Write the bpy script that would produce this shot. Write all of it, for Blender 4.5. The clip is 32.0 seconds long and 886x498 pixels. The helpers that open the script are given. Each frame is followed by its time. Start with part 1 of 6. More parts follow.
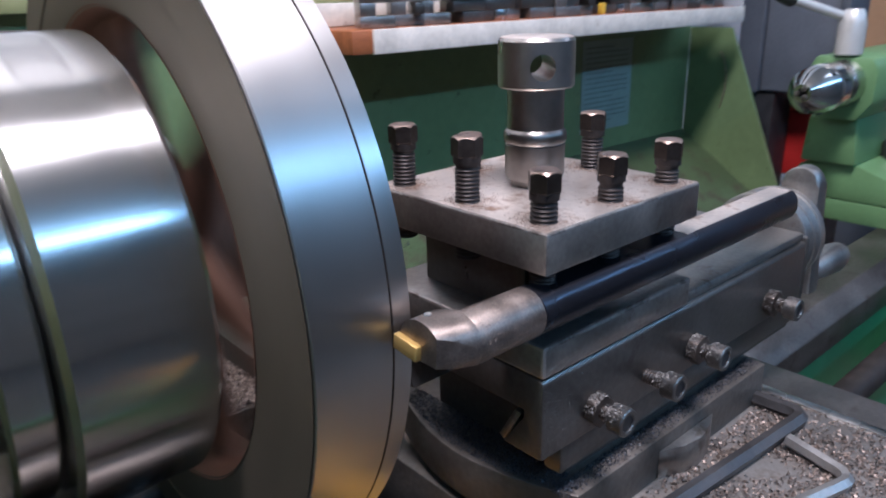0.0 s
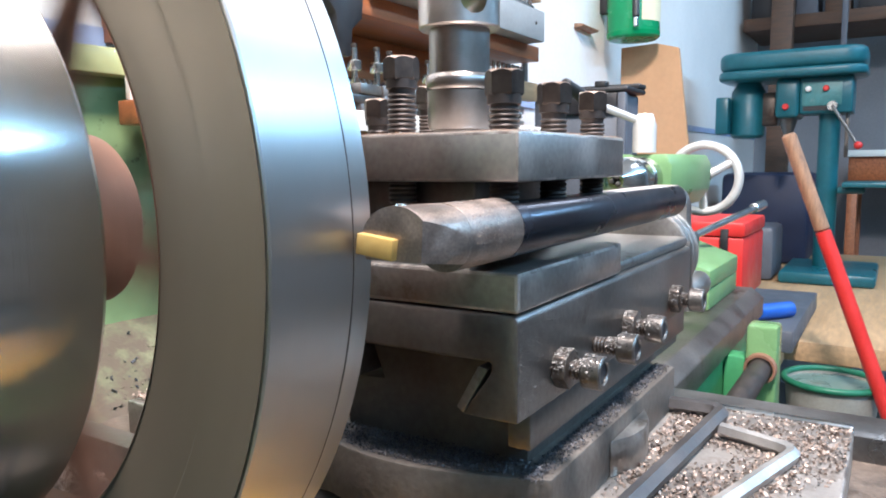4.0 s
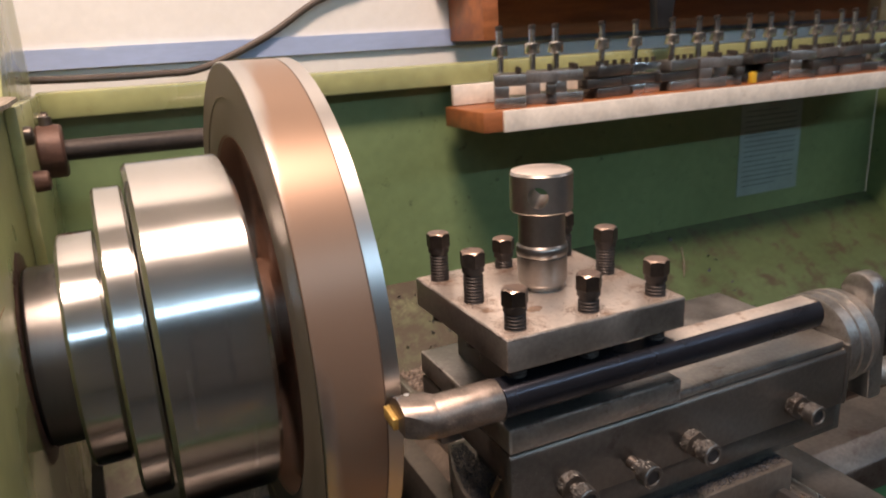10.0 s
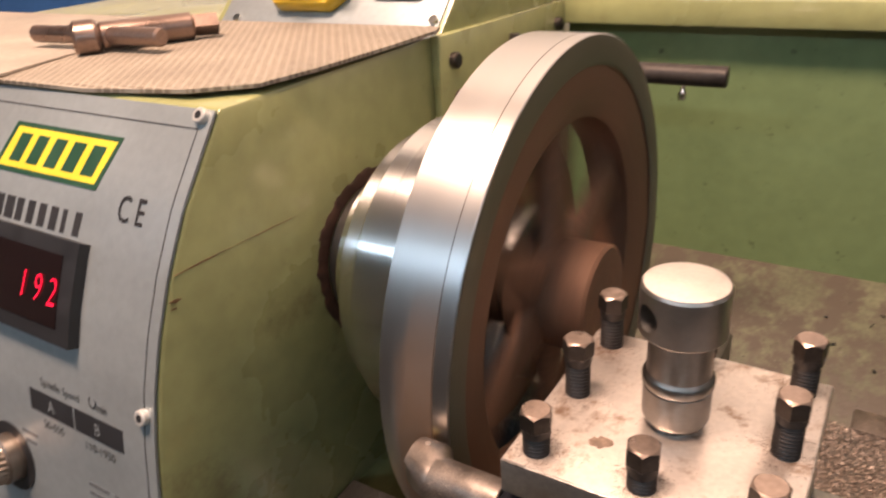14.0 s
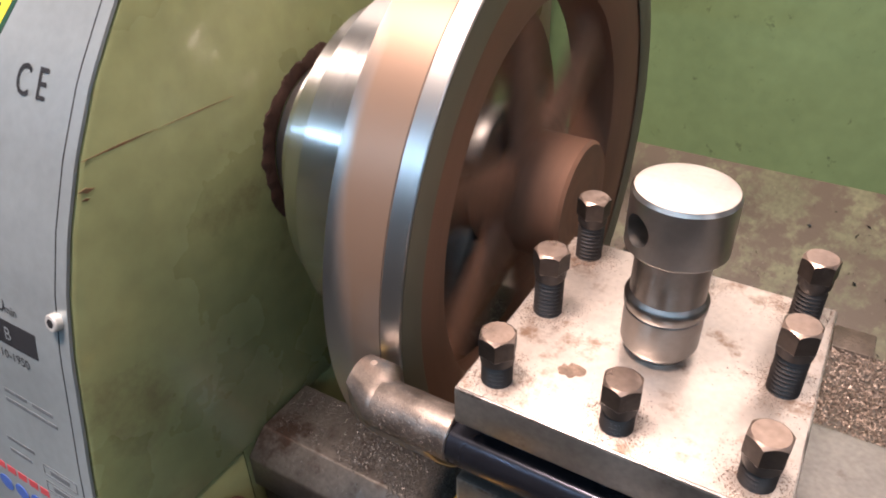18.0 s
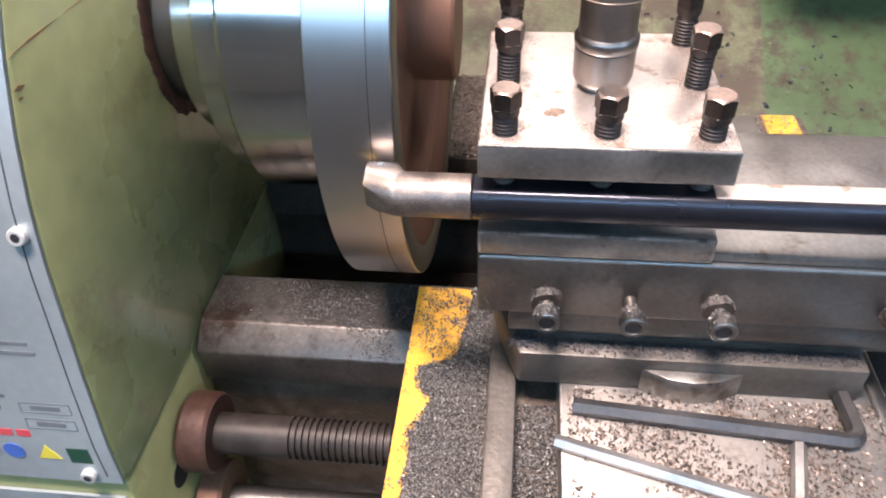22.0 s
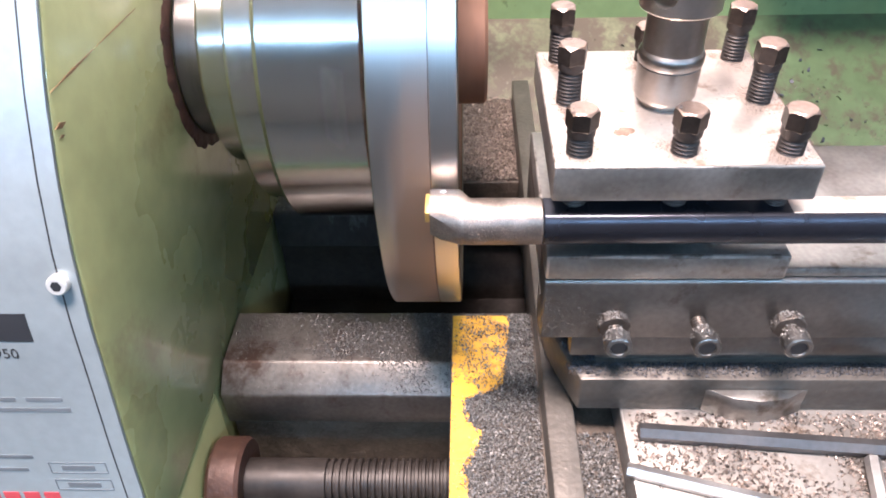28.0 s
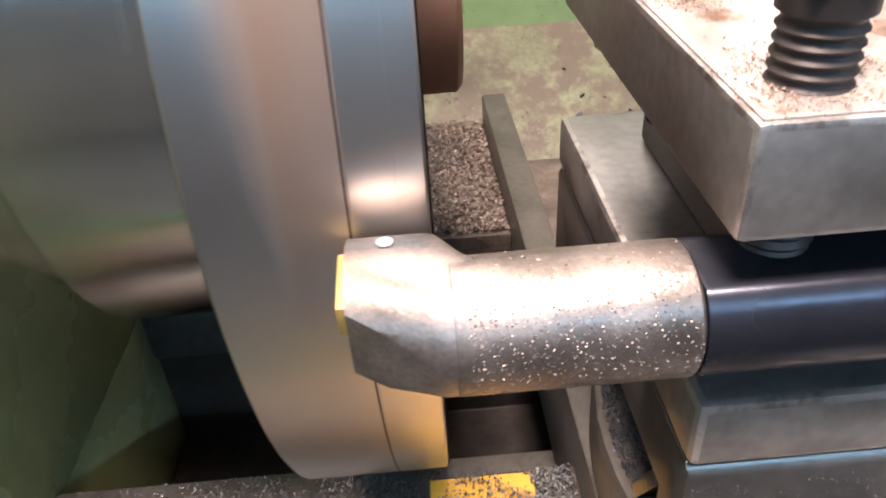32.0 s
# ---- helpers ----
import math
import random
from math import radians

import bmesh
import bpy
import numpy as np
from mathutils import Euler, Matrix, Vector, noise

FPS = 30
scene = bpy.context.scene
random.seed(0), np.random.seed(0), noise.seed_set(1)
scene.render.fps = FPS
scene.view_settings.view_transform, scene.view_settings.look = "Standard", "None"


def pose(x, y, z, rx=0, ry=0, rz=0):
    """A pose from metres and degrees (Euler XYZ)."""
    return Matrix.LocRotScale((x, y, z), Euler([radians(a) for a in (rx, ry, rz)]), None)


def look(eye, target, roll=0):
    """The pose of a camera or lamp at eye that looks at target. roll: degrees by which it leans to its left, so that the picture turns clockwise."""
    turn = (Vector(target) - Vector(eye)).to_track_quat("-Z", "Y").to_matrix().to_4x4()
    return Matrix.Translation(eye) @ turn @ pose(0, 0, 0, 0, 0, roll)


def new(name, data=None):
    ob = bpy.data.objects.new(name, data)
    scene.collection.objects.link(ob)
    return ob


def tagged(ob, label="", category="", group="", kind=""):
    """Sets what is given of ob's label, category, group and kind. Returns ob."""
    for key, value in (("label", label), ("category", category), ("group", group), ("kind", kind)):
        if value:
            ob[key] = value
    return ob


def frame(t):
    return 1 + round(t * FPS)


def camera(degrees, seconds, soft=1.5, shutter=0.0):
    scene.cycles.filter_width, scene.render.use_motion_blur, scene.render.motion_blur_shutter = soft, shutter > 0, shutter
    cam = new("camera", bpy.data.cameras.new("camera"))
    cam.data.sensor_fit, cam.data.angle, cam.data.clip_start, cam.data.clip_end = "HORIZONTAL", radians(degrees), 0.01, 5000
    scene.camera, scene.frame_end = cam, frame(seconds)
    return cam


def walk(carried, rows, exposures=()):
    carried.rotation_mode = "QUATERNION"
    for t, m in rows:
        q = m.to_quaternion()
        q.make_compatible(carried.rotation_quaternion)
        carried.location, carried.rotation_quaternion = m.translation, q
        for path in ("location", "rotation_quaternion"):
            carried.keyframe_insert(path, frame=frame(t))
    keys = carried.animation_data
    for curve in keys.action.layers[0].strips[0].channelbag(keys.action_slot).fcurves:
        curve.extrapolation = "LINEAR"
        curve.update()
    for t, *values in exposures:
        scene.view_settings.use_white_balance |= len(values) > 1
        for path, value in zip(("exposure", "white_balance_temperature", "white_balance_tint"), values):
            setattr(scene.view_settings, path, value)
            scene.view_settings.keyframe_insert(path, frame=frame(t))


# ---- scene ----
cam = camera(62.49, 32.0, soft=1.9, shutter=0.5)
PATH = [
    (0.0, (-0.1964, -0.1736, 0.0674), (0.4261, 0.5346, -0.2656), -1.43),
    (0.5, (-0.2044, -0.1505, 0.0272), (0.5238, 0.4954, -0.2020), 0.08),
    (1.0, (-0.2069, -0.1412, 0.0027), (0.5859, 0.4434, -0.1700), 0.61),
    (1.5, (-0.2070, -0.1346, -0.0065), (0.6168, 0.4171, -0.1367), 0.11),
    (2.0, (-0.2090, -0.1310, -0.0094), (0.6186, 0.4179, -0.1271), -0.43),
    (2.5, (-0.2104, -0.1296, -0.0079), (0.6273, 0.4027, -0.1294), -0.26),
    (3.0, (-0.2111, -0.1270, -0.0101), (0.6336, 0.3964, -0.1228), -0.10),
    (3.5, (-0.2131, -0.1259, -0.0086), (0.6307, 0.3984, -0.1233), -0.41),
    (5.5, (-0.2102, -0.1244, -0.0088), (0.6344, 0.3977, -0.1273), -0.49),
    (6.0, (-0.2100, -0.1255, -0.0067), (0.6336, 0.3980, -0.1266), -0.59),
    (6.5, (-0.2114, -0.1281, -0.0055), (0.6297, 0.3994, -0.1253), -0.22),
    (7.0, (-0.2147, -0.1383, 0.0033), (0.6142, 0.4090, -0.1127), -0.49),
    (7.5, (-0.2241, -0.1488, 0.0175), (0.5769, 0.4411, -0.0851), -1.54),
    (8.0, (-0.2408, -0.1678, 0.0446), (0.5129, 0.4796, -0.0681), -2.54),
    (8.5, (-0.2327, -0.1950, 0.0694), (0.4689, 0.5093, -0.0396), -2.70),
    (9.0, (-0.2197, -0.2155, 0.0926), (0.3975, 0.5588, -0.0472), -1.44),
    (9.5, (-0.1915, -0.2411, 0.1026), (0.3235, 0.5903, -0.1059), -1.00),
    (10.0, (-0.1641, -0.2572, 0.1097), (0.2322, 0.6151, -0.1767), -2.98),
    (10.5, (-0.1285, -0.2739, 0.1198), (0.1709, 0.6190, -0.2166), -3.24),
    (11.0, (-0.0939, -0.2833, 0.1273), (0.0499, 0.6375, -0.2352), -3.98),
    (11.5, (-0.0602, -0.3039, 0.1463), (-0.1049, 0.6301, -0.2083), -5.98),
    (12.0, (-0.0403, -0.2925, 0.1622), (-0.1755, 0.6296, -0.2003), -5.21),
    (12.5, (-0.0225, -0.2552, 0.1582), (-0.2357, 0.6550, -0.1967), -4.87),
    (13.0, (-0.0046, -0.2315, 0.1632), (-0.2877, 0.6561, -0.2000), -3.01),
    (13.5, (0.0336, -0.2195, 0.1681), (-0.3586, 0.6171, -0.2145), -1.64),
    (14.0, (0.0438, -0.1975, 0.1600), (-0.4542, 0.5526, -0.2751), -4.15),
    (14.5, (0.0438, -0.1857, 0.1536), (-0.5007, 0.5119, -0.3121), -5.00),
    (15.0, (0.0362, -0.1800, 0.1511), (-0.4644, 0.5274, -0.3479), -2.98),
    (15.5, (0.0258, -0.1754, 0.1444), (-0.4218, 0.5328, -0.4016), -1.16),
    (17.5, (0.0284, -0.1629, 0.1391), (-0.3990, 0.5372, -0.4329), -1.50),
    (18.0, (0.0279, -0.1642, 0.1412), (-0.4037, 0.5410, -0.4213), -1.40),
    (18.5, (0.0275, -0.1645, 0.1423), (-0.4082, 0.5415, -0.4160), -1.61),
    (19.0, (0.0274, -0.1674, 0.1400), (-0.4117, 0.5393, -0.4148), -1.68),
    (19.5, (0.0313, -0.1770, 0.1434), (-0.4032, 0.5275, -0.4177), -1.49),
    (20.0, (0.0356, -0.1918, 0.1479), (-0.3909, 0.5067, -0.4267), -1.75),
    (20.5, (0.0399, -0.2107, 0.1553), (-0.3690, 0.4685, -0.4543), -2.31),
    (21.0, (0.0328, -0.2228, 0.1535), (-0.3266, 0.4680, -0.4739), -2.79),
    (21.5, (-0.0098, -0.2316, 0.1432), (-0.2186, 0.4970, -0.5091), -2.72),
    (22.0, (-0.0319, -0.2441, 0.1336), (-0.1280, 0.4980, -0.5298), -2.39),
    (22.5, (-0.0551, -0.2455, 0.1344), (-0.0850, 0.5085, -0.5218), -2.30),
    (23.0, (-0.0703, -0.2459, 0.1308), (-0.0705, 0.5174, -0.5153), -2.05),
    (23.5, (-0.0725, -0.2485, 0.1304), (-0.0697, 0.5185, -0.5112), -1.58),
    (24.0, (-0.0710, -0.2459, 0.1302), (-0.0847, 0.5258, -0.5056), -2.11),
    (24.5, (-0.0715, -0.2437, 0.1294), (-0.0957, 0.5339, -0.4989), -2.26),
    (25.0, (-0.0730, -0.2397, 0.1297), (-0.0960, 0.5365, -0.5004), -2.00),
    (25.5, (-0.0724, -0.2380, 0.1292), (-0.1008, 0.5371, -0.5019), -2.08),
    (27.5, (-0.0739, -0.2397, 0.1246), (-0.1123, 0.5304, -0.5122), -1.99),
    (28.0, (-0.0736, -0.2376, 0.1294), (-0.1094, 0.5294, -0.5113), -1.90),
    (28.5, (-0.0753, -0.2380, 0.1306), (-0.1085, 0.5419, -0.4944), -1.67),
    (29.0, (-0.0761, -0.2345, 0.1259), (-0.1026, 0.5590, -0.4821), -1.50),
    (29.5, (-0.0818, -0.2077, 0.1075), (-0.1014, 0.5938, -0.4900), -2.23),
    (30.0, (-0.0874, -0.1810, 0.0891), (-0.0833, 0.6296, -0.4965), -2.67),
    (30.5, (-0.0871, -0.1565, 0.0708), (-0.0827, 0.6591, -0.5078), -2.20),
    (31.0, (-0.0868, -0.1320, 0.0525), (-0.0828, 0.6925, -0.5133), -2.91),
    (31.5, (-0.0826, -0.1169, 0.0412), (-0.0796, 0.7043, -0.5295), -2.72),
    (32.0, (-0.0785, -0.1017, 0.0299), (-0.0548, 0.7210, -0.5382), -3.85),
]
walk(cam, [(t, look(e, g, r)) for t, e, g, r in PATH],
     exposures=[(0.0, -0.1, 5200, 18), (1.1, 0.2, 5200, 14), (2.0, 0.98, 5250, 14), (3.0, 1.3, 5500, 12), (6.5, 1.4, 6050, 16), (8.0, 0.75, 6700, 22), (9.0, 0.0, 6800, 22), (9.5, -0.1, 7100, 23), (10.0, -0.25, 7300, 24), (11.0, 0.08, 7600, 27), (13.0, -0.1, 8200, 30),
                (15.5, 0.2, 7500, 28), (17.5, 0.3, 6800, 24), (20.0, 0.15, 5950, 21), (21.0, 0.15, 5850, 20), (22.0, 0.85, 6100, 21), (23.0, 1.27, 5950, 21), (29.0, 1.25, 5950, 21), (30.0, 1.15, 6300, 19), (31.0, 1.1, 6100, 18), (32.0, 1.15, 6300, 20)])

# ---- light: a warm ceiling lamp over the lathe, a cool tube across the room with an added uplight, a lamp over the bench ----
world = bpy.data.worlds.new("world")
scene.world = world
world.use_nodes = True
bg = world.node_tree.nodes["Background"]
bg.inputs[0].default_value = (0.75, 0.85, 1.0, 1)
bg.inputs[1].default_value = 0.15


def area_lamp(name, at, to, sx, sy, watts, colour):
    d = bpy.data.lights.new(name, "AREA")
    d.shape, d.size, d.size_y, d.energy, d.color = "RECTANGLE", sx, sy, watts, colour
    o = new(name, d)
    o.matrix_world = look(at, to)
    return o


area_lamp("warm_ceiling_lamp", (-0.25, -0.28, 1.38), (-0.22, -0.10, 0.0), 0.50, 0.24, 44.0, (1.0, 0.85, 0.72))
area_lamp("cool_ceiling_tube", (0.60, -1.95, 1.25), (0.60, -0.6, -0.2), 5.6, 0.055, 28.0, (0.42, 0.74, 1.0))
# added uplight: a bright band on the ceiling for the steel to reflect
area_lamp("added_ceiling_uplight", (0.60, -1.95, 1.262), (0.60, -1.94, 1.44), 5.6, 0.055, 15.0, (0.42, 0.74, 1.0))
area_lamp("far_ceiling_lamp", (1.9, -0.65, 1.38), (1.9, -0.2, 0.0), 1.2, 0.14, 4.0, (0.90, 0.95, 1.0))

# ---- small helpers ----
ORG = {}
AXIS_Y, AXIS_Z = 0.1066, -0.0262          # the spindle
FLOOR = -1.08


def thing(name, base, label, category, group="", kind=""):
    ob = new(name)
    ob.empty_display_size = 0.01
    ob.location = base
    ORG[ob] = Vector(base)
    return tagged(ob, label, category, group, kind)


def part(name, bm, material, parent, label="", smooth=True, keep=False):
    """Links a bmesh, modelled in world space, as one mesh under a thing or a part."""
    base = ORG[parent]
    if not keep:
        bmesh.ops.translate(bm, verts=bm.verts, vec=-base)
    me = bpy.data.meshes.new(name)
    bm.to_mesh(me)
    bm.free()
    me.materials.append(material)
    if smooth:
        shade(me)
    ob = new(name, me)
    ob.parent = parent
    ORG[ob] = base
    return tagged(ob, label)


def worn_edges(ob, bare):
    """The narrow bevelled edges of a part rubbed down to bare metal."""
    ob.data.materials.append(bare)
    for f in ob.data.polygons:
        if max(abs(c) for c in f.normal) < 0.98 and f.area < 0.0003:
            f.material_index = 1
    return ob


def single(name, bm, material, label, category, group="", kind="", base=(0, 0, 0), smooth=True):
    """A thing that is one mesh."""
    base = Vector(base)
    bmesh.ops.translate(bm, verts=bm.verts, vec=-base)
    me = bpy.data.meshes.new(name)
    bm.to_mesh(me)
    bm.free()
    me.materials.append(material)
    if smooth:
        shade(me)
    ob = new(name, me)
    ob.location = base
    ORG[ob] = base
    return tagged(ob, label, category, group, kind)


def shade(me, angle=0.6):
    """Smooth faces with sharp edges kept at corners."""
    me.shade_smooth()
    me.set_sharp_from_angle(angle=angle)


def box(x0, x1, y0, y1, z0, z1, bev=0.0, seg=2, bm=None):
    b = bmesh.new()
    bmesh.ops.create_cube(b, size=1, matrix=Matrix.LocRotScale(((x0 + x1) / 2, (y0 + y1) / 2, (z0 + z1) / 2), None, (x1 - x0, y1 - y0, z1 - z0)))
    if bev:
        bmesh.ops.bevel(b, geom=b.edges[:], offset=bev, segments=seg, affect="EDGES", profile=0.5)
    return join(bm, b)


def join(bm, b):
    """Adds bmesh b to bm (or returns b alone)."""
    if bm is None:
        return b
    me = bpy.data.meshes.new("tmp")
    b.to_mesh(me)
    b.free()
    bm.from_mesh(me)
    bpy.data.meshes.remove(me)
    return bm


def turn_to(axis):
    return {"x": Matrix.Rotation(math.pi / 2, 4, "Y"), "y": Matrix.Rotation(-math.pi / 2, 4, "X"), "z": Matrix.Identity(4)}[axis]


def lathe(profile, axis="x", at=(0, 0, 0), n=64, bm=None, close=False):
    """Turns a profile of (along, radius) about an axis through at."""
    b = bmesh.new()
    rings = []
    m = Matrix.Translation(at) @ {"x": Matrix(((0, 0, 1, 0), (1, 0, 0, 0), (0, 1, 0, 0), (0, 0, 0, 1))),
                                  "y": Matrix(((0, 1, 0, 0), (0, 0, 1, 0), (1, 0, 0, 0), (0, 0, 0, 1))), "z": Matrix.Identity(4)}[axis]
    for a, r in profile:
        if r < 1e-6:
            rings.append([b.verts.new(m @ Vector((0, 0, a)))])
        else:
            rings.append([b.verts.new(m @ Vector((r * math.cos(k * math.tau / n), r * math.sin(k * math.tau / n), a))) for k in range(n)])
    pairs = list(zip(rings, rings[1:]))
    if close:
        pairs.append((rings[-1], rings[0]))
    for p, q in pairs:
        for k in range(n):
            j = (k + 1) % n
            if len(p) == 1 and len(q) == 1:
                continue
            if len(p) == 1:
                b.faces.new((p[0], q[j], q[k]))
            elif len(q) == 1:
                b.faces.new((p[k], p[j], q[0]))
            else:
                b.faces.new((p[k], p[j], q[j], q[k]))
    bmesh.ops.recalc_face_normals(b, faces=b.faces[:])
    return join(bm, b)


def rod(a, z, r, n=20, bm=None, r2=None, bev=0.0):
    """A round bar from a to z."""
    a, z = Vector(a), Vector(z)
    d = z - a
    r2 = r if r2 is None else r2
    h = d.length
    prof = [(0, 0), (0, r - bev), (bev, r), (h - bev, r2), (h, r2 - bev), (h, 0)] if bev else [(0, 0), (0, r), (h, r2), (h, 0)]
    b = lathe(prof, "z", n=n)
    b.transform(Matrix.Translation(a) @ d.to_track_quat("Z", "Y").to_matrix().to_4x4())
    return join(bm, b)


def prism(outline, axis, lo, hi, bev=0.0, bm=None, seg=2):
    """Extrudes an outline: axis 'x' takes (y, z), 'y' takes (x, z), 'z' takes (x, y)."""
    b = bmesh.new()
    put = {"x": lambda p, s: (s, p[0], p[1]), "y": lambda p, s: (p[0], s, p[1]), "z": lambda p, s: (p[0], p[1], s)}[axis]
    lo_v = [b.verts.new(put(p, lo)) for p in outline]
    hi_v = [b.verts.new(put(p, hi)) for p in outline]
    n = len(outline)
    b.faces.new(lo_v)
    b.faces.new(hi_v)
    for k in range(n):
        b.faces.new((lo_v[k], lo_v[(k + 1) % n], hi_v[(k + 1) % n], hi_v[k]))
    bmesh.ops.recalc_face_normals(b, faces=b.faces[:])
    if bev:
        edges = [e for e in b.edges if len(e.link_faces) == 2 and e.calc_face_angle(0) > 0.5]
        bmesh.ops.bevel(b, geom=edges, offset=bev, segments=seg, affect="EDGES", profile=0.5, clamp_overlap=True)
    return join(bm, b)


def tube(points, r, n=10, bm=None, smooth=6):
    """A cable or bent bar through points."""
    pts = [Vector(p) for p in points]
    if smooth:
        out = []
        ext = [2 * pts[0] - pts[1], *pts, 2 * pts[-1] - pts[-2]]
        for i in range(1, len(ext) - 2):
            p0, p1, p2, p3 = ext[i - 1:i + 3]
            for k in range(smooth):
                t = k / smooth
                out.append(0.5 * (2 * p1 + (p2 - p0) * t + (2 * p0 - 5 * p1 + 4 * p2 - p3) * t * t + (3 * p1 - p0 - 3 * p2 + p3) * t ** 3))
        out.append(pts[-1])
        pts = out
    b = bmesh.new()
    rings = []
    side = None
    for i, p in enumerate(pts):
        d = (pts[min(i + 1, len(pts) - 1)] - pts[max(i - 1, 0)]).normalized()
        if side is None:
            side = d.orthogonal().normalized()
        side = (side - d * side.dot(d)).normalized()
        up = d.cross(side)
        rings.append([b.verts.new(p + r * (math.cos(k * math.tau / n) * side + math.sin(k * math.tau / n) * up)) for k in range(n)])
    for p, q in zip(rings, rings[1:]):
        for k in range(n):
            b.faces.new((p[k], p[(k + 1) % n], q[(k + 1) % n], q[k]))
    b.faces.new(rings[0])
    b.faces.new(rings[-1])
    bmesh.ops.recalc_face_normals(b, faces=b.faces[:])
    return join(bm, b)


def hexagon(r, turned=0.0, n=6):
    return [(r * math.cos(turned + k * math.tau / n), r * math.sin(turned + k * math.tau / n)) for k in range(n)]


# ---- materials ----
def material(name, colour, rough=0.5, metal=0.0, var=0.15, scale=30.0, bump=0.0, bump_scale=200.0, spots=None, spots_amount=0.5, spots_scale=40.0,
             spec=0.5, coat=0.0, stretch=None, rough_var=0.1, emit=None):
    """A procedural surface: broad blotches, fine grain, stains of a second colour, and relief."""
    m = bpy.data.materials.new(name)
    m.use_nodes = True
    nt = m.node_tree
    n, l = nt.nodes, nt.links
    b = n["Principled BSDF"]
    b.inputs["Metallic"].default_value = metal
    b.inputs["Specular IOR Level"].default_value = spec
    b.inputs["Coat Weight"].default_value = coat
    tc = n.new("ShaderNodeTexCoord")
    src = tc.outputs["Object"]
    if stretch:
        mp = n.new("ShaderNodeMapping")
        mp.inputs["Scale"].default_value = stretch
        l.new(src, mp.inputs[0])
        src = mp.outputs[0]
    big = n.new("ShaderNodeTexNoise")
    big.inputs["Scale"].default_value, big.inputs["Detail"].default_value = scale, 5
    l.new(src, big.inputs["Vector"])
    fine = n.new("ShaderNodeTexNoise")
    fine.inputs["Scale"].default_value, fine.inputs["Detail"].default_value = bump_scale, 3
    l.new(src, fine.inputs["Vector"])
    ramp = n.new("ShaderNodeMapRange")
    ramp.inputs["From Min"].default_value, ramp.inputs["From Max"].default_value = 0.3, 0.7
    ramp.inputs["To Min"].default_value, ramp.inputs["To Max"].default_value = 1 - var, 1 + var
    l.new(big.outputs[0], ramp.inputs[0])
    grain = n.new("ShaderNodeMapRange")
    grain.inputs["From Min"].default_value, grain.inputs["From Max"].default_value = 0.3, 0.7
    grain.inputs["To Min"].default_value, grain.inputs["To Max"].default_value = 1 - var * 0.5, 1 + var * 0.5
    l.new(fine.outputs[0], grain.inputs[0])
    mul = n.new("ShaderNodeMath")
    mul.operation = "MULTIPLY"
    l.new(ramp.outputs[0], mul.inputs[0])
    l.new(grain.outputs[0], mul.inputs[1])
    tint = n.new("ShaderNodeVectorMath")
    tint.operation = "SCALE"
    tint.inputs[0].default_value = colour
    l.new(mul.outputs[0], tint.inputs["Scale"])
    out = tint.outputs[0]
    if spots:
        sp = n.new("ShaderNodeTexNoise")
        sp.inputs["Scale"].default_value, sp.inputs["Detail"].default_value, sp.inputs["Roughness"].default_value = spots_scale, 8, 0.7
        l.new(src, sp.inputs["Vector"])
        cr = n.new("ShaderNodeMapRange")
        lo = 0.72 - 0.35 * spots_amount
        cr.inputs["From Min"].default_value, cr.inputs["From Max"].default_value = lo, lo + 0.12
        l.new(sp.outputs[0], cr.inputs[0])
        mx = n.new("ShaderNodeMix")
        mx.data_type = "RGBA"
        mx.inputs["B"].default_value = (*spots, 1)
        l.new(cr.outputs[0], mx.inputs["Factor"])
        l.new(out, mx.inputs["A"])
        out = mx.outputs["Result"]
    l.new(out, b.inputs["Base Color"])
    rr = n.new("ShaderNodeMapRange")
    rr.inputs["From Min"].default_value, rr.inputs["From Max"].default_value = 0.3, 0.7
    rr.inputs["To Min"].default_value, rr.inputs["To Max"].default_value = max(rough - rough_var, 0.02), min(rough + rough_var, 1.0)
    l.new(big.outputs[0], rr.inputs[0])
    l.new(rr.outputs[0], b.inputs["Roughness"])
    if bump:
        bp = n.new("ShaderNodeBump")
        bp.inputs["Strength"].default_value, bp.inputs["Distance"].default_value = bump, 0.001
        l.new(fine.outputs[0], bp.inputs["Height"])
        l.new(bp.outputs[0], b.inputs["Normal"])
    if emit:
        b.inputs["Emission Color"].default_value = (*emit[0], 1)
        b.inputs["Emission Strength"].default_value = emit[1]
    return m


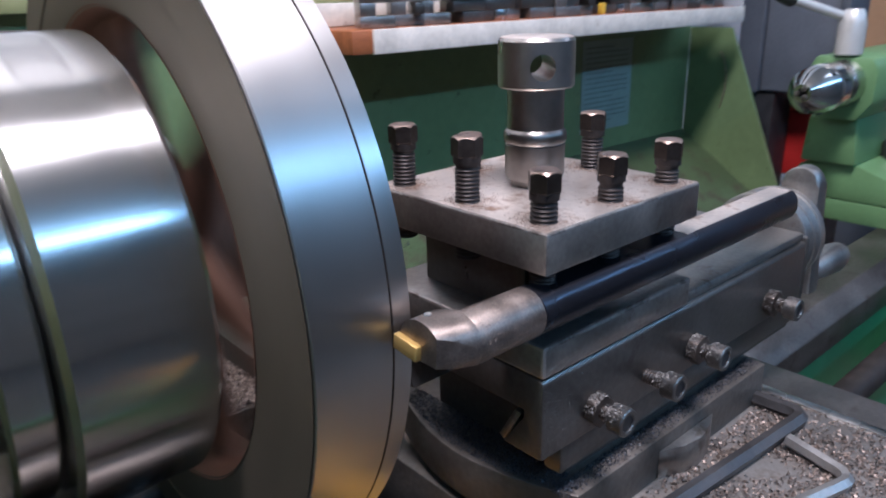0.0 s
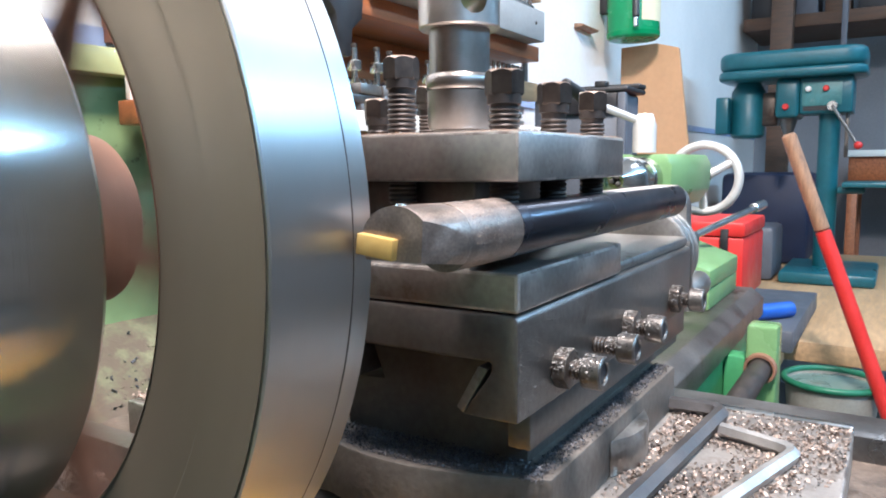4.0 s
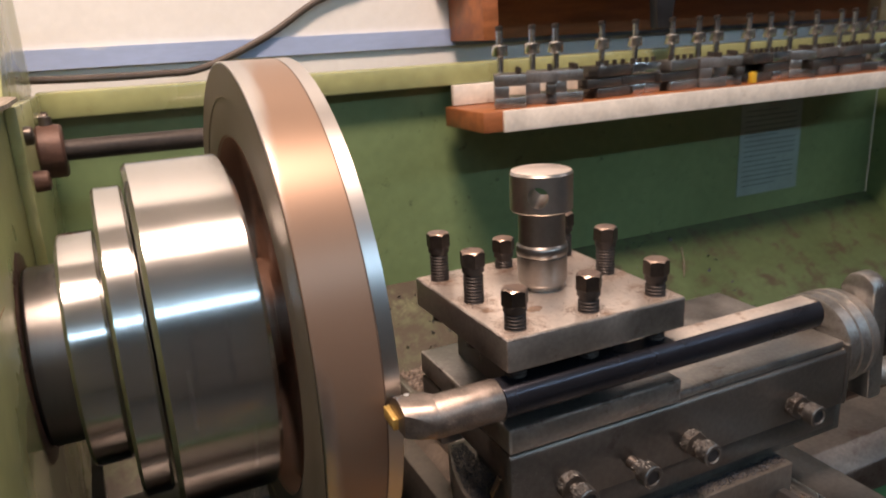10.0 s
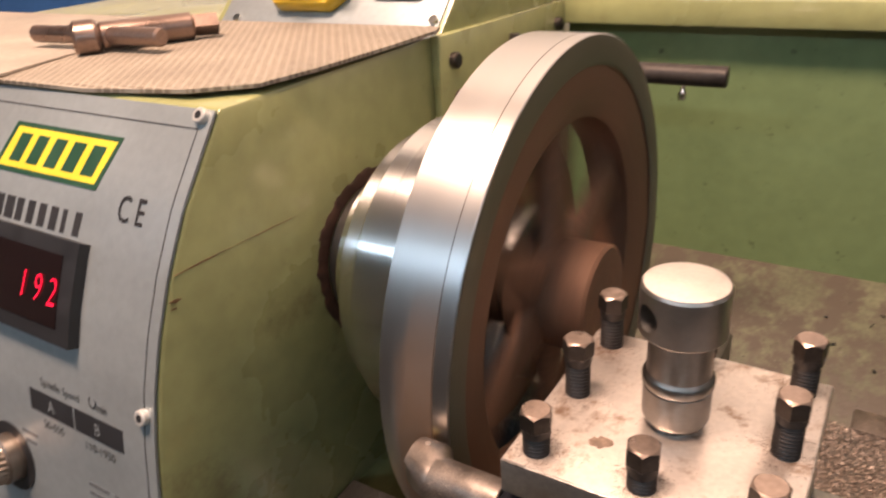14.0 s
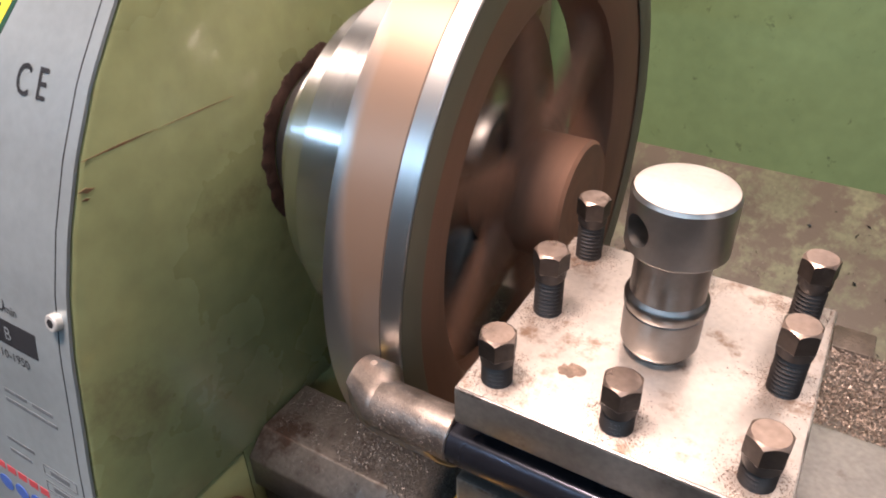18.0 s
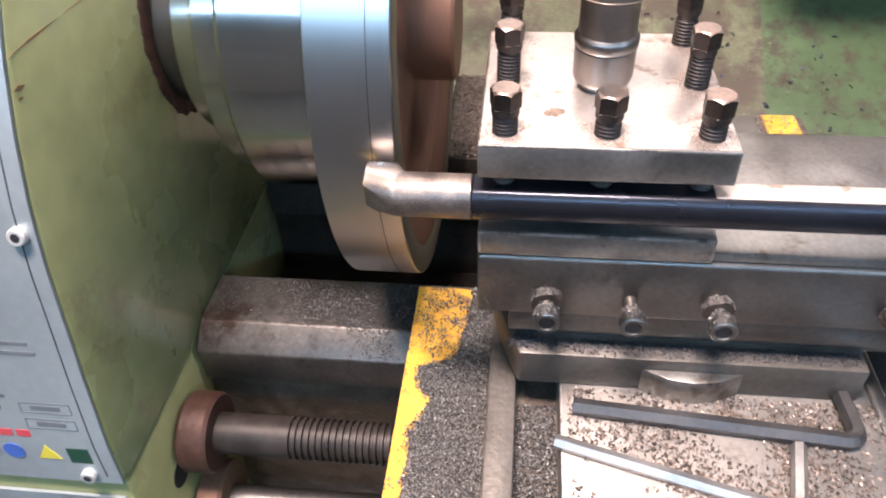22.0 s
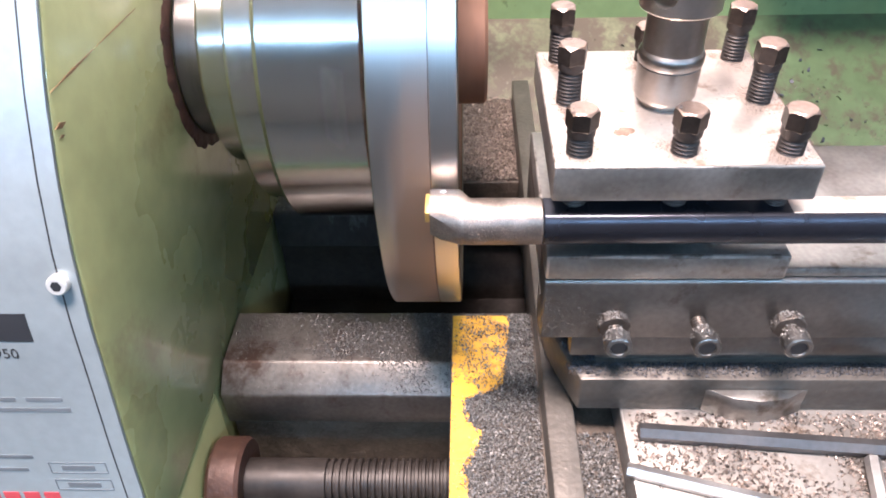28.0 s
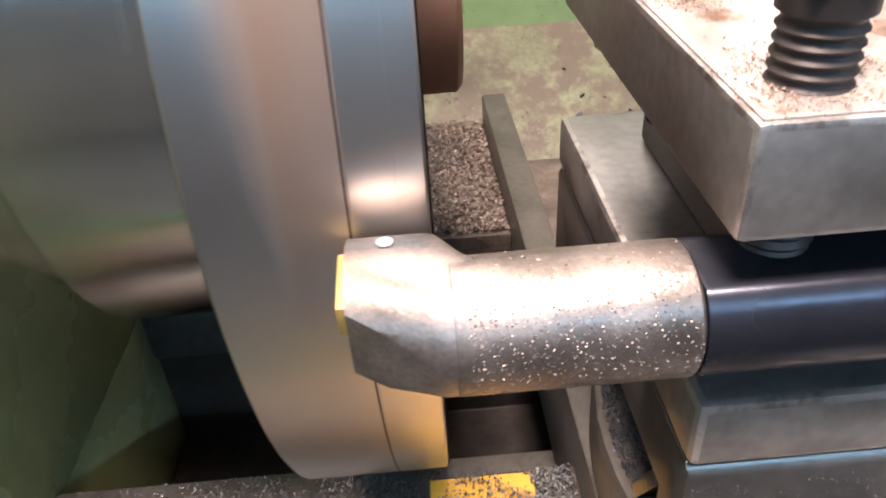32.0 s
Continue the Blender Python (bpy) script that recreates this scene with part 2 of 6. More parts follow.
def turned_steel(name, colour, rough, aniso=0.7, ring=260.0):
    """Turned bright steel: fine rings across the axis, highlights drawn out along them."""
    m = material(name, colour, rough, 1.0, 0.06, 25.0, rough_var=0.05)
    nt = m.node_tree
    n, l = nt.nodes, nt.links
    b = n["Principled BSDF"]
    tc = n.new("ShaderNodeTexCoord")
    mp = n.new("ShaderNodeMapping")
    mp.inputs["Scale"].default_value = (ring * 14, 3, 3)
    l.new(tc.outputs["Object"], mp.inputs[0])
    ns = n.new("ShaderNodeTexNoise")
    ns.inputs["Scale"].default_value, ns.inputs["Detail"].default_value = 1.0, 2
    l.new(mp.outputs[0], ns.inputs["Vector"])
    bp = n.new("ShaderNodeBump")
    bp.inputs["Strength"].default_value, bp.inputs["Distance"].default_value = 0.12, 0.0002
    l.new(ns.outputs[0], bp.inputs["Height"])
    l.new(bp.outputs[0], b.inputs["Normal"])
    b.inputs["Anisotropic"].default_value = aniso
    b.inputs["Anisotropic Rotation"].default_value = 0.25
    tg = n.new("ShaderNodeTangent")
    tg.direction_type, tg.axis = "RADIAL", "X"
    l.new(tg.outputs[0], b.inputs["Tangent"])
    return m


DARK_WALL = material("cluttered_dark_wall", (0.16, 0.155, 0.15), 0.8, 0, 0.4, 3.0, 0.2, 40)
GREEN = material("olive_enamel", (0.315, 0.328, 0.150), 0.30, 0, 0.15, 10.0, 0.04, 90, spots=(0.19, 0.155, 0.075), spots_amount=0.34, spots_scale=7, coat=0.3)
GREEN_SPLASH = material("splash_enamel", (0.158, 0.228, 0.104), 0.38, 0, 0.14, 6.0, 0.02, 90, spots=(0.045, 0.05, 0.022), spots_amount=0.30, spots_scale=95)
GREEN_LIGHT = material("light_green_enamel", (0.135, 0.25, 0.105), 0.35, 0, 0.10, 12.0, 0.03, 300, spots=(0.06, 0.08, 0.04), spots_amount=0.1)
GREEN_BED = material("bed_green", (0.05, 0.22, 0.09), 0.4, 0, 0.15, 12.0, 0.05, 200)
PLATE_SILVER = material("brushed_plate", (0.35, 0.395, 0.405), 0.45, 0.5, 0.10, 8.0, 0.02, 200, spots=(0.28, 0.29, 0.27), spots_amount=0.30, spots_scale=14)
BLACK = material("black_plastic", (0.018, 0.018, 0.02), 0.45, 0, 0.2, 60)
DARK_BLUE_STEEL = material("blued_steel", (0.035, 0.037, 0.048), 0.28, 0.75, 0.15, 30.0, 0.02, 400)
OXIDE = material("oxide_bolt", (0.085, 0.07, 0.06), 0.40, 0.75, 0.25, 80.0, 0.15, 500)
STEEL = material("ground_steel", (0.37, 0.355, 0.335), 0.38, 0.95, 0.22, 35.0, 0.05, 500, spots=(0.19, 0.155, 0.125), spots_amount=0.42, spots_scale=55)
# stained steel with the lamp's brightness from above put into its colour
STEEL_TOP = material("worn_lamplit_steel", (0.70, 0.62, 0.56), 0.40, 0.82, 0.14, 30.0, 0.08, 500, spots=(0.34, 0.22, 0.155), spots_amount=0.52, spots_scale=60)
STEEL_DARK = material("oiled_steel", (0.170, 0.160, 0.150), 0.36, 0.9, 0.2, 25.0, 0.06, 400, spots=(0.10, 0.08, 0.07), spots_amount=0.25, spots_scale=40)
BOSS = material("darkened_steel", (0.285, 0.265, 0.25), 0.35, 1.0, 0.12, 40.0, 0.02, 400)
CAP = material("cap_steel", (0.43, 0.405, 0.38), 0.33, 1.0, 0.1, 40.0, 0.03, 400)
RUST_DARK = material("oily_rust", (0.085, 0.042, 0.03), 0.5, 0.3, 0.3, 40.0, 0.3, 300)
EAST = material("far_grey_wall", (0.23, 0.24, 0.26), 0.7, 0, 0.12, 4.0, 0.1, 120)
EDGE = material("rubbed_edge", (0.50, 0.47, 0.44), 0.38, 0.9, 0.2, 60.0, 0.05, 400, spots=(0.19, 0.165, 0.15), spots_amount=0.62, spots_scale=70)
SLIDE_TOP = material("dusty_slide_top", (0.30, 0.275, 0.25), 0.46, 0.8, 0.2, 25.0, 0.06, 500, spots=(0.16, 0.125, 0.10), spots_amount=0.42, spots_scale=50)
KEY_DARK = material("dark_key_steel", (0.105, 0.10, 0.10), 0.5, 0.8, 0.2, 40.0, 0.05, 400)
KEY_BRIGHT = material("worn_key_steel", (0.42, 0.40, 0.38), 0.42, 0.85, 0.2, 40.0, 0.05, 400)
# paler than CAP: the lamp's highlight on the brushed top is coloured in
CAP_TOP = material("brushed_cap_top", (0.74, 0.66, 0.60), 0.42, 0.9, 0.1, 60.0, 0.04, 700)
# worn bolt crown, its colour raised for the light from above
BOLT_TOP = material("worn_lit_bolt", (0.36, 0.27, 0.225), 0.34, 0.9, 0.25, 90.0, 0.1, 500, spots=(0.12, 0.085, 0.07), spots_amount=0.35, spots_scale=150)
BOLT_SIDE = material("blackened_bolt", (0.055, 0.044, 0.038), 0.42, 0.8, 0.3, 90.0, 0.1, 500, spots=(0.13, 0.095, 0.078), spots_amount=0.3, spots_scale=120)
SCREW_OILY = material("oily_screw", (0.040, 0.032, 0.028), 0.55, 0.5, 0.35, 60.0, 0.1, 300)
APRON = material("dull_green_apron", (0.072, 0.108, 0.050), 0.5, 0, 0.2, 8.0, 0.06, 120, spots=(0.06, 0.052, 0.034), spots_amount=0.62, spots_scale=42)
DULL_RIGHT = material("dull_olive_face", (0.15, 0.13, 0.09), 0.55, 0.2, 0.2, 20.0, 0.05, 300)
WOOD_TIP = material("worn_brown_wood", (0.26, 0.15, 0.085), 0.55, 0, 0.3, 30.0, 0.1, 200, stretch=(6, 6, 1))
CABLE = material("brown_cable", (0.085, 0.062, 0.048), 0.5, 0, 0.15, 40.0)
THREAD = material("dark_thread", (0.045, 0.036, 0.032), 0.5, 0.5, 0.3, 90.0)
GRIMY_GREEN = material("grimy_apron", (0.105, 0.105, 0.062), 0.55, 0, 0.35, 16.0, 0.2, 300, spots=(0.078, 0.060, 0.043), spots_amount=0.86, spots_scale=38)
SCUFF = material("red_brown_scuff", (0.22, 0.125, 0.06), 0.6, 0, 0.3, 90.0)
PALE_METAL = material("pale_cast_metal", (0.60, 0.59, 0.56), 0.40, 0.45, 0.06, 40.0)
CHROME = material("polished_steel", (0.70, 0.69, 0.67), 0.16, 1.0, 0.06, 40.0)
SATIN = material("satin_steel", (0.62, 0.61, 0.59), 0.25, 1.0, 0.06, 40.0)
CAST = material("cast_iron", (0.13, 0.115, 0.10), 0.5, 0.6, 0.25, 40.0, 0.25, 350, spots=(0.06, 0.045, 0.04), spots_amount=0.3)
SMEARED = material("smeared_way", (0.085, 0.082, 0.082), 0.42, 0.6, 0.3, 14.0, 0.1, 300, spots=(0.34, 0.35, 0.37), spots_amount=0.42, spots_scale=26, stretch=(1, 1, 0.5))
BED = material("bed_way", (0.165, 0.148, 0.135), 0.42, 0.85, 0.3, 20.0, 0.1, 400, spots=(0.075, 0.048, 0.038), spots_amount=0.52, spots_scale=30)
RUST = material("rusty_casting", (0.21, 0.105, 0.065), 0.62, 0.25, 0.25, 30.0, 0.3, 300, spots=(0.09, 0.05, 0.035), spots_amount=0.35)
CHIPS = material("metal_chips", (0.36, 0.28, 0.23), 0.35, 0.85, 0.5, 300.0)
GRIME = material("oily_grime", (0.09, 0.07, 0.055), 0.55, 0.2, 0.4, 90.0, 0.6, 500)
YELLOW = material("yellow_enamel", (0.74, 0.375, 0.035), 0.5, 0, 0.18, 40.0, 0.1, 300, spots=(0.34, 0.13, 0.04), spots_amount=0.48, spots_scale=110)
YELLOW_PLASTIC = material("yellow_plastic", (0.66, 0.42, 0.04), 0.35, 0, 0.18, 40.0, spots=(0.34, 0.19, 0.03), spots_amount=0.42)
RED = material("red_plastic", (0.55, 0.03, 0.025), 0.4, 0, 0.1, 30.0)
WHITE_WALL = material("white_wall", (0.78, 0.76, 0.72), 0.7, 0, 0.05, 4.0, 0.1, 120, spots=(0.55, 0.48, 0.38), spots_amount=0.08, spots_scale=12)
BLUE_BAND = material("blue_paint", (0.33, 0.42, 0.62), 0.6, 0, 0.1, 12.0, 0.1, 120, spots=(0.70, 0.68, 0.64), spots_amount=0.34, spots_scale=22, stretch=(0.5, 1, 2))
WOOD_RED = material("stained_board", (0.30, 0.10, 0.035), 0.45, 0, 0.3, 14.0, 0.1, 200, stretch=(1, 8, 8))
WOOD = material("pale_wood", (0.42, 0.27, 0.14), 0.55, 0, 0.2, 20.0, 0.1, 200, stretch=(1, 6, 6))
CARD = material("brown_board", (0.45, 0.27, 0.14), 0.7, 0, 0.08, 6.0, 0.05, 100)
GREY_BOX = material("grey_enamel", (0.31, 0.325, 0.325), 0.45, 0.1, 0.1, 14.0, 0.05, 200, spots=(0.25, 0.22, 0.18), spots_amount=0.1)
GREY_DARK = material("dark_grey_plastic", (0.09, 0.10, 0.12), 0.5, 0, 0.12, 20.0)
TEAL = material("teal_enamel", (0.012, 0.10, 0.125), 0.35, 0, 0.15, 9.0, 0.03, 100)
RUBBER = material("ribbed_mat", (0.33, 0.285, 0.23), 0.75, 0, 0.15, 20.0, 0.1, 300)
CONCRETE = material("floor_concrete", (0.075, 0.07, 0.065), 0.8, 0, 0.2, 3.0, 0.2, 60)
PAPER = material("paper_sheet", (0.62, 0.66, 0.63), 0.8, 0, 0.05, 10.0)
INK = material("ink", (0.012, 0.013, 0.016), 0.7, 0, 0.1, 50.0)
BRIGHT_RIM = turned_steel("turned_rim", (0.60, 0.585, 0.57), 0.35, 0.65)
CHUCK_STEEL = turned_steel("turned_chuck", (0.62, 0.61, 0.59), 0.23, 0.85)
INSERT = material("coated_insert", (0.55, 0.36, 0.11), 0.4, 0.5, 0.1, 100.0)


def skin_rim():
    """Turned rim on which the tool has missed a third of the round: brown casting skin with a ragged edge."""
    m = turned_steel("half_turned_rim", (0.57, 0.555, 0.54), 0.37, 0.65)
    nt = m.node_tree
    n, l = nt.nodes, nt.links
    b = n["Principled BSDF"]
    tc = n.new("ShaderNodeTexCoord")
    sep = n.new("ShaderNodeSeparateXYZ")
    l.new(tc.outputs["Object"], sep.inputs[0])
    ang = n.new("ShaderNodeMath")
    ang.operation = "ARCTAN2"
    neg = n.new("ShaderNodeMath")
    neg.operation = "MULTIPLY"
    neg.inputs[1].default_value = -1
    l.new(sep.outputs["Y"], neg.inputs[0])
    l.new(sep.outputs["Z"], ang.inputs[0])
    l.new(neg.outputs[0], ang.inputs[1])           # 0 at the front, growing upwards
    off = n.new("ShaderNodeMath")
    off.operation = "ABSOLUTE"
    sub = n.new("ShaderNodeMath")
    sub.operation = "SUBTRACT"
    sub.inputs[1].default_value = math.radians(70)
    l.new(ang.outputs[0], sub.inputs[0])
    l.new(sub.outputs[0], off.inputs[0])
    ns = n.new("ShaderNodeTexNoise")
    ns.inputs["Scale"].default_value, ns.inputs["Detail"].default_value = 45, 4
    l.new(tc.outputs["Object"], ns.inputs["Vector"])
    wob = n.new("ShaderNodeMath")
    wob.operation = "MULTIPLY_ADD"
    wob.inputs[1].default_value = 0.9
    l.new(ns.outputs[0], wob.inputs[0])
    l.new(off.outputs[0], wob.inputs[2])
    # the skin thins out towards the chuck side
    side = n.new("ShaderNodeMapRange")
    side.inputs["From Min"].default_value, side.inputs["From Max"].default_value = -0.016, -0.003
    side.inputs["To Min"].default_value, side.inputs["To Max"].default_value = 0.75, 0.0
    l.new(sep.outputs["X"], side.inputs[0])
    tot = n.new("ShaderNodeMath")
    tot.operation = "ADD"
    l.new(wob.outputs[0], tot.inputs[0])
    l.new(side.outputs[0], tot.inputs[1])
    mask = n.new("ShaderNodeMapRange")
    mask.inputs["From Min"].default_value, mask.inputs["From Max"].default_value = 1.62, 1.46
    l.new(tot.outputs[0], mask.inputs[0])
    mx = n.new("ShaderNodeMix")
    mx.data_type = "RGBA"
    old = b.inputs["Base Color"].links[0].from_socket
    l.new(old, mx.inputs["A"])
    mx.inputs["B"].default_value = (0.29, 0.19, 0.135, 1)
    l.new(mask.outputs[0], mx.inputs["Factor"])
    l.new(mx.outputs["Result"], b.inputs["Base Color"])
    ro = b.inputs["Roughness"].links[0].from_socket
    mr = n.new("ShaderNodeMix")
    l.new(mask.outputs[0], mr.inputs["Factor"])
    l.new(ro, mr.inputs["A"])
    mr.inputs["B"].default_value = 0.45
    mm = n.new("ShaderNodeMapRange")
    mm.inputs["To Min"].default_value, mm.inputs["To Max"].default_value = 1.0, 0.55
    l.new(mask.outputs[0], mm.inputs[0])
    l.new(mm.outputs[0], b.inputs["Metallic"])
    l.new(mr.outputs["Result"], b.inputs["Roughness"])
    return m

# ---- the room ----
X0, X1, Y0, Y1, TOP = -2.2, 3.6, -2.6, 0.47, 1.45
room = single("floor", box(X0, X1, Y0, Y1, FLOOR - 0.1, FLOOR), CONCRETE, "grey worn concrete workshop floor", "floor", kind="structure")
single("ceiling", box(X0, X1, Y0, Y1, TOP, TOP + 0.1), WHITE_WALL, "white painted workshop ceiling", "ceiling", kind="structure")
single("wall_north", box(X0, X1, Y1, Y1 + 0.12, FLOOR, TOP), WHITE_WALL, "white painted wall behind the lathe", "wall", kind="structure")
single("wall_south", box(X0, X1, Y0 - 0.12, Y0, FLOOR, TOP), DARK_WALL, "dark cluttered workshop wall", "wall", kind="structure")
single("wall_west", box(X0 - 0.12, X0, Y0, Y1, FLOOR, TOP), DARK_WALL, "dark cluttered workshop wall", "wall", kind="structure")
single("wall_east", box(X1, X1 + 0.12, Y0, Y1, FLOOR, TOP), EAST, "shaded grey far workshop wall", "wall", kind="structure")
single("wall_dado", box(X0, -0.42, Y1 - 0.004, Y1, FLOOR, 0.078), material("deep_blue_paint", (0.03, 0.13, 0.33), 0.5, 0, 0.12, 8.0, 0.1, 120), "deep blue painted lower wall beyond the headstock", "wall", kind="structure")
single("trim", box(X0, X1, Y1 - 0.004, Y1, 0.094, 0.111), BLUE_BAND, "pale blue painted band along the white wall", "trim", kind="structure")

# ---- lathe: bed, headstock, splashback ----
lathe_bed = thing("lathe_bed", (0.2, 0.1066, FLOOR), "oily grey lathe bed with two ways on a green cast base", "lathe bed")
front_way = [(0.0085, -0.2005), (0.0085, -0.178), (0.0228, -0.1665), (0.0598, -0.1665), (0.0598, -0.196)]
part("front_way", prism(front_way, "x", -0.207, 0.765, 0.0012), BED, lathe_bed, "ground front way with a lit sloping edge")
part("rear_way", prism([(0.155, -0.196), (0.155, -0.1690), (0.1565, -0.1665), (0.19, -0.1665), (0.212, -0.173), (0.212, -0.196)], "x", -0.207, 0.765, 0.0012), SMEARED, lathe_bed, "rear way smeared with dried coolant")
part("bed_web", prism([(0.02, -0.36), (0.02, -0.1968), (0.052, -0.1968), (0.052, -0.25), (0.158, -0.25), (0.158, -0.1968), (0.2, -0.1968), (0.2, -0.36)], "x", -0.2075, 0.765, 0.002), SCREW_OILY, lathe_bed, "grimy bed casting between the ways")
part("bed_side", box(-0.03, 0.765, 0.0135, 0.0198, -0.36, -0.2008), GREEN_BED, lathe_bed, "green painted bed side")
# the shadow by the headstock, coloured in as a dark stretch
part("bed_side", box(-0.206, -0.0302, 0.0135, 0.0198, -0.36, -0.2008), GRIME, lathe_bed, "bed side near the headstock, its shadow put in as dark colour")
for gx in (0.02, 0.3, 0.58):
    part("cross_rib", box(gx, gx + 0.02, 0.0525, 0.1575, -0.2495, -0.2, 0.002), CAST, lathe_bed)
tray = thing("chip_tray", (0.3, 0.1, -0.4), "dark steel chip tray under the lathe bed", "tray")
part("tray_floor", box(-0.9, 0.80, -0.2, 0.42, -0.4, -0.394), GRIME, tray)
part("tray_lip", box(-0.9, 0.80, -0.206, -0.2, -0.4, -0.36), GREEN_BED, tray)
stand = thing("lathe_stand", (0.3, 0.1, FLOOR), "green steel cabinet stand under the lathe", "stand")
part("left_cabinet", box(-0.8, -0.2, -0.17, 0.4, FLOOR, -0.4, 0.004), GREEN_BED, stand)
part("right_cabinet", box(0.42, 0.80, -0.17, 0.4, FLOOR, -0.4, 0.004), GREEN_BED, stand)

HX = -0.208                               # the headstock's end face
head = thing("headstock", (-0.45, 0.15, -0.3), "olive lathe headstock with bulging front and oily scuffed end face", "headstock")
bulge = [(0.015, 0.083), (0.0, 0.064), (-0.014, 0.046), (-0.029, 0.021), (-0.041, -0.004), (-0.050, -0.028), (-0.057, -0.054), (-0.063, -0.085), (-0.068, -0.11), (-0.074, -0.145), (-0.077, -0.178)]
part("casing", prism([*bulge[:-1], (-0.0765, -0.1722), (0.0, -0.1737), (0.19, -0.1737), (0.19, 0.083)], "x", -0.75, HX, 0.0025), GREEN, head)
part("rear_casing", box(-0.75, HX, 0.1925, 0.41, -0.165, 0.0775, 0.002), GREEN, head)
part("control_housing", prism([(0.1925, 0.078), (0.41, 0.078), (0.41, 0.154), (0.273, 0.154)], "x", -0.412, HX, 0.0015), GREEN, head, "olive sloping control housing")
part("side_plate", prism([(0.184, 0.083), (0.376, 0.078), (0.376, -0.03), (0.184, -0.03)], "x", HX, HX + 0.006, 0.0008), GREEN, head, "olive bolted-on side plate with a raised rim")
part("lower_casing", prism([(-0.0765, -0.1735), (-0.0740, -0.1742), (0.0078, -0.1748), (0.0078, -0.36), (-0.085, -0.36)], "x", -0.75, HX - 0.0006, 0.0012), GREEN, head, "olive lower casing under a dark seam")
part("casing_foot", box(-0.75, HX - 0.0012, 0.0082, 0.2, -0.36, -0.1742), GREEN, head, "olive foot down to the bed")
crust = bmesh.new()
rg = random.Random(5)
rows = [[], [], []]
for k in range(240):
    a = k * math.tau / 240
    ro = 0.0492 + 0.0008 * math.sin(5 * a + 1) + 0.0006 * math.sin(13 * a) + 0.0005 * math.sin(29 * a + 2) + rg.uniform(-0.0005, 0.0005)
    for row, (dx, r) in zip(rows, ((0.0007, 0.041), (0.0006, ro - 0.0012), (-0.0002, ro))):
        row.append(crust.verts.new((HX + dx, AXIS_Y + r * math.cos(a), AXIS_Z + r * math.sin(a))))
for p, q in zip(rows, rows[1:]):
    for k in range(240):
        crust.faces.new((p[k], p[(k + 1) % 240], q[(k + 1) % 240], q[k]))
part("nose_ring", crust, RUST_DARK, head, "ragged rust-brown crust round the spindle nose")

for y0, z0, y1, z1, th in ((-0.0291, 0.0209, 0.006, 0.0200, 0.0005), (0.008, 0.0199, 0.0478, 0.0183, 0.00025), (-0.0339, 0.0103, -0.0268, 0.0092, 0.0011), (-0.0335, 0.0068, -0.0300, 0.0062, 0.0006)):
    part("scuff", prism([(y0, z0), ((y0 + y1) / 2, (z0 + z1) / 2 - th), (y1, z1), ((y0 + y1) / 2, (z0 + z1) / 2 + th)], "x", HX - 0.0001, HX + 0.00025), SCUFF, head, "thin red-brown scuff")
for y0, z0 in ((0.2, 0.066), (0.36, 0.062), (0.2, -0.015)):
    sc = part("plate_screw", rod((HX + 0.005, y0, z0), (HX + 0.0105, y0, z0), 0.0052, 20, bev=0.001), OXIDE, head, "dark socket screw")
    part("socket", rod((HX + 0.0102, y0, z0), (HX + 0.0107, y0, z0), 0.0026, 6), BLACK, sc)

rail = thing("splashback", (0.28, 0.39, -0.3), "green enamelled steel splashback spotted with oil", "splashback")
part("back_panel", box(-0.205, 0.775, 0.393, 0.397, -0.135, 0.075), GREEN_SPLASH, rail)
part("top_rail", box(-0.205, 0.775, 0.376, 0.401, 0.0595, 0.0795, 0.002), GREEN, rail, "rounded green top rail")
for x0, x1, mt, lab in ((-0.205, 0.17, GRIMY_GREEN, "sloping lower apron mottled with oily chips"), (0.17, 0.775, APRON, "dull green sloping lower apron")):
    part("lower_apron", prism([(0.393, -0.131), (0.397, -0.131), (0.24, -0.235), (0.236, -0.235)], "x", x0, x1), mt, rail, lab)
part("end_plate", prism([(0.332, 0.012), (0.392, 0.012), (0.392, -0.14), (0.256, -0.228), (0.242, -0.2)], "x", 0.775, 0.779), GREEN_SPLASH, rail)

# ---- chuck and flywheel, both on the spindle ----
chuck = thing("lathe_chuck", (-0.16, AXIS_Y, AXIS_Z), "bright turned steel three-jaw chuck on the lathe spindle", "chuck")


def ring(x0, x1, r, bore=0.0, c=0.0015, n=96):
    return lathe([(x0, bore), (x0, r - c), (x0 + c, r), (x1 - c, r), (x1, r - c), (x1, bore)], "x", (0, AXIS_Y, AXIS_Z), n)


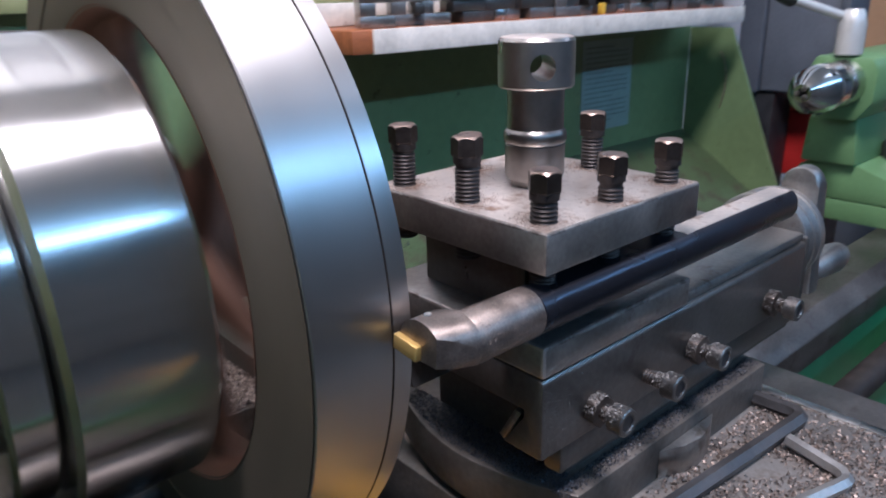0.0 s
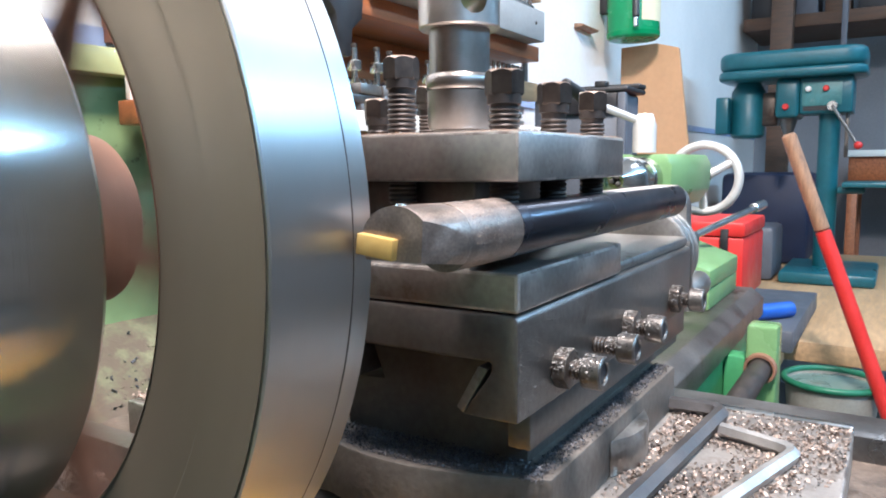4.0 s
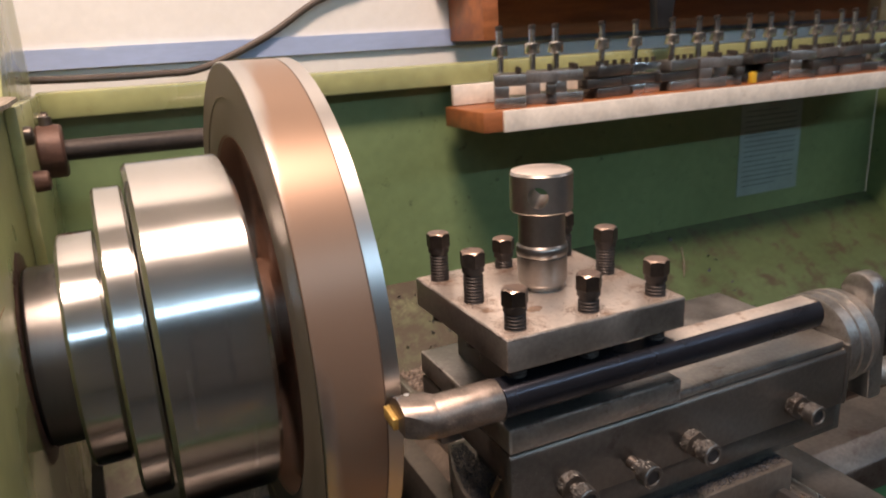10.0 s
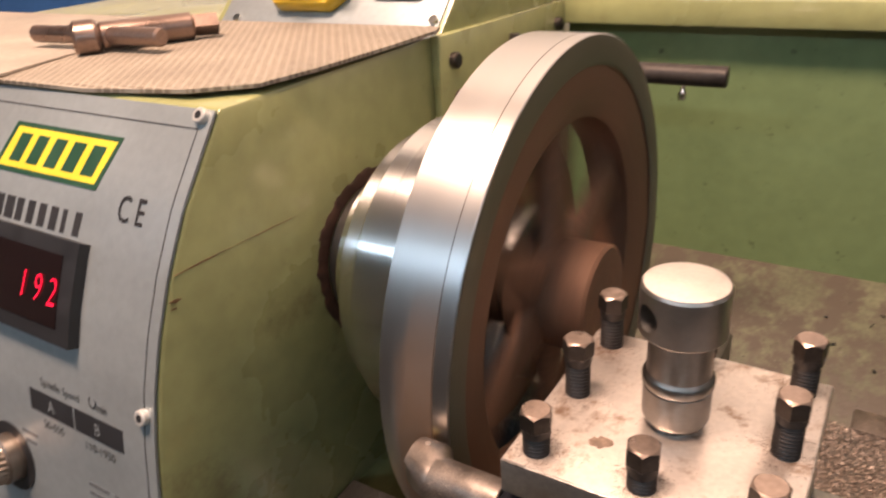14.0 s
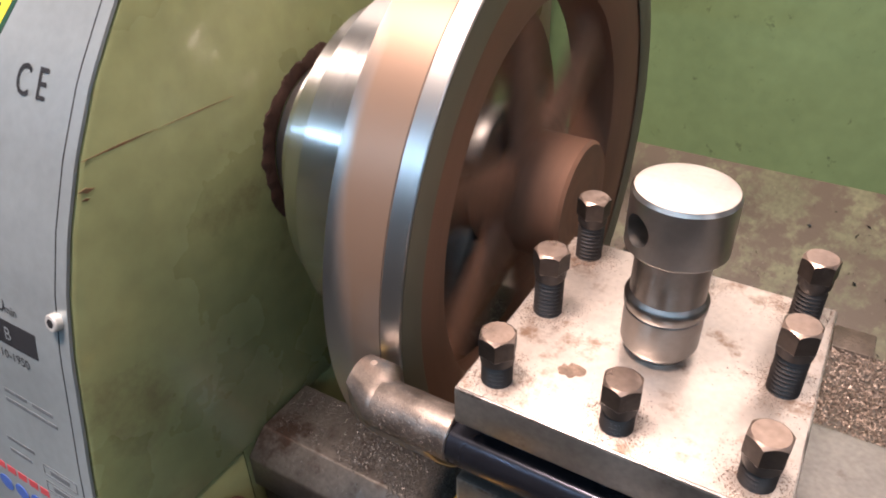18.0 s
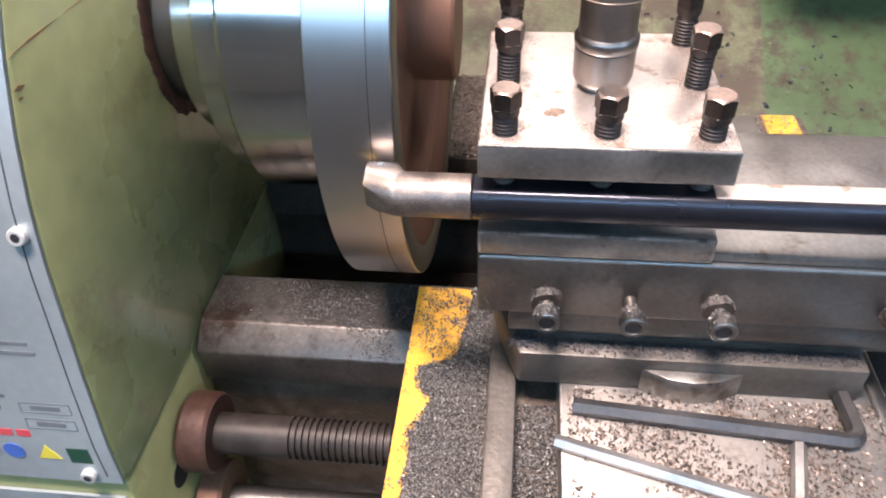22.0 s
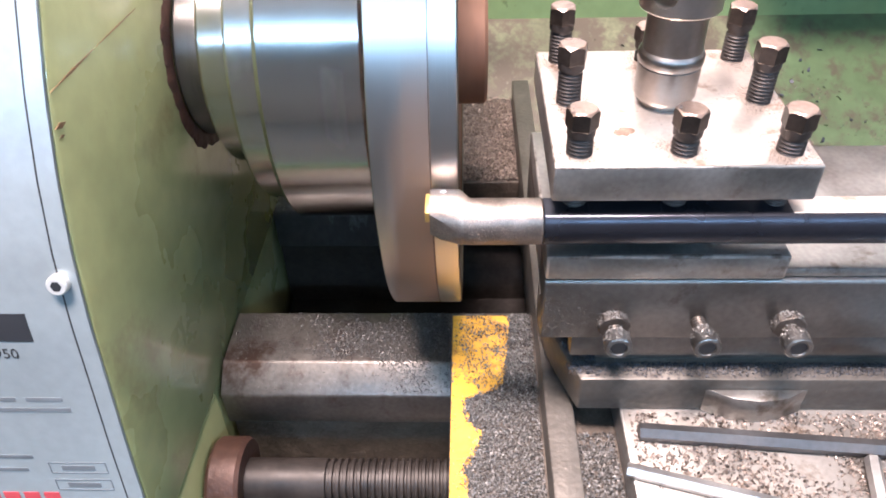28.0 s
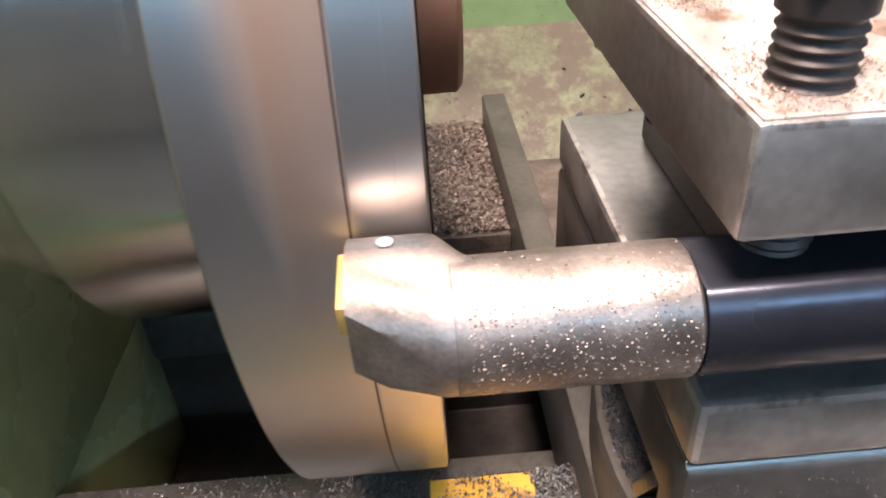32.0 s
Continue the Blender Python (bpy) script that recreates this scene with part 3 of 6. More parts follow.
part("chuck_body", ring(-0.159, -0.1145, 0.0842, 0.02, 0.002), CHUCK_STEEL, chuck)
part("back_plate", ring(-0.1735, -0.160, 0.0745, 0.02), CHUCK_STEEL, chuck)
part("adapter_flange", ring(-0.1915, -0.1745, 0.0555, 0.02), CHUCK_STEEL, chuck)
part("spindle_nose", ring(-0.207, -0.190, 0.042, 0.02), STEEL_DARK, chuck)
for k in range(3):
    a = k * math.tau / 3
    b = prism([(0.024, -0.009), (0.077, -0.009), (0.077, 0.009), (0.024, 0.009)], "x", -0.1147, -0.1100, 0.0012)
    b = prism([(0.029, -0.009), (0.048, -0.009), (0.048, 0.009), (0.029, 0.009)], "x", -0.109, -0.096, 0.0012, bm=b)
    b.transform(Matrix.Translation((0, AXIS_Y, AXIS_Z)) @ Matrix.Rotation(a, 4, "X"))
    part("jaw", b, STEEL_DARK, chuck, "dark hardened steel jaw")
    b = lathe([(0.0834, 0), (0.0834, 0.0055), (0.0845, 0.0075), (0.0845, 0.0085), (0.082, 0.0088)], "z", (-0.139, 0, 0), 24)
    b.transform(Matrix.Translation((0, AXIS_Y, AXIS_Z)) @ Matrix.Rotation(a + 0.6, 4, "X"))
    part("key_socket", b, BLACK, chuck, "dark square key socket")

wheel = thing("flywheel", (-0.093, AXIS_Y, AXIS_Z), "brown cast iron spoked flywheel with a half-turned bright rim", "flywheel")
RO, RI, XL, XR, XG = 0.1272, 0.0888, -0.1088, -0.0775, -0.0819


def rim_mesh(x0, x1, r, left=0.0004, right=0.0004):
    prof = [(x0, r - 0.005), (x0, r - left), (x0 + left, r), (x1 - right, r), (x1, r - right), (x1, r - 0.005)]
    return lathe(prof, "x", (0, AXIS_Y, AXIS_Z), 160)


SKIN = skin_rim()
part("rim_tread", rim_mesh(XL, XG - 0.0001, RO), SKIN, wheel, "machined rim with a patch of brown casting skin left")
part("turned_band", rim_mesh(XG + 0.0001, XR, RO, 0.00003), BRIGHT_RIM, wheel, "freshly turned bright band")
band = part("growing_band", rim_mesh(XG + 0.0003, XG + 0.0067, RO + 0.00006, 0.0003, 0.00003), BRIGHT_RIM, wheel, "bright band that the tool is turning")
part("cut_shoulder", lathe([(XG - 0.00005, RO - 0.002), (XG - 0.00005, RO + 0.00008), (XG + 0.0003, RO + 0.00008), (XG + 0.0003, RO - 0.002)], "x", (0, AXIS_Y, AXIS_Z), 160), OXIDE, band, "dark line of the cut")
part("rim_web", lathe([(XL + 0.0004, RI + 0.0035), (XL + 0.0012, RI + 0.003), (XL + 0.006, RI), (XR - 0.006, RI), (XR - 0.003, RI + 0.006),
                       (XR - 0.0012, RO - 0.0115), (XR - 0.0004, RO - 0.011)], "x", (0, AXIS_Y, AXIS_Z), 160), RUST, wheel, "rough brown inner rim")
DULL_FACE = material("dull_machined_face", (0.17, 0.14, 0.10), 0.55, 0.45, 0.12, 14.0, 0.05, 300)
part("face_band", lathe([(XL + 0.0012, RI + 0.0026), (XL + 0.0003, RI + 0.0050), (XL + 0.0003, RI + 0.0215), (XL - 0.0003, RI + 0.0221), (XL - 0.0003, RO - 0.0010)], "x", (0, AXIS_Y, AXIS_Z), 160), DULL_FACE, wheel, "dull machined side face")
part("face_band", lathe([(XR - 0.0006, RO - 0.0140), (XR + 0.0003, RO - 0.0125), (XR + 0.0003, RO - 0.0006)], "x", (0, AXIS_Y, AXIS_Z), 160), DULL_RIGHT, wheel, "dull olive side face")
part("hub", lathe([(-0.108, 0.012), (-0.108, 0.0265), (-0.106, 0.0285), (-0.066, 0.0283), (-0.0645, 0.0268), (-0.0650, 0.0)], "x", (0, AXIS_Y, AXIS_Z), 64), RUST, wheel, "brown cast hub")
for k in range(6):
    b = bmesh.new()
    rows = []
    for i in range(9):
        s = i / 8
        r = 0.024 + s * (RI + 0.004 - 0.024)
        flare = 0.004 * (1 - s) ** 3 + 0.004 * s ** 4
        hw, ht = 0.0115 - 0.003 * s + flare, 0.006 - 0.001 * s + flare * 0.5
        rows.append([b.verts.new((-0.0935 + ht * math.cos(q * math.tau / 12), hw * math.sin(q * math.tau / 12), r)) for q in range(12)])
    for p, q in zip(rows, rows[1:]):
        for j in range(12):
            b.faces.new((p[j], p[(j + 1) % 12], q[(j + 1) % 12], q[j]))
    bmesh.ops.recalc_face_normals(b, faces=b.faces[:])
    b.transform(Matrix.Translation((0, AXIS_Y, AXIS_Z)) @ Matrix.Rotation(k * math.tau / 6, 4, "X"))
    part("spoke", b, RUST, wheel)

# ---- carriage: what slides along the bed with the tool ----
CARRIED = []
saddle = thing("saddle", (-0.02, 0.1, -0.166), "grey cast iron lathe saddle with a yellow chip-strewn front wing", "saddle")
part("front_wing", prism([(-0.12, -0.139), (0.03, -0.139), (0.032, -0.141), (0.032, -0.16), (0.0, -0.162), (-0.004, -0.2), (-0.12, -0.2)], "x", -0.0785, -0.033, 0.001), GRIME, saddle, "grimy front wing")
WING_EDGE = ([-0.119, -0.063, -0.0425, -0.037, -0.0245, -0.019, -0.0148, 0.018, 0.0295], [-0.0700, -0.0710, -0.0640, -0.0705, -0.0715, -0.058, -0.0535, -0.0500, -0.0490])
rag = random.Random(8)
brink = [(float(np.interp(-0.119 + 0.1485 * k / 90, *WING_EDGE)) + rag.uniform(-0.0009, 0.0012), -0.119 + 0.1485 * k / 90) for k in range(91)]
part("wing_paint", prism([(-0.0780, 0.0295), (-0.0780, -0.119), *brink], "z", -0.1392, -0.1386), YELLOW, saddle, "chipped yellow paint on the wing")
part("way_strip", prism([(-0.14, -0.123), (-0.02, -0.123), (0.26, -0.123), (0.26, -0.165), (-0.14, -0.165)], "x", -0.0375, -0.0255, 0.001), CAST, saddle)
part("gutter", box(-0.026, 0.16, -0.14, 0.205, -0.165, -0.135), GRIME, saddle)
part("rear_wing", prism([(0.15, -0.139), (0.26, -0.139), (0.26, -0.2), (0.213, -0.2), (0.213, -0.166), (0.15, -0.166)], "x", -0.0785, -0.0376, 0.001), GRIME, saddle, "grimy rear wing heaped with chips")
part("apron", box(-0.079, 0.16, -0.16, -0.005, -0.36, -0.2, 0.004), GREEN_LIGHT, saddle, "green apron below the saddle")
part("right_strip", box(0.13, 0.16, -0.14, 0.168, -0.165, -0.124, 0.001), STEEL_DARK, saddle)
part("rear_right_wing", prism([(0.172, -0.1335), (0.206, -0.1335), (0.206, -0.166), (0.172, -0.166)], "x", 0.134, 0.1555, 0.001), YELLOW, saddle, "yellow painted rear wing")
CARRIED.append(saddle)

xslide = thing("cross_slide", (0.05, 0.0, -0.135), "ground steel cross slide dusted with chips", "cross slide")
worn_edges(part("slide_plate", box(-0.0072, 0.1205, -0.116, 0.18, -0.135, -0.119, 0.001), SLIDE_TOP, xslide), EDGE)
part("edge_strip", box(0.1208, 0.127, -0.116, 0.12, -0.135, -0.1180, 0.0012), SATIN, xslide, "bright worn edge strip")
part("rear_lug", box(0.053, 0.073, 0.1803, 0.2, -0.135, -0.1165, 0.001), GRIME, xslide, "chip-covered lug at the slide's rear")
CARRIED.append(xslide)

swivel = thing("swivel_base", (0.04, 0.0, -0.119), "dark steel swivel base with a rounded end under chips", "swivel base")
arc = [(-0.025 - 0.013 * math.sin(math.pi * k / 12) , -0.045 + 0.10 * k / 12) for k in range(13)]
part("swivel_plate", prism([(0.114, -0.045), *arc, (0.114, 0.055)], "z", -0.119, -0.100, 0.0012), CAST, swivel)
part("degree_pad", prism([(0.0255, -0.0452), (0.036, -0.0500), (0.046, -0.0515), (0.056, -0.0500), (0.0665, -0.0452)], "z", -0.119, -0.1055, 0.0006), STEEL, swivel, "bright crescent scale pad")
part("dovetail", prism([(-0.034, -0.1), (-0.034, -0.0815), (-0.0220, -0.0810), (-0.0285, -0.0655), (0.0262, -0.0655), (0.0200, -0.0810), (0.036, -0.0815), (0.036, -0.1)], "x", -0.018, 0.16, 0.0008), CAST, swivel)
CARRIED.append(swivel)

slide = thing("compound_slide", (0.04, 0.0, -0.078), "worn ground steel compound slide with adjusting screws", "compound slide")
part("slide_body", prism([(-0.0425, -0.0787), (-0.0425, -0.050), (-0.0405, -0.0487), (0.0405, -0.0487), (0.0425, -0.050), (0.0425, -0.0787), (0.0225, -0.0787), (0.0290, -0.0625), (-0.0340, -0.0625), (-0.0340, -0.0655), (-0.0245, -0.0787)], "x", -0.0425, 0.148, 0.0012), STEEL_DARK, slide)
part("gib_strip", box(-0.03, 0.147, -0.0405, -0.033, -0.0908, -0.0785, 0.0008), STEEL_DARK, slide)
part("taper_gib", prism([(-0.0328, -0.0648), (-0.0300, -0.0640), (-0.0228, -0.0768), (-0.0250, -0.0784)], "x", -0.0418, 0.147, 0.0004), STEEL, slide, "pale slanting gib in the dovetail")
part("raised_deck", box(0.0415, 0.147, -0.041, 0.041, -0.0489, -0.0445, 0.0015), STEEL, slide, "smooth raised deck")


def cap_screw(x, nut, owner):
    y, z = -0.0425, -0.0690
    thread = lathe([(0, 0.0027)] + [(0.0012 * i / 2, 0.003 if i % 2 else 0.0026) for i in range(1, 14)] + [(0.009, 0.0)], "y", (x, y, z), 16)
    for v_ in thread.verts:
        v_.co.y = 2 * y - v_.co.y
    s = part("adjusting_screw", thread, OXIDE, owner, "threaded adjusting screw")
    hd = lathe([(0, 0), (0, 0.0046), (0.0005, 0.005), (0.0056, 0.005), (0.006, 0.0046), (0.006, 0.0034), (0.0056, 0.0031), (0.0025, 0.0031), (0.0025, 0)], "y", (x, y, z), 28)
    for v_ in hd.verts:
        v_.co.y = y - 0.0085 - (v_.co.y - y)
    bmesh.ops.recalc_face_normals(hd, faces=hd.faces[:])
    part("socket_head", hd, STEEL_DARK, s, "grimy steel socket head")
    b = prism([(x + p, z + q) for p, q in hexagon(0.0033)], "y", y - 0.0139, y - 0.0122)
    part("hex_recess", b, BLACK, s)
    if nut:
        b = prism([(x + p, z + q) for p, q in hexagon(0.0062, 0.3)], "y", y - 0.0046, y - 0.0002, 0.0006)
        part("lock_nut", b, OXIDE, s, "chip-covered lock nut")


for sx, nut in ((-0.0157, True), (0.0160, False), (0.0484, True), (0.1125, True)):
    cap_screw(sx, nut, slide)
part("end_cap", box(0.1482, 0.152, -0.0425, 0.0425, -0.0800, -0.047, 0.002), STEEL_DARK, slide)
DX, DY, DZ = 0.1525, -0.016, -0.056
dial = part("dial", lathe([(0, 0.01), (0, 0.0232), (0.001, 0.0250), (0.0075, 0.0250), (0.008, 0.0241), (0.009, 0.0241), (0.0095, 0.0250), (0.0155, 0.0250), (0.016, 0.0241), (0.017, 0.0241), (0.0175, 0.0250), (0.0235, 0.0241), (0.025, 0.0220), (0.025, 0.0)], "x", (DX, DY, DZ), 64), STEEL, slide, "satin graduated dial")
CY = -0.023
crank = prism([(CY + 0.0095 * math.cos(a), -0.0305 + 0.0095 * math.sin(a)) for a in [math.pi - k * math.pi / 10 for k in range(11)]] + [(CY + 0.0095, -0.0305), (CY + 0.003, -0.088), (CY - 0.013, -0.088), (CY - 0.0095, -0.0305)], "x", DX + 0.0255, DX + 0.036, 0.002)
part("crank_arm", crank, STEEL, slide, "satin steel crank arm")
part("crank_grip", lathe([(0, 0), (0, 0.006), (0.03, 0.0085), (0.040, 0.007), (0.043, 0.0)], "x", (DX + 0.036, CY - 0.006, -0.0795), 24), STEEL, slide)
CARRIED.append(slide)

post = thing("tool_post", (0.0, 0.0, -0.0487), "square four-way steel tool post with eight clamp bolts", "tool post")
worn_edges(part("base_plate", box(-0.0425, 0.0425, -0.0425, 0.0425, -0.0485, -0.0373, 0.0012), STEEL, post), EDGE)
part("core", box(-0.029, 0.029, -0.022, 0.0290, -0.0373, -0.0136, 0.001), STEEL_DARK, post, "dark square core between the plates")
# sides in darker steel, top face in brighter: the lamplight is in the colours
worn_edges(part("top_plate", box(-0.0425, 0.0425, -0.0425, 0.0425, -0.0136, -0.0002, 0.0009), STEEL, post, "steel top plate, sides coloured darker than the lit top"), EDGE)
part("top_face", box(-0.0418, 0.0418, -0.0418, 0.0418, -0.0004, 0.0, 0.0001), STEEL_TOP, post, "stained top face, coloured bright as lamplit")


def clamp_bolt(x, y, top, owner):
    prof = [(-0.02, 0.0), (-0.02, 0.0037)]
    z = -0.0195
    while z < top - 0.0105:
        prof += [(z, 0.0044), (z + 0.0007, 0.0038)]
        z += 0.0014
    prof += [(top - 0.0094, 0.0040), (top - 0.0092, 0.0047), (top - 0.0066, 0.0047)]
    s = part("clamp_bolt", lathe(prof, "z", (x, y, 0), 18), THREAD, owner, "dark threaded clamp bolt")
    a = random.random()
    # a hexagon whose corners are turned off by a cone, so that the flats end in arcs
    n, big, crown = 48, 0.0054, 0.0043
    ang = [a + k * math.tau / n for k in range(n)]
    rh = [big * math.cos(math.pi / 6) / math.cos((k * math.tau / n + 1e-6) % (math.tau / 6) - math.pi / 6) for k in range(n)]
    side, head = bmesh.new(), bmesh.new()
    rows_ = []
    for f_r, f_z, b in ((0.93, -0.0070, side), (1.0, -0.0064, side), (1.0, None, side), (1.0, None, head), (0.0, -0.0001, head)):
        rows_.append([b.verts.new((x + (r * f_r if f_r else crown) * math.cos(t), y + (r * f_r if f_r else crown) * math.sin(t), top + (-(r - crown) * 0.95 if f_z is None else f_z))) for r, t in zip(rh, ang)])
    for b, p, q in ((side, rows_[0], rows_[1]), (side, rows_[1], rows_[2]), (head, rows_[3], rows_[4])):
        for k in range(n):
            b.faces.new((p[k], p[(k + 1) % n], q[(k + 1) % n], q[k]))
    side.faces.new(rows_[0][::-1])
    head.faces.new(rows_[4])
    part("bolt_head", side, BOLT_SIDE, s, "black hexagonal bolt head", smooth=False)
    # the crown's brighter colour carries wear and the light on top
    part("bolt_crown", head, BOLT_TOP, s, "worn crown of the bolt head, coloured as lit", smooth=False)


blot = [(0.0040 * (1 + 0.35 * noise.noise((k * 0.9, 3.0, 0.0))) * math.cos(k * math.tau / 24), 0.0027 * (1 + 0.6 * noise.noise((k * 0.8, 7.0, 0.0))) * math.sin(k * math.tau / 24)) for k in range(24)]
part("oil_stain", prism([(-0.0172 + p * 0.9 - q * 0.4, -0.0211 + q * 0.9 + p * 0.4) for p, q in blot], "z", 0.00002, 0.00008), material("brown_stain", (0.26, 0.18, 0.135), 0.5, 0.4, 0.4, 260.0, 0.2, 900, spots=(0.12, 0.08, 0.06), spots_amount=0.45, spots_scale=300), post, "dark oily stain on the top face")
PITCH = 0.0338
for bx, by, top in ((-1, -1, 0.0165), (0, -1, 0.0160), (1, -1, 0.0158), (-1, 0, 0.0226), (1, 0, 0.0222), (-1, 1, 0.0226), (0, 1, 0.0145), (1, 1, 0.0218)):
    clamp_bolt(bx * PITCH, by * PITCH, top, post)
spig = [(0.0, 0.0), (0.0, 0.0082), (0.0022, 0.0084), (0.0026, 0.0100), (0.0042, 0.0107), (0.0150, 0.0108), (0.0153, 0.0104), (0.0157, 0.0108), (0.0163, 0.0112), (0.0190, 0.0113), (0.0198, 0.0108), (0.0206, 0.0101), (0.0280, 0.0100), (0.035, 0.0101)]
hnd = part("clamp_handle_boss", lathe(spig, "z", (0, 0, 0), 48), BOSS, post, "turned bright locking boss")
capm = lathe([(0.0350, 0.0), (0.0350, 0.0129), (0.0356, 0.0134)] + [(0.0356 + 0.00095 * k, 0.0134) for k in range(1, 16)] + [(0.0508, 0.0134), (0.0518, 0.0127), (0.0520, 0.0)], "z", (0, 0, 0), 120)
capo = part("boss_cap", capm, CAP, hnd, "domed cap with a cross hole")
part("cap_face", lathe([(0.0519, 0.0), (0.0519, 0.0127), (0.0524, 0.0112), (0.0527, 0.0)], "z", (0, 0, 0), 96), CAP_TOP, hnd, "brushed face of the cap, lamp highlight in its colour")
b = rod((-0.030 * math.cos(0.9), -0.030 * math.sin(0.9), 0.0425), (0.030 * math.cos(0.9), 0.030 * math.sin(0.9), 0.0425), 0.0044, 28)
cut_me = bpy.data.meshes.new("cut")
bmesh.ops.translate(b, verts=b.verts, vec=-ORG[post])
b.to_mesh(cut_me)
b.free()
cutter = new("cutter", cut_me)
cutter.parent = post
mod = capo.modifiers.new("hole", "BOOLEAN")
mod.operation, mod.solver, mod.object = "DIFFERENCE", "EXACT", cutter
bpy.context.view_layer.update()
done = bpy.data.meshes.new_from_object(capo.evaluated_get(bpy.context.evaluated_depsgraph_get()))
capo.modifiers.clear()
capo.data = done
shade(done)
bpy.data.objects.remove(cutter)
CARRIED.append(post)

bar = thing("boring_bar", (0.02, -0.0375, -0.0373), "blued steel boring bar with a chip-dusted head and gold insert", "boring bar")
BY, BZ, BR = -0.0372, -0.0256, 0.0081
part("shank", prism([(BY + BR * math.cos(k * math.tau / 48), BZ + min(BR * math.sin(k * math.tau / 48), 0.0064)) for k in range(48) if not 10 <= k <= 14], "x", -0.0445, 0.1245, 0.0006), DARK_BLUE_STEEL, bar, "smooth blued shank with a flat on top")
part("bare_flat", box(0.038, 0.1232, BY - 0.0046, BY + 0.0046, BZ + 0.0060, BZ + 0.0066, 0.0002), STEEL_TOP, bar, "bare worn steel flat")
NECK = material("chip_dusted_steel", (0.25, 0.21, 0.185), 0.42, 0.9, 0.3, 120.0, 0.06, 1500, spots=(0.26, 0.20, 0.17), spots_amount=0.4, spots_scale=900)
# the head: a dome that leans to the work, planed off below and in front, running into the round neck
TIP, ROOT = -0.0832, -0.0714
hb = bmesh.new()
rows = []
for xx in (TIP, -0.0820, -0.0808, -0.0796, -0.0784, -0.0772, -0.0758, -0.0748, -0.0738, -0.0728, -0.0716, -0.0703, -0.0694, -0.0686):
    ring_ = []
    for k in range(48):
        ca, sa = math.cos(k * math.tau / 48), math.sin(k * math.tau / 48)
        back, fore = [max(0.0, min(1.0, (xx - x_) / w_)) for x_, w_ in ((-0.0736, 0.0050), (TIP, 0.0104))]
        w = max(0.0, min(1.0, ca + 0.6))
        w = w * w * (3 - 2 * w)
        f = fore + (back * back * (3 - 2 * back) - fore) * w
        cy, cz, ry, rz = [a + (c - a) * f for a, c in ((-0.0322, BY), (-0.0259, BZ), (0.0094, 0.0080), (0.0082, 0.0080))]
        ring_.append(hb.verts.new((xx, cy + ry * ca, cz + rz * sa)))
    rows.append(ring_)
for p, q in zip(rows, rows[1:]):
    for k in range(48):
        hb.faces.new((p[k], p[(k + 1) % 48], q[(k + 1) % 48], q[k]))
hb.faces.new(rows[0])
hb.faces.new(rows[-1])
bmesh.ops.recalc_face_normals(hb, faces=hb.faces[:])


def plane_off(b, p, q, r):
    """Cuts away what lies beyond the plane through three points, on the side away from the bar's upper middle."""
    p, q, r = Vector(p), Vector(q), Vector(r)
    n = (q - p).cross(r - p).normalized()
    if n.dot(Vector((-0.075, -0.030, -0.020)) - p) > 0:
        n = -n
    cut_ = bmesh.ops.bisect_plane(b, geom=b.verts[:] + b.edges[:] + b.faces[:], dist=1e-7, plane_co=p, plane_no=n, clear_outer=True)
    bmesh.ops.holes_fill(b, edges=[e for e in b.edges if len(e.link_faces) == 1])


plane_off(hb, (TIP, -0.0200, -0.0300), (TIP, -0.0400, -0.0300), (ROOT, -0.0372, -0.0314))
plane_off(hb, (TIP, -0.0395, -0.0205), (TIP, -0.0389, -0.0300), (-0.0730, -0.0455, -0.0250))
bmesh.ops.recalc_face_normals(hb, faces=hb.faces[:])
part("neck", lathe([(ROOT, 0.0), (ROOT, 0.0080), (ROOT + 0.0002, 0.0081), (-0.0450, 0.0081), (-0.0446, 0.0078), (-0.0446, 0.0)], "x", (0, BY, BZ), 40), NECK, bar, "bare neck sprinkled with chips")
part("head", hb, NECK, bar, "domed steel head planed off below")
tip_ = box(-0.0013, 0.0013, -0.0050, 0.0050, -0.0024, 0.0024, 0.0003)
tip_.transform(Matrix.Translation((-0.08395, -0.0277, -0.0268)) @ Matrix.Rotation(math.radians(7), 4, "X"))
part("insert", tip_, INSERT, bar, "gold coated carbide insert")
part("insert_screw", lathe([(0, 0), (0, 0.0014), (0.0008, 0.0011), (0.0008, 0)], "z", (-0.0785, -0.0305, -0.0183), 16), CHROME, bar)
CARRIED.append(bar)


def hex_key(name_label, pts, r):
    k = tube(pts, r, 6, smooth=0)
    o = single("hex_key", k, KEY_DARK if "dark" in name_label else KEY_BRIGHT, name_label, "hex key", group="hex keys on the cross slide", base=(pts[0][0], pts[0][1], -0.119), smooth=False)
    CARRIED.append(o)


def bent(a, c, d, r, rad=0.007):
    """A bar from a to a corner c and on to d, with a rounded corner."""
    a, c, d = Vector(a), Vector(c), Vector(d)
    u, w = (a - c).normalized(), (d - c).normalized()
    p, q = c + u * rad, c + w * rad
    mid = [p.lerp(c, t).lerp(c.lerp(q, t), t) for t in (0, 0.2, 0.4, 0.6, 0.8, 1.0)]
    return [tuple(a), *[tuple(m_) for m_ in mid], tuple(d)]


hex_key("large dark steel hex key lying on the cross slide", bent((-0.002, -0.0585, -0.1156), (0.1085, -0.0675, -0.1156), (0.107, -0.040, -0.1156), 0.0034), 0.0036)
hex_key("bright worn hex key lying on the cross slide", bent((-0.0095, -0.0755, -0.1163), (0.0775, -0.0995, -0.1163), (0.084, -0.0708, -0.1150), 0.0028), 0.0029)

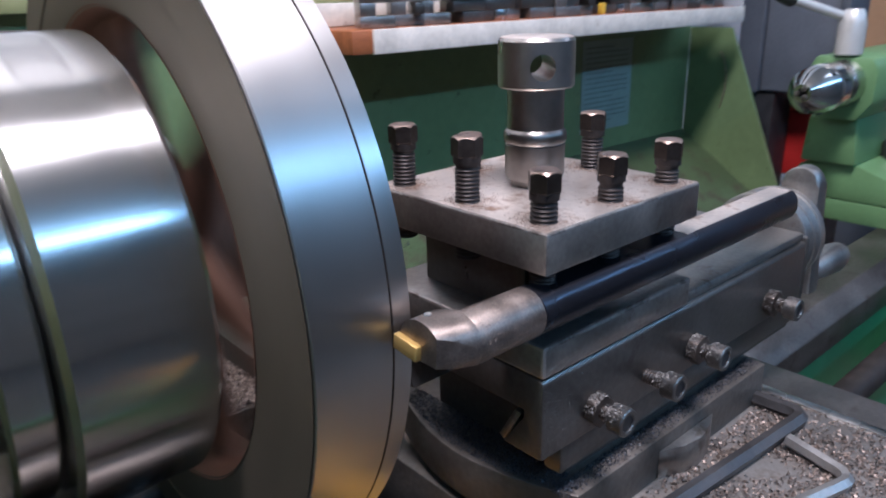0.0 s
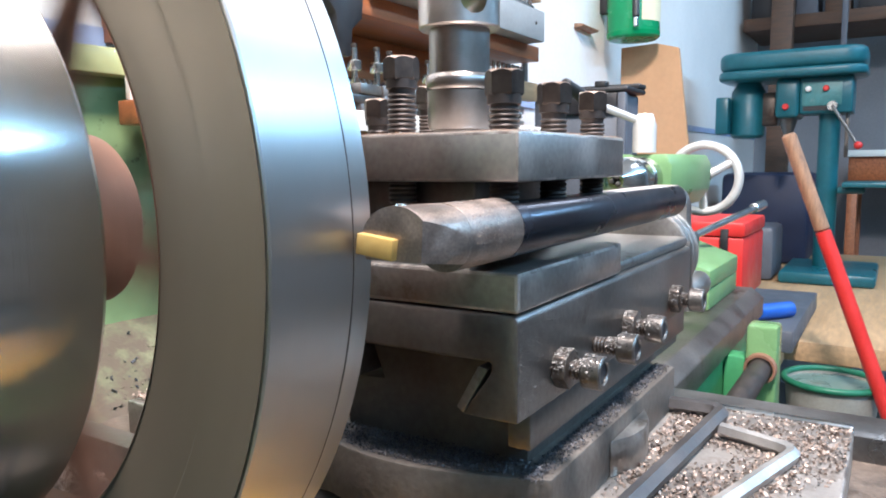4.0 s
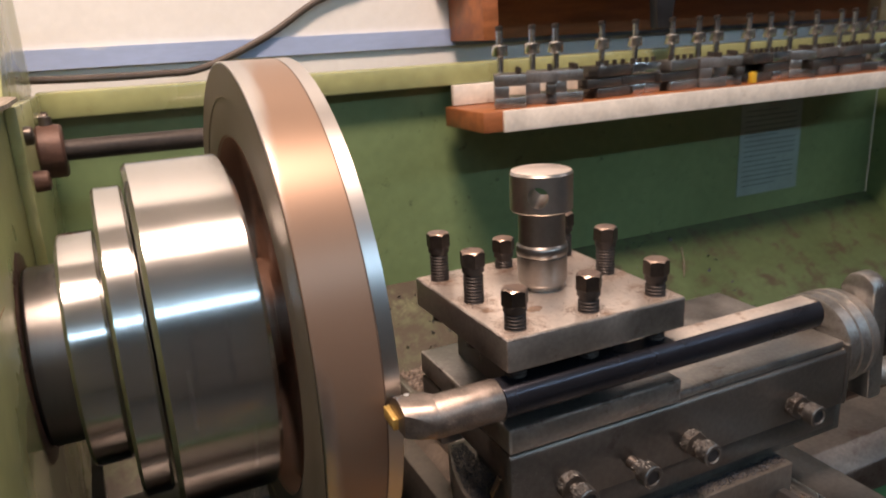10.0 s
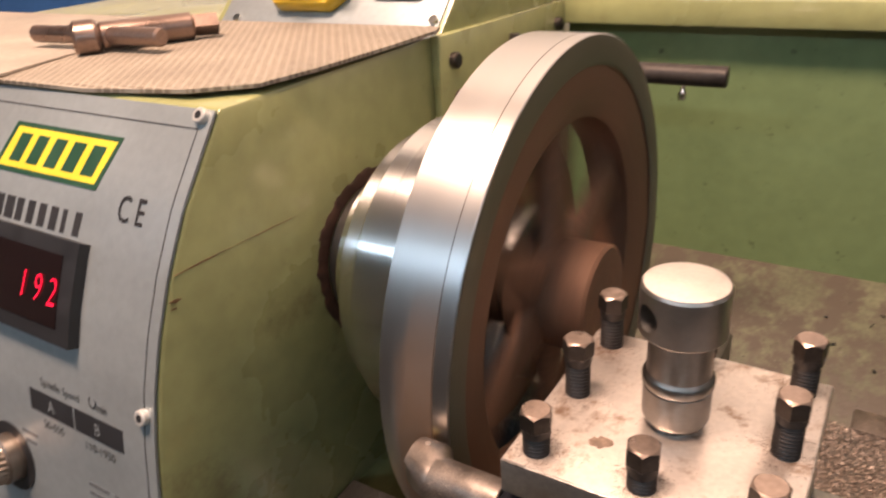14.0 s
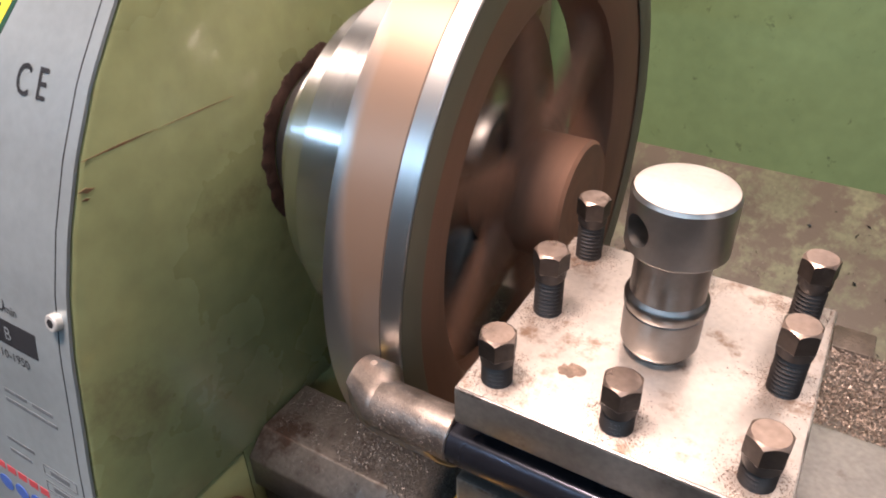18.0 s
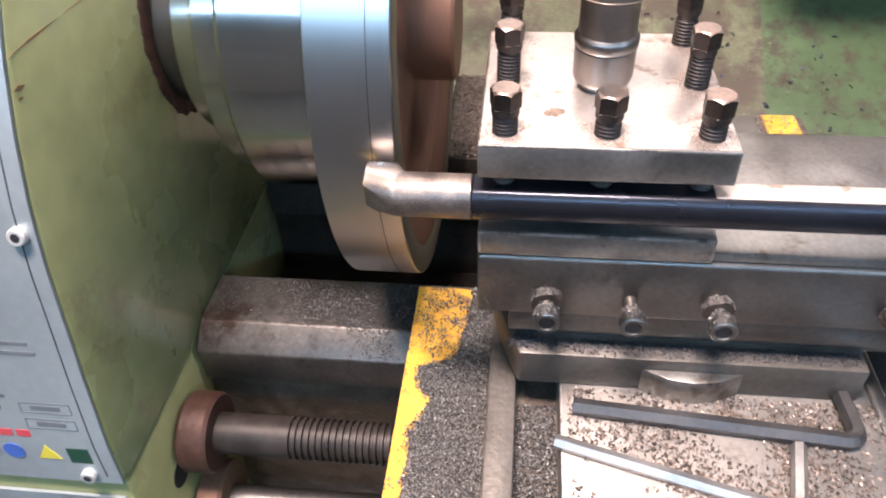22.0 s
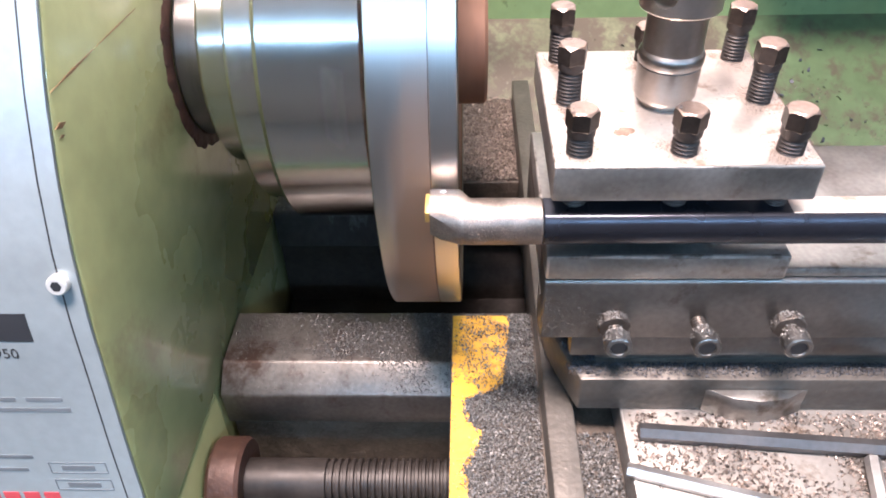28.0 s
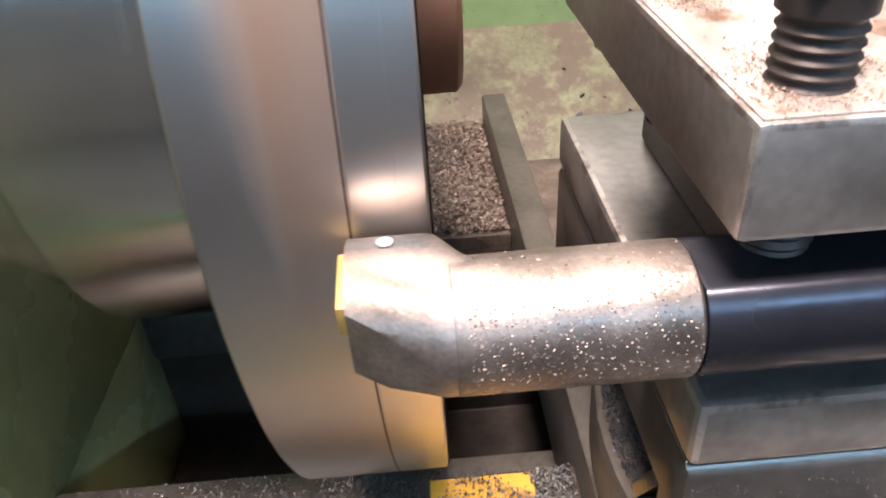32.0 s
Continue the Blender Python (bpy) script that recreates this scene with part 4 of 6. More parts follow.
# ---- tailstock ----
ts = thing("tailstock", (0.65, AXIS_Y, -0.1665), "light green lathe tailstock with a keyed drill chuck and a handwheel", "tailstock")
TY, TZ = AXIS_Y, AXIS_Z
octa = [(TY + p, TZ + q) for p, q in ((-0.031, -0.016), (-0.032, 0.014), (-0.026, 0.026), (0.026, 0.026), (0.032, 0.014), (0.031, -0.016), (0.018, -0.034), (-0.018, -0.034))]
part("barrel", prism(octa, "x", 0.565, 0.755, 0.003), GREEN_LIGHT, ts)
part("barrel_nose", lathe([(0.552, 0.012), (0.552, 0.021), (0.566, 0.023), (0.566, 0.0)], "x", (0, TY, TZ), 32), SATIN, ts)
part("pillar", prism([(TY - 0.016, TZ - 0.0335), (TY + 0.030, TZ - 0.0335), (TY + 0.034, -0.107), (TY - 0.020, -0.107)], "x", 0.578, 0.69, 0.003), GREEN_LIGHT, ts)
part("base_block", prism([(0.037, -0.144), (0.037, -0.124), (0.085, -0.107), (0.130, -0.107), (0.144, -0.113), (0.144, -0.144)], "x", 0.585, 0.742, 0.002), GREEN_LIGHT, ts, "light green base block with a sloping top")
part("sole_plate", box(0.5855, 0.7415, 0.0375, 0.1435, -0.1663, -0.1443, 0.0015), GREEN_LIGHT, ts, "light green sole block under a dark joint")
dc = part("drill_chuck", lathe([(0.480, 0.0045), (0.480, 0.008), (0.4815, 0.0095), (0.498, 0.0205), (0.512, 0.0225), (0.5125, 0.0215), (0.5155, 0.0215), (0.516, 0.0228), (0.533, 0.0228), (0.534, 0.0212), (0.540, 0.0205), (0.542, 0.017), (0.552, 0.016), (0.552, 0.0)], "x", (0, TY, TZ), 48), CHROME, ts, "polished drill chuck")
for k in range(3):
    b = box(0.4785, 0.494, -0.0022, 0.0022, 0.002, 0.0065, 0.0004)
    b.transform(Matrix.Translation((0, TY, TZ)) @ Matrix.Rotation(k * math.tau / 3 + 0.4, 4, "X"))
    part("chuck_jaw", b, STEEL_DARK, dc)
for k in range(3):
    a = k * math.tau / 3 + 0.2
    part("key_hole", rod((0.5065, TY + 0.0205 * math.cos(a), TZ + 0.0205 * math.sin(a)), (0.5065, TY + 0.0224 * math.cos(a), TZ + 0.0224 * math.sin(a)), 0.003, 14), BLACK, dc)
part("lock_post", lathe([(0.0015, 0.0), (0.0015, 0.0125), (0.030, 0.0125), (0.040, 0.0095), (0.0425, 0.008), (0.0425, 0.0)], "z", (0.572, TY, 0.0), 32), PALE_METAL, ts, "pale lock lever post")
lv = part("lock_lever", rod((0.570, TY + 0.004, 0.0345), (0.528, 0.1503, 0.0540), 0.0042, 16), PALE_METAL, ts, "pale lock lever")
part("lever_grip", rod((0.534, 0.1495, 0.0524), (0.473, 0.158, 0.0690), 0.0075, 20, r2=0.006, bev=0.002), BLACK, lv, "black plastic grip")
part("quill_screw", lathe([(0.755, 0.0), (0.755, 0.021), (0.80, 0.020), (0.803, 0.015), (0.858, 0.013), (0.858, 0.0)], "x", (0, TY, TZ), 32), SATIN, ts)
hw = part("handwheel", lathe([(0.862 + 0.008 * math.cos(a), 0.0470 + 0.0062 * math.sin(a)) for a in [k * math.tau / 14 for k in range(14)]], "x", (0, TY, TZ - 0.006), 64, close=True), PALE_METAL, ts, "pale satin handwheel")
for k in range(3):
    a = k * math.tau / 3 + 0.5
    part("wheel_spoke", rod((0.850, TY + 0.010 * math.cos(a), TZ - 0.006 + 0.010 * math.sin(a)), (0.862, TY + 0.045 * math.cos(a), TZ - 0.006 + 0.045 * math.sin(a)), 0.006, 12), PALE_METAL, hw)
clamp = part("clamp_lever", rod((0.655, 0.075, -0.096), (0.87, 0.038, -0.072), 0.0045, 14), CHROME, ts, "bright clamping lever")
part("lever_tip", rod((0.86, 0.0397, -0.0731), (0.90, 0.033, -0.0687), 0.007, 14, bev=0.002), CHROME, clamp)
part("lever_boss", lathe([(-0.112, 0.012), (-0.094, 0.012), (-0.089, 0.009), (-0.089, 0.0)], "z", (0.655, 0.077, 0.0), 24), STEEL_DARK, clamp)

# ---- lead screw, feed rod and their end bracket ----
ls = thing("lead_screw", (0.4, -0.02, -0.2), "oily brown lead screw along the bed front", "lead screw")
LY, LZ, LR = -0.022, -0.2095, 0.0115
part("plain_end", rod((-0.205, LY, LZ), (-0.150, LY, LZ), LR, 28), SCREW_OILY, ls, "plain brown bearing end")
prof = [(-0.150, 0.0)]
xx = -0.150
while xx < -0.07:
    prof += [(xx, LR), (xx + 0.0016, LR), (xx + 0.0021, LR - 0.0016), (xx + 0.0032, LR - 0.0016)]
    xx += 0.0037
prof += [(xx, LR - 0.001), (0.541, LR - 0.001), (0.541, 0.0)]
part("thread", lathe(prof, "x", (0, LY, LZ), 28), SCREW_OILY, ls, "coarse screw thread")
part("flange", lathe([(-0.207, 0.0), (-0.207, 0.021), (-0.205, 0.0225), (-0.192, 0.0225), (-0.190, 0.021), (-0.190, 0.0)], "x", (0, LY, LZ), 40), RUST_DARK, ls, "rusty round flange at the headstock end")
fr = thing("feed_rod", (0.4, -0.03, -0.26), "smooth steel feed rod below the lead screw", "feed rod")
part("rod", rod((-0.205, -0.030, -0.268), (0.541, -0.030, -0.268), 0.0095, 24), STEEL_DARK, fr)
part("flange", lathe([(-0.207, 0.0), (-0.207, 0.024), (-0.195, 0.024), (-0.193, 0.022), (-0.193, 0.0)], "x", (0, -0.030, -0.268), 32), RUST, fr)
eb = thing("end_bracket", (0.555, 0.0, -0.285), "light green cast end bracket carrying the feed shafts", "bracket")
part("bracket_body", box(0.541, 0.572, -0.0365, -0.0075, -0.285, -0.168, 0.004), GREEN_LIGHT, eb)
# same casting behind, in darker green to stand for its shadow
part("bracket_root", box(0.545, 0.572, -0.0073, 0.0133, -0.285, -0.2015, 0.003), GREEN_BED, eb, "root of the bracket, its shadow put in as darker green")
part("bearing_ring", lathe([(0.534, 0.012), (0.534, 0.0145), (0.5408, 0.0155), (0.5408, 0.012)], "x", (0, LY, LZ), 28), RUST, eb)
part("bearing_boss", lathe([(0.520, 0.0098), (0.520, 0.015), (0.5408, 0.017), (0.5408, 0.0098)], "x", (0, -0.030, -0.268), 28), GREEN_LIGHT, eb)

# ---- tool-holder shelf over the splashback ----
shelf = thing("tool_shelf", (0.43, 0.35, 0.024), "white-edged wooden shelf board over the splashback, worn along its edge", "shelf")
WHITE_EDGE = material("chipped_white_paint", (0.72, 0.66, 0.58), 0.5, 0, 0.15, 40.0, 0.1, 200, spots=(0.36, 0.25, 0.17), spots_amount=0.3, spots_scale=60)
part("board", box(0.1335, 0.735, 0.2995, 0.376, 0.0225, 0.0405, 0.001), WOOD_RED, shelf, "brown end-grained board")
part("white_edge", box(0.152, 0.7352, 0.2965, 0.2993, 0.0222, 0.0407, 0.0005), WHITE_EDGE, shelf, "chipped white front edge")
part("back_lip", box(0.14, 0.735, 0.370, 0.3755, 0.0409, 0.060, 0.001), WHITE_EDGE, shelf)

HOLDER = material("phosphated_holder", (0.22, 0.215, 0.21), 0.4, 0.7, 0.2, 60.0, 0.1, 400)


def tool_holder(x, y, turn, w, tone, bar_len, group):
    """A quick-change holder: slotted block, row of grub screws, height stud with a knurled nut, and a tool bit."""
    z = 0.0408
    t = thing("tool_holder", (x, y, z), "grey steel quick-change tool holder with a height stud on the shelf", "tool holder", group=group)
    b = box(-w / 2, w / 2, -0.014, 0.014, 0.0, 0.009, 0.0006)
    b = box(-w / 2, w / 2, 0.001, 0.014, 0.009, 0.019, 0.0006, bm=b)
    b = box(-w / 2, w / 2, -0.014, 0.014, 0.019, 0.029, 0.0006, bm=b)
    part("block", b, tone, t, keep=True)
    for k in range(4):
        sx = -w / 2 + w * (k + 0.5) / 4
        part("grub_screw", rod((sx, -0.008, 0.0292), (sx, -0.008, 0.034), 0.0022, 8), OXIDE, t, keep=True)
    st = part("height_stud", rod((0.004, 0.008, 0.029), (0.004, 0.008, 0.066), 0.0032, 10), SATIN, t, keep=True)
    part("knurled_nut", lathe([(0.044, 0.0032), (0.044, 0.0066), (0.045, 0.0072), (0.053, 0.0072), (0.054, 0.0064), (0.054, 0.0032)], "z", (0.004, 0.008, 0), 16), SATIN, st, keep=True)
    part("stud_tip", lathe([(0.066, 0.0), (0.066, 0.0035), (0.070, 0.0035), (0.0705, 0.0)], "z", (0.004, 0.008, 0), 10), OXIDE, st, keep=True)
    if bar_len:
        part("tool_bit", box(-w / 2 - 0.012, -w / 2 - 0.012 + bar_len, -0.0125, -0.0045, 0.0095, 0.0178, 0.0004), STEEL_DARK, t, keep=True)
    t.rotation_euler = (0, 0, math.radians(turn))
    return t


rng = random.Random(4)
k = 0
for hx, hy, trn, w, blen in ((0.175, 0.326, 62, 0.034, 0.0), (0.213, 0.333, 58, 0.034, 0.05), (0.236, 0.328, 66, 0.032, 0.0), (0.285, 0.333, 8, 0.044, 0.062), (0.327, 0.336, 4, 0.036, 0.05),
                           (0.372, 0.333, 6, 0.040, 0.055), (0.412, 0.330, 70, 0.034, 0.0), (0.440, 0.334, 60, 0.034, 0.06), (0.478, 0.333, 10, 0.036, 0.0), (0.512, 0.336, 5, 0.032, 0.05),
                           (0.545, 0.331, 64, 0.032, 0.05), (0.582, 0.334, 8, 0.036, 0.055), (0.620, 0.333, 4, 0.034, 0.05), (0.655, 0.336, 66, 0.030, 0.0), (0.682, 0.332, 60, 0.030, 0.05), (0.710, 0.334, 8, 0.030, 0.0)):
    tool_holder(hx, hy, trn, w, (STEEL, HOLDER, STEEL, STEEL_DARK, SATIN)[k % 5], blen, "tool holders on the shelf")
    k += 1
single("brass_bit", box(0.457, 0.463, 0.310, 0.316, 0.0408, 0.0520, 0.0005), YELLOW_PLASTIC, "small yellow cap among the tool holders", "cap", base=(0.46, 0.313, 0.0408))

# ---- wall shelf with the drill boxes ----
ws = thing("wall_shelf", (0.5, 0.42, 0.1), "red-brown stained wooden wall shelf with a deep apron", "shelf")
part("shelf_top", prism([(0.168, 0.4685), (0.172, 0.43), (0.215, 0.365), (0.87, 0.365), (0.87, 0.4685)], "z", 0.150, 0.172, 0.0012), WOOD_RED, ws, "thick top board with a cut corner")
part("end_panel", prism([(0.4685, 0.098), (0.4685, 0.1495), (0.392, 0.1495), (0.392, 0.098)], "x", 0.186, 0.203, 0.001), WOOD_RED, ws)
part("back_board", box(0.2032, 0.87, 0.452, 0.4685, 0.098, 0.1495, 0.001), WOOD_RED, ws, "dark back board")
part("drill_rail", box(0.765, 0.93, 0.393, 0.412, 0.094, 0.123, 0.001), WOOD, ws, "pale drilled wooden rail")
for k in range(9):
    dx = 0.772 + k * 0.0155
    r = 0.0022 + 0.0004 * k
    single("drill_bit", rod((dx, 0.402, 0.1235), (dx, 0.402, 0.146 + 0.009 * (k == 8) * 6), r, 10), SATIN if k < 8 else STEEL_DARK, "upright twist drill standing in the wooden rail", "drill bit", group="drills in the rail", base=(dx, 0.402, 0.1235))

for bx0, bx1, nm in ((0.4275, 0.598, "a"), (0.622, 0.83, "b")):
    bxo = thing("drill_box", ((bx0 + bx1) / 2, 0.40, 0.172), "pale grey enamelled metal drill box, lid open", "box", group="drill boxes on the wall shelf")
    part("front_side", box(bx0, bx1, 0.338, 0.340, 0.1725, 0.216, 0.0006), GREY_BOX, bxo)
    part("back_side", box(bx0, bx1, 0.440, 0.442, 0.1725, 0.216, 0.0006), GREY_BOX, bxo)
    part("end_side", box(bx0, bx0 + 0.002, 0.3402, 0.4398, 0.1725, 0.216), GREY_BOX, bxo)
    part("end_side", box(bx1 - 0.002, bx1, 0.3402, 0.4398, 0.1725, 0.216), GREY_BOX, bxo)
    part("tin_floor", box(bx0 + 0.0022, bx1 - 0.0022, 0.3402, 0.4398, 0.1725, 0.1745), GREY_BOX, bxo)
    part("rivet", rod((bx1 - 0.03, 0.3375, 0.196), (bx1 - 0.03, 0.3382, 0.196), 0.0025, 12), OXIDE, bxo)
    for r_ in range(3):
        part("rack", box(bx0 + 0.006, bx1 - 0.006, 0.352 + r_ * 0.03, 0.362 + r_ * 0.03, 0.185 + r_ * 0.012, 0.226 + r_ * 0.014, 0.001), STEEL_DARK, bxo)
        nd = int((bx1 - bx0) / 0.0125)
        for k in range(nd):
            dx = bx0 + 0.012 + k * (bx1 - bx0 - 0.024) / (nd - 1)
            h = 0.024 + 0.026 * rng.random()
            part("drill", rod((dx, 0.357 + r_ * 0.03, 0.2262 + r_ * 0.014), (dx, 0.357 + r_ * 0.03, 0.2262 + r_ * 0.014 + h), 0.0016 + 0.002 * k / nd, 8), SATIN if (k + r_) % 3 else OXIDE, bxo)
clampo = thing("toolmakers_clamp", (0.385, 0.362, 0.15), "black clamp hooked over the wall shelf edge", "clamp")
part("clamp_body", prism([(0.343, 0.176), (0.352, 0.190), (0.372, 0.190), (0.378, 0.205), (0.394, 0.205), (0.400, 0.188), (0.409, 0.184), (0.404, 0.140), (0.388, 0.128), (0.384, 0.100), (0.366, 0.100), (0.362, 0.140), (0.352, 0.150)], "y", 0.352, 0.3645, 0.002), BLACK, clampo)
fork = tube([(0.372, 0.358, 0.262), (0.372, 0.358, 0.208), (0.378, 0.358, 0.2035), (0.396, 0.358, 0.2035), (0.402, 0.358, 0.208), (0.402, 0.358, 0.262)], 0.0022, 8, smooth=0)
fork = rod((0.345, 0.358, 0.212), (0.440, 0.358, 0.214), 0.0022, 8, bm=fork)
part("wire_fork", fork, OXIDE, clampo)
for cx in (0.352, 0.387, 0.424):
    part("capsule", lathe([(0.222, 0.0), (0.223, 0.006), (0.227, 0.0085), (0.262, 0.0085), (0.262, 0.0)], "z", (cx, 0.358, 0), 18), CHROME, clampo, "chromed cylinder")
rul = single("steel_rule", box(0.600, 0.617, 0.3335, 0.335, 0.132, 0.29), SATIN, "narrow steel strap hanging over the shelf edge", "strap", base=(0.607, 0.346, 0.132))
single("nut_on_shelf", prism([(0.300 + p, 0.40 + q) for p, q in hexagon(0.011)], "z", 0.1725, 0.184, 0.001), STEEL_DARK, "small grey nut lying on the wall shelf", "nut", base=(0.30, 0.40, 0.1725))
single("end_block", box(0.945, 1.0, 0.42, 0.468, 0.27, 0.325, 0.001), WOOD, "square wooden block on the wall", "block", base=(0.97, 0.444, 0.27))

# ---- wall: cable, paper, switch box ----
single("power_cable", tube([(0.60, 0.464, 0.42), (0.308, 0.464, 0.262), (0.189, 0.464, 0.190), (0.10, 0.4645, 0.160), (0.045, 0.4645, 0.143), (-0.007, 0.464, 0.113), (-0.07, 0.457, 0.088), (-0.112, 0.443, 0.0855), (-0.18, 0.43, 0.0865), (-0.26, 0.43, 0.09)], 0.0032, 10), CABLE, "dark brown power cable sagging along the wall", "cable", base=(0.0, 0.45, 0.09))
paper = thing("paper_sheet", (0.587, 0.3925, -0.05), "faded printed notice sheet stuck to the splashback", "paper")
FADED = material("faded_sheet", (0.24, 0.31, 0.28), 0.6, 0, 0.1, 30.0)
FAINT = material("faint_print", (0.12, 0.155, 0.15), 0.7, 0, 0.1, 50.0)
part("sheet", box(0.533, 0.636, 0.3921, 0.3925, -0.106, 0.006), FADED, paper)
for k in range(16):
    wd = 0.094 if k % 5 else 0.06
    part("text_line", box(0.540, 0.540 + wd * 0.92, 0.3917, 0.3919, -0.003 - k * 0.0061, -0.0018 - k * 0.0061), FAINT, paper)
single("wall_bracket", prism([(0.4696, 0.2735), (0.452, 0.2755), (0.448, 0.2785), (0.452, 0.2815), (0.4696, 0.2835)], "x", 1.278, 1.372, 0.001), WOOD_TIP, "small brown wooden bracket on the white wall", "bracket", base=(1.32, 0.4695, 0.277))

# ---- beyond the tailstock ----
single("dark_case", box(0.952, 1.0180, 0.343, 0.40, -0.3595, -0.0945, 0.004), BLACK, "black case under the grey crate", "case", base=(0.985, 0.37, -0.36))
cab = thing("plastic_crate", (1.0, 0.32, -0.094), "dark grey plastic crate standing on a dark case behind the lathe", "crate")
part("crate_body", box(0.952, 1.03, 0.252, 0.40, -0.094, 0.103, 0.006), GREY_DARK, cab)
part("lid_rim", box(0.936, 1.036, 0.242, 0.408, 0.1032, 0.112, 0.004), BLACK, cab, "black rim along the top")
part("back_lip", box(1.0, 1.036, 0.242, 0.408, 0.1122, 0.121, 0.003), BLACK, cab)
part("frame_post", box(0.938, 0.9518, 0.366, 0.404, -0.094, 0.1028, 0.004), GREY_DARK, cab, "ribbed side of the crate")
part("frame_post", box(0.938, 0.9518, 0.246, 0.260, -0.094, 0.1028, 0.003), GREY_DARK, cab)
part("frame_rail", box(0.938, 0.9518, 0.2605, 0.3655, 0.070, 0.1028, 0.003), BLACK, cab, "dark upper rail")
part("floor_panel", box(0.946, 0.9518, 0.2605, 0.3655, -0.090, 0.0695, 0.002), material("grey_blue_plastic", (0.13, 0.145, 0.17), 0.5, 0, 0.12, 20), cab, "paler crate bottom")
for ky in (0.355, 0.395, 0.29):
    part("lid_clip", box(0.94, 0.962, ky - 0.009, ky + 0.009, 0.1124, 0.122, 0.002), BLACK, cab)

red = thing("red_toolbox", (1.1, 0.14, -0.2), "bright red metal toolbox with dark clasps behind the tailstock", "toolbox")
part("box_body", box(1.02, 1.22, 0.076, 0.352, -0.235, -0.130, 0.005), RED, red)
part("box_lid", box(1.0185, 1.222, 0.074, 0.354, -0.1295, -0.105, 0.005), RED, red)
for ky in (0.105, 0.17, 0.25):
    part("clasp", box(1.012, 1.0175, ky - 0.006, ky + 0.006, -0.168, -0.116, 0.001), BLACK, red)
bench = thing("workbench", (1.8, 0.1, FLOOR), "pale wooden workbench beyond the lathe", "bench")
part("bench_top", box(1.345, 2.9, -0.30, 0.46, -0.40, -0.36, 0.002), WOOD, bench)
part("bench_leaf", box(1.01, 1.343, 0.045, 0.46, -0.40, -0.36, 0.002), WOOD, bench)
single("grey_case", box(1.03, 1.21, 0.12, 0.285, -0.3595, -0.2355, 0.004), GREY_DARK, "dark grey case under the red toolbox", "case", base=(1.1, 0.2, -0.36))
for bx_ in (1.38, 2.78):
    part("bench_leg", box(bx_, bx_ + 0.07, -0.25, -0.18, FLOOR, -0.40), WOOD, bench)
    part("bench_leg", box(bx_, bx_ + 0.07, 0.36, 0.43, FLOOR, -0.40), WOOD, bench)
single("grey_tray", box(1.23, 1.70, 0.02, 0.22, -0.3595, -0.318, 0.004), GREY_DARK, "shallow grey tray of swarf on the bench", "tray", base=(1.3, 0.06, -0.36))
single("blue_tube", rod((1.27, 0.115, -0.3018), (1.37, 0.04, -0.3018), 0.016, 20, bev=0.003), material("blue_plastic", (0.02, 0.10, 0.45), 0.4, 0, 0.1, 20), "bright blue plastic tube on the tray", "tube", base=(1.32, 0.078, -0.318))
buck = thing("bucket", (1.25, -0.05, -0.52), "grey plastic tub with a green rim beside the bench", "tub")
GREEN_RIM = material("green_plastic", (0.02, 0.15, 0.08), 0.4, 0, 0.1, 20)
part("tub", lathe([(-0.56, 0.0), (-0.56, 0.062), (-0.405, 0.078), (-0.405, 0.075), (-0.55, 0.059), (-0.55, 0.0)], "z", (1.25, -0.045, 0.0), 40), material("tub_grey", (0.30, 0.29, 0.25), 0.5, 0, 0.15, 20), buck)
part("rim", lathe([(-0.403 + 0.006 * math.sin(a), 0.079 + 0.006 * math.cos(a)) for a in [q * math.tau / 12 for q in range(12)]], "z", (1.25, -0.045, 0.0), 40, close=True), GREEN_RIM, buck)
part("coolant", lathe([(-0.412, 0.0), (-0.412, 0.0755)], "z", (1.25, -0.045, 0.0), 40), material("cloudy_coolant", (0.13, 0.19, 0.165), 0.3, 0, 0.15, 20), buck)
single("tub_stand", box(1.17, 1.33, -0.125, 0.035, FLOOR, -0.5605, 0.004), GREEN_LIGHT, "light green stand under the tub", "stand", base=(1.25, -0.045, FLOOR))
pole = thing("leaning_pole", (1.2, -0.2, FLOOR), "red painted handle with a worn wooden tip, leaning by the bench", "pole")
pa, pb = Vector((1.2, 0.040, 0.038)), Vector((1.2, -0.131, -0.428))
pe = pa + (pb - pa) * 2.15
part("wooden_tip", rod(pa, pa.lerp(pb, 0.36), 0.0125, 20, bev=0.004), WOOD_TIP, pole, "worn bare wooden tip")
part("red_shaft", rod(pa.lerp(pb, 0.36), pe, 0.0128, 20), RED, pole)
single("leaning_board", prism([(0.440, 0.257), (0.358, 0.261), (0.308, 0.247), (0.280, 0.020), (0.275, -0.3595), (0.440, -0.3595)], "x", 1.50, 1.512), CARD, "tall brown fibreboard leaning by the wall", "board", base=(1.506, 0.36, -0.36))
jar = thing("green_jar", (1.58, 0.398, 0.283), "green plastic can with a cream label hung on the wall", "can")
JX, JY = 1.58, 0.398
part("can", lathe([(0.283, 0.0), (0.284, 0.062), (0.290, 0.069), (0.302, 0.070), (0.304, 0.0685), (0.42, 0.0685), (0.48, 0.060), (0.49, 0.0)], "z", (JX, JY, 0.0), 40), material("green_bottle", (0.008, 0.22, 0.075), 0.25, 0, 0.08, 20), jar)
lab_ = bmesh.new()
for k in range(13):
    a = math.radians(215 + k * 75 / 12)
    for zz in (0.325, 0.415):
        lab_.verts.new((JX + 0.0692 * math.cos(a), JY + 0.0692 * math.sin(a), zz))
lab_.verts.ensure_lookup_table()
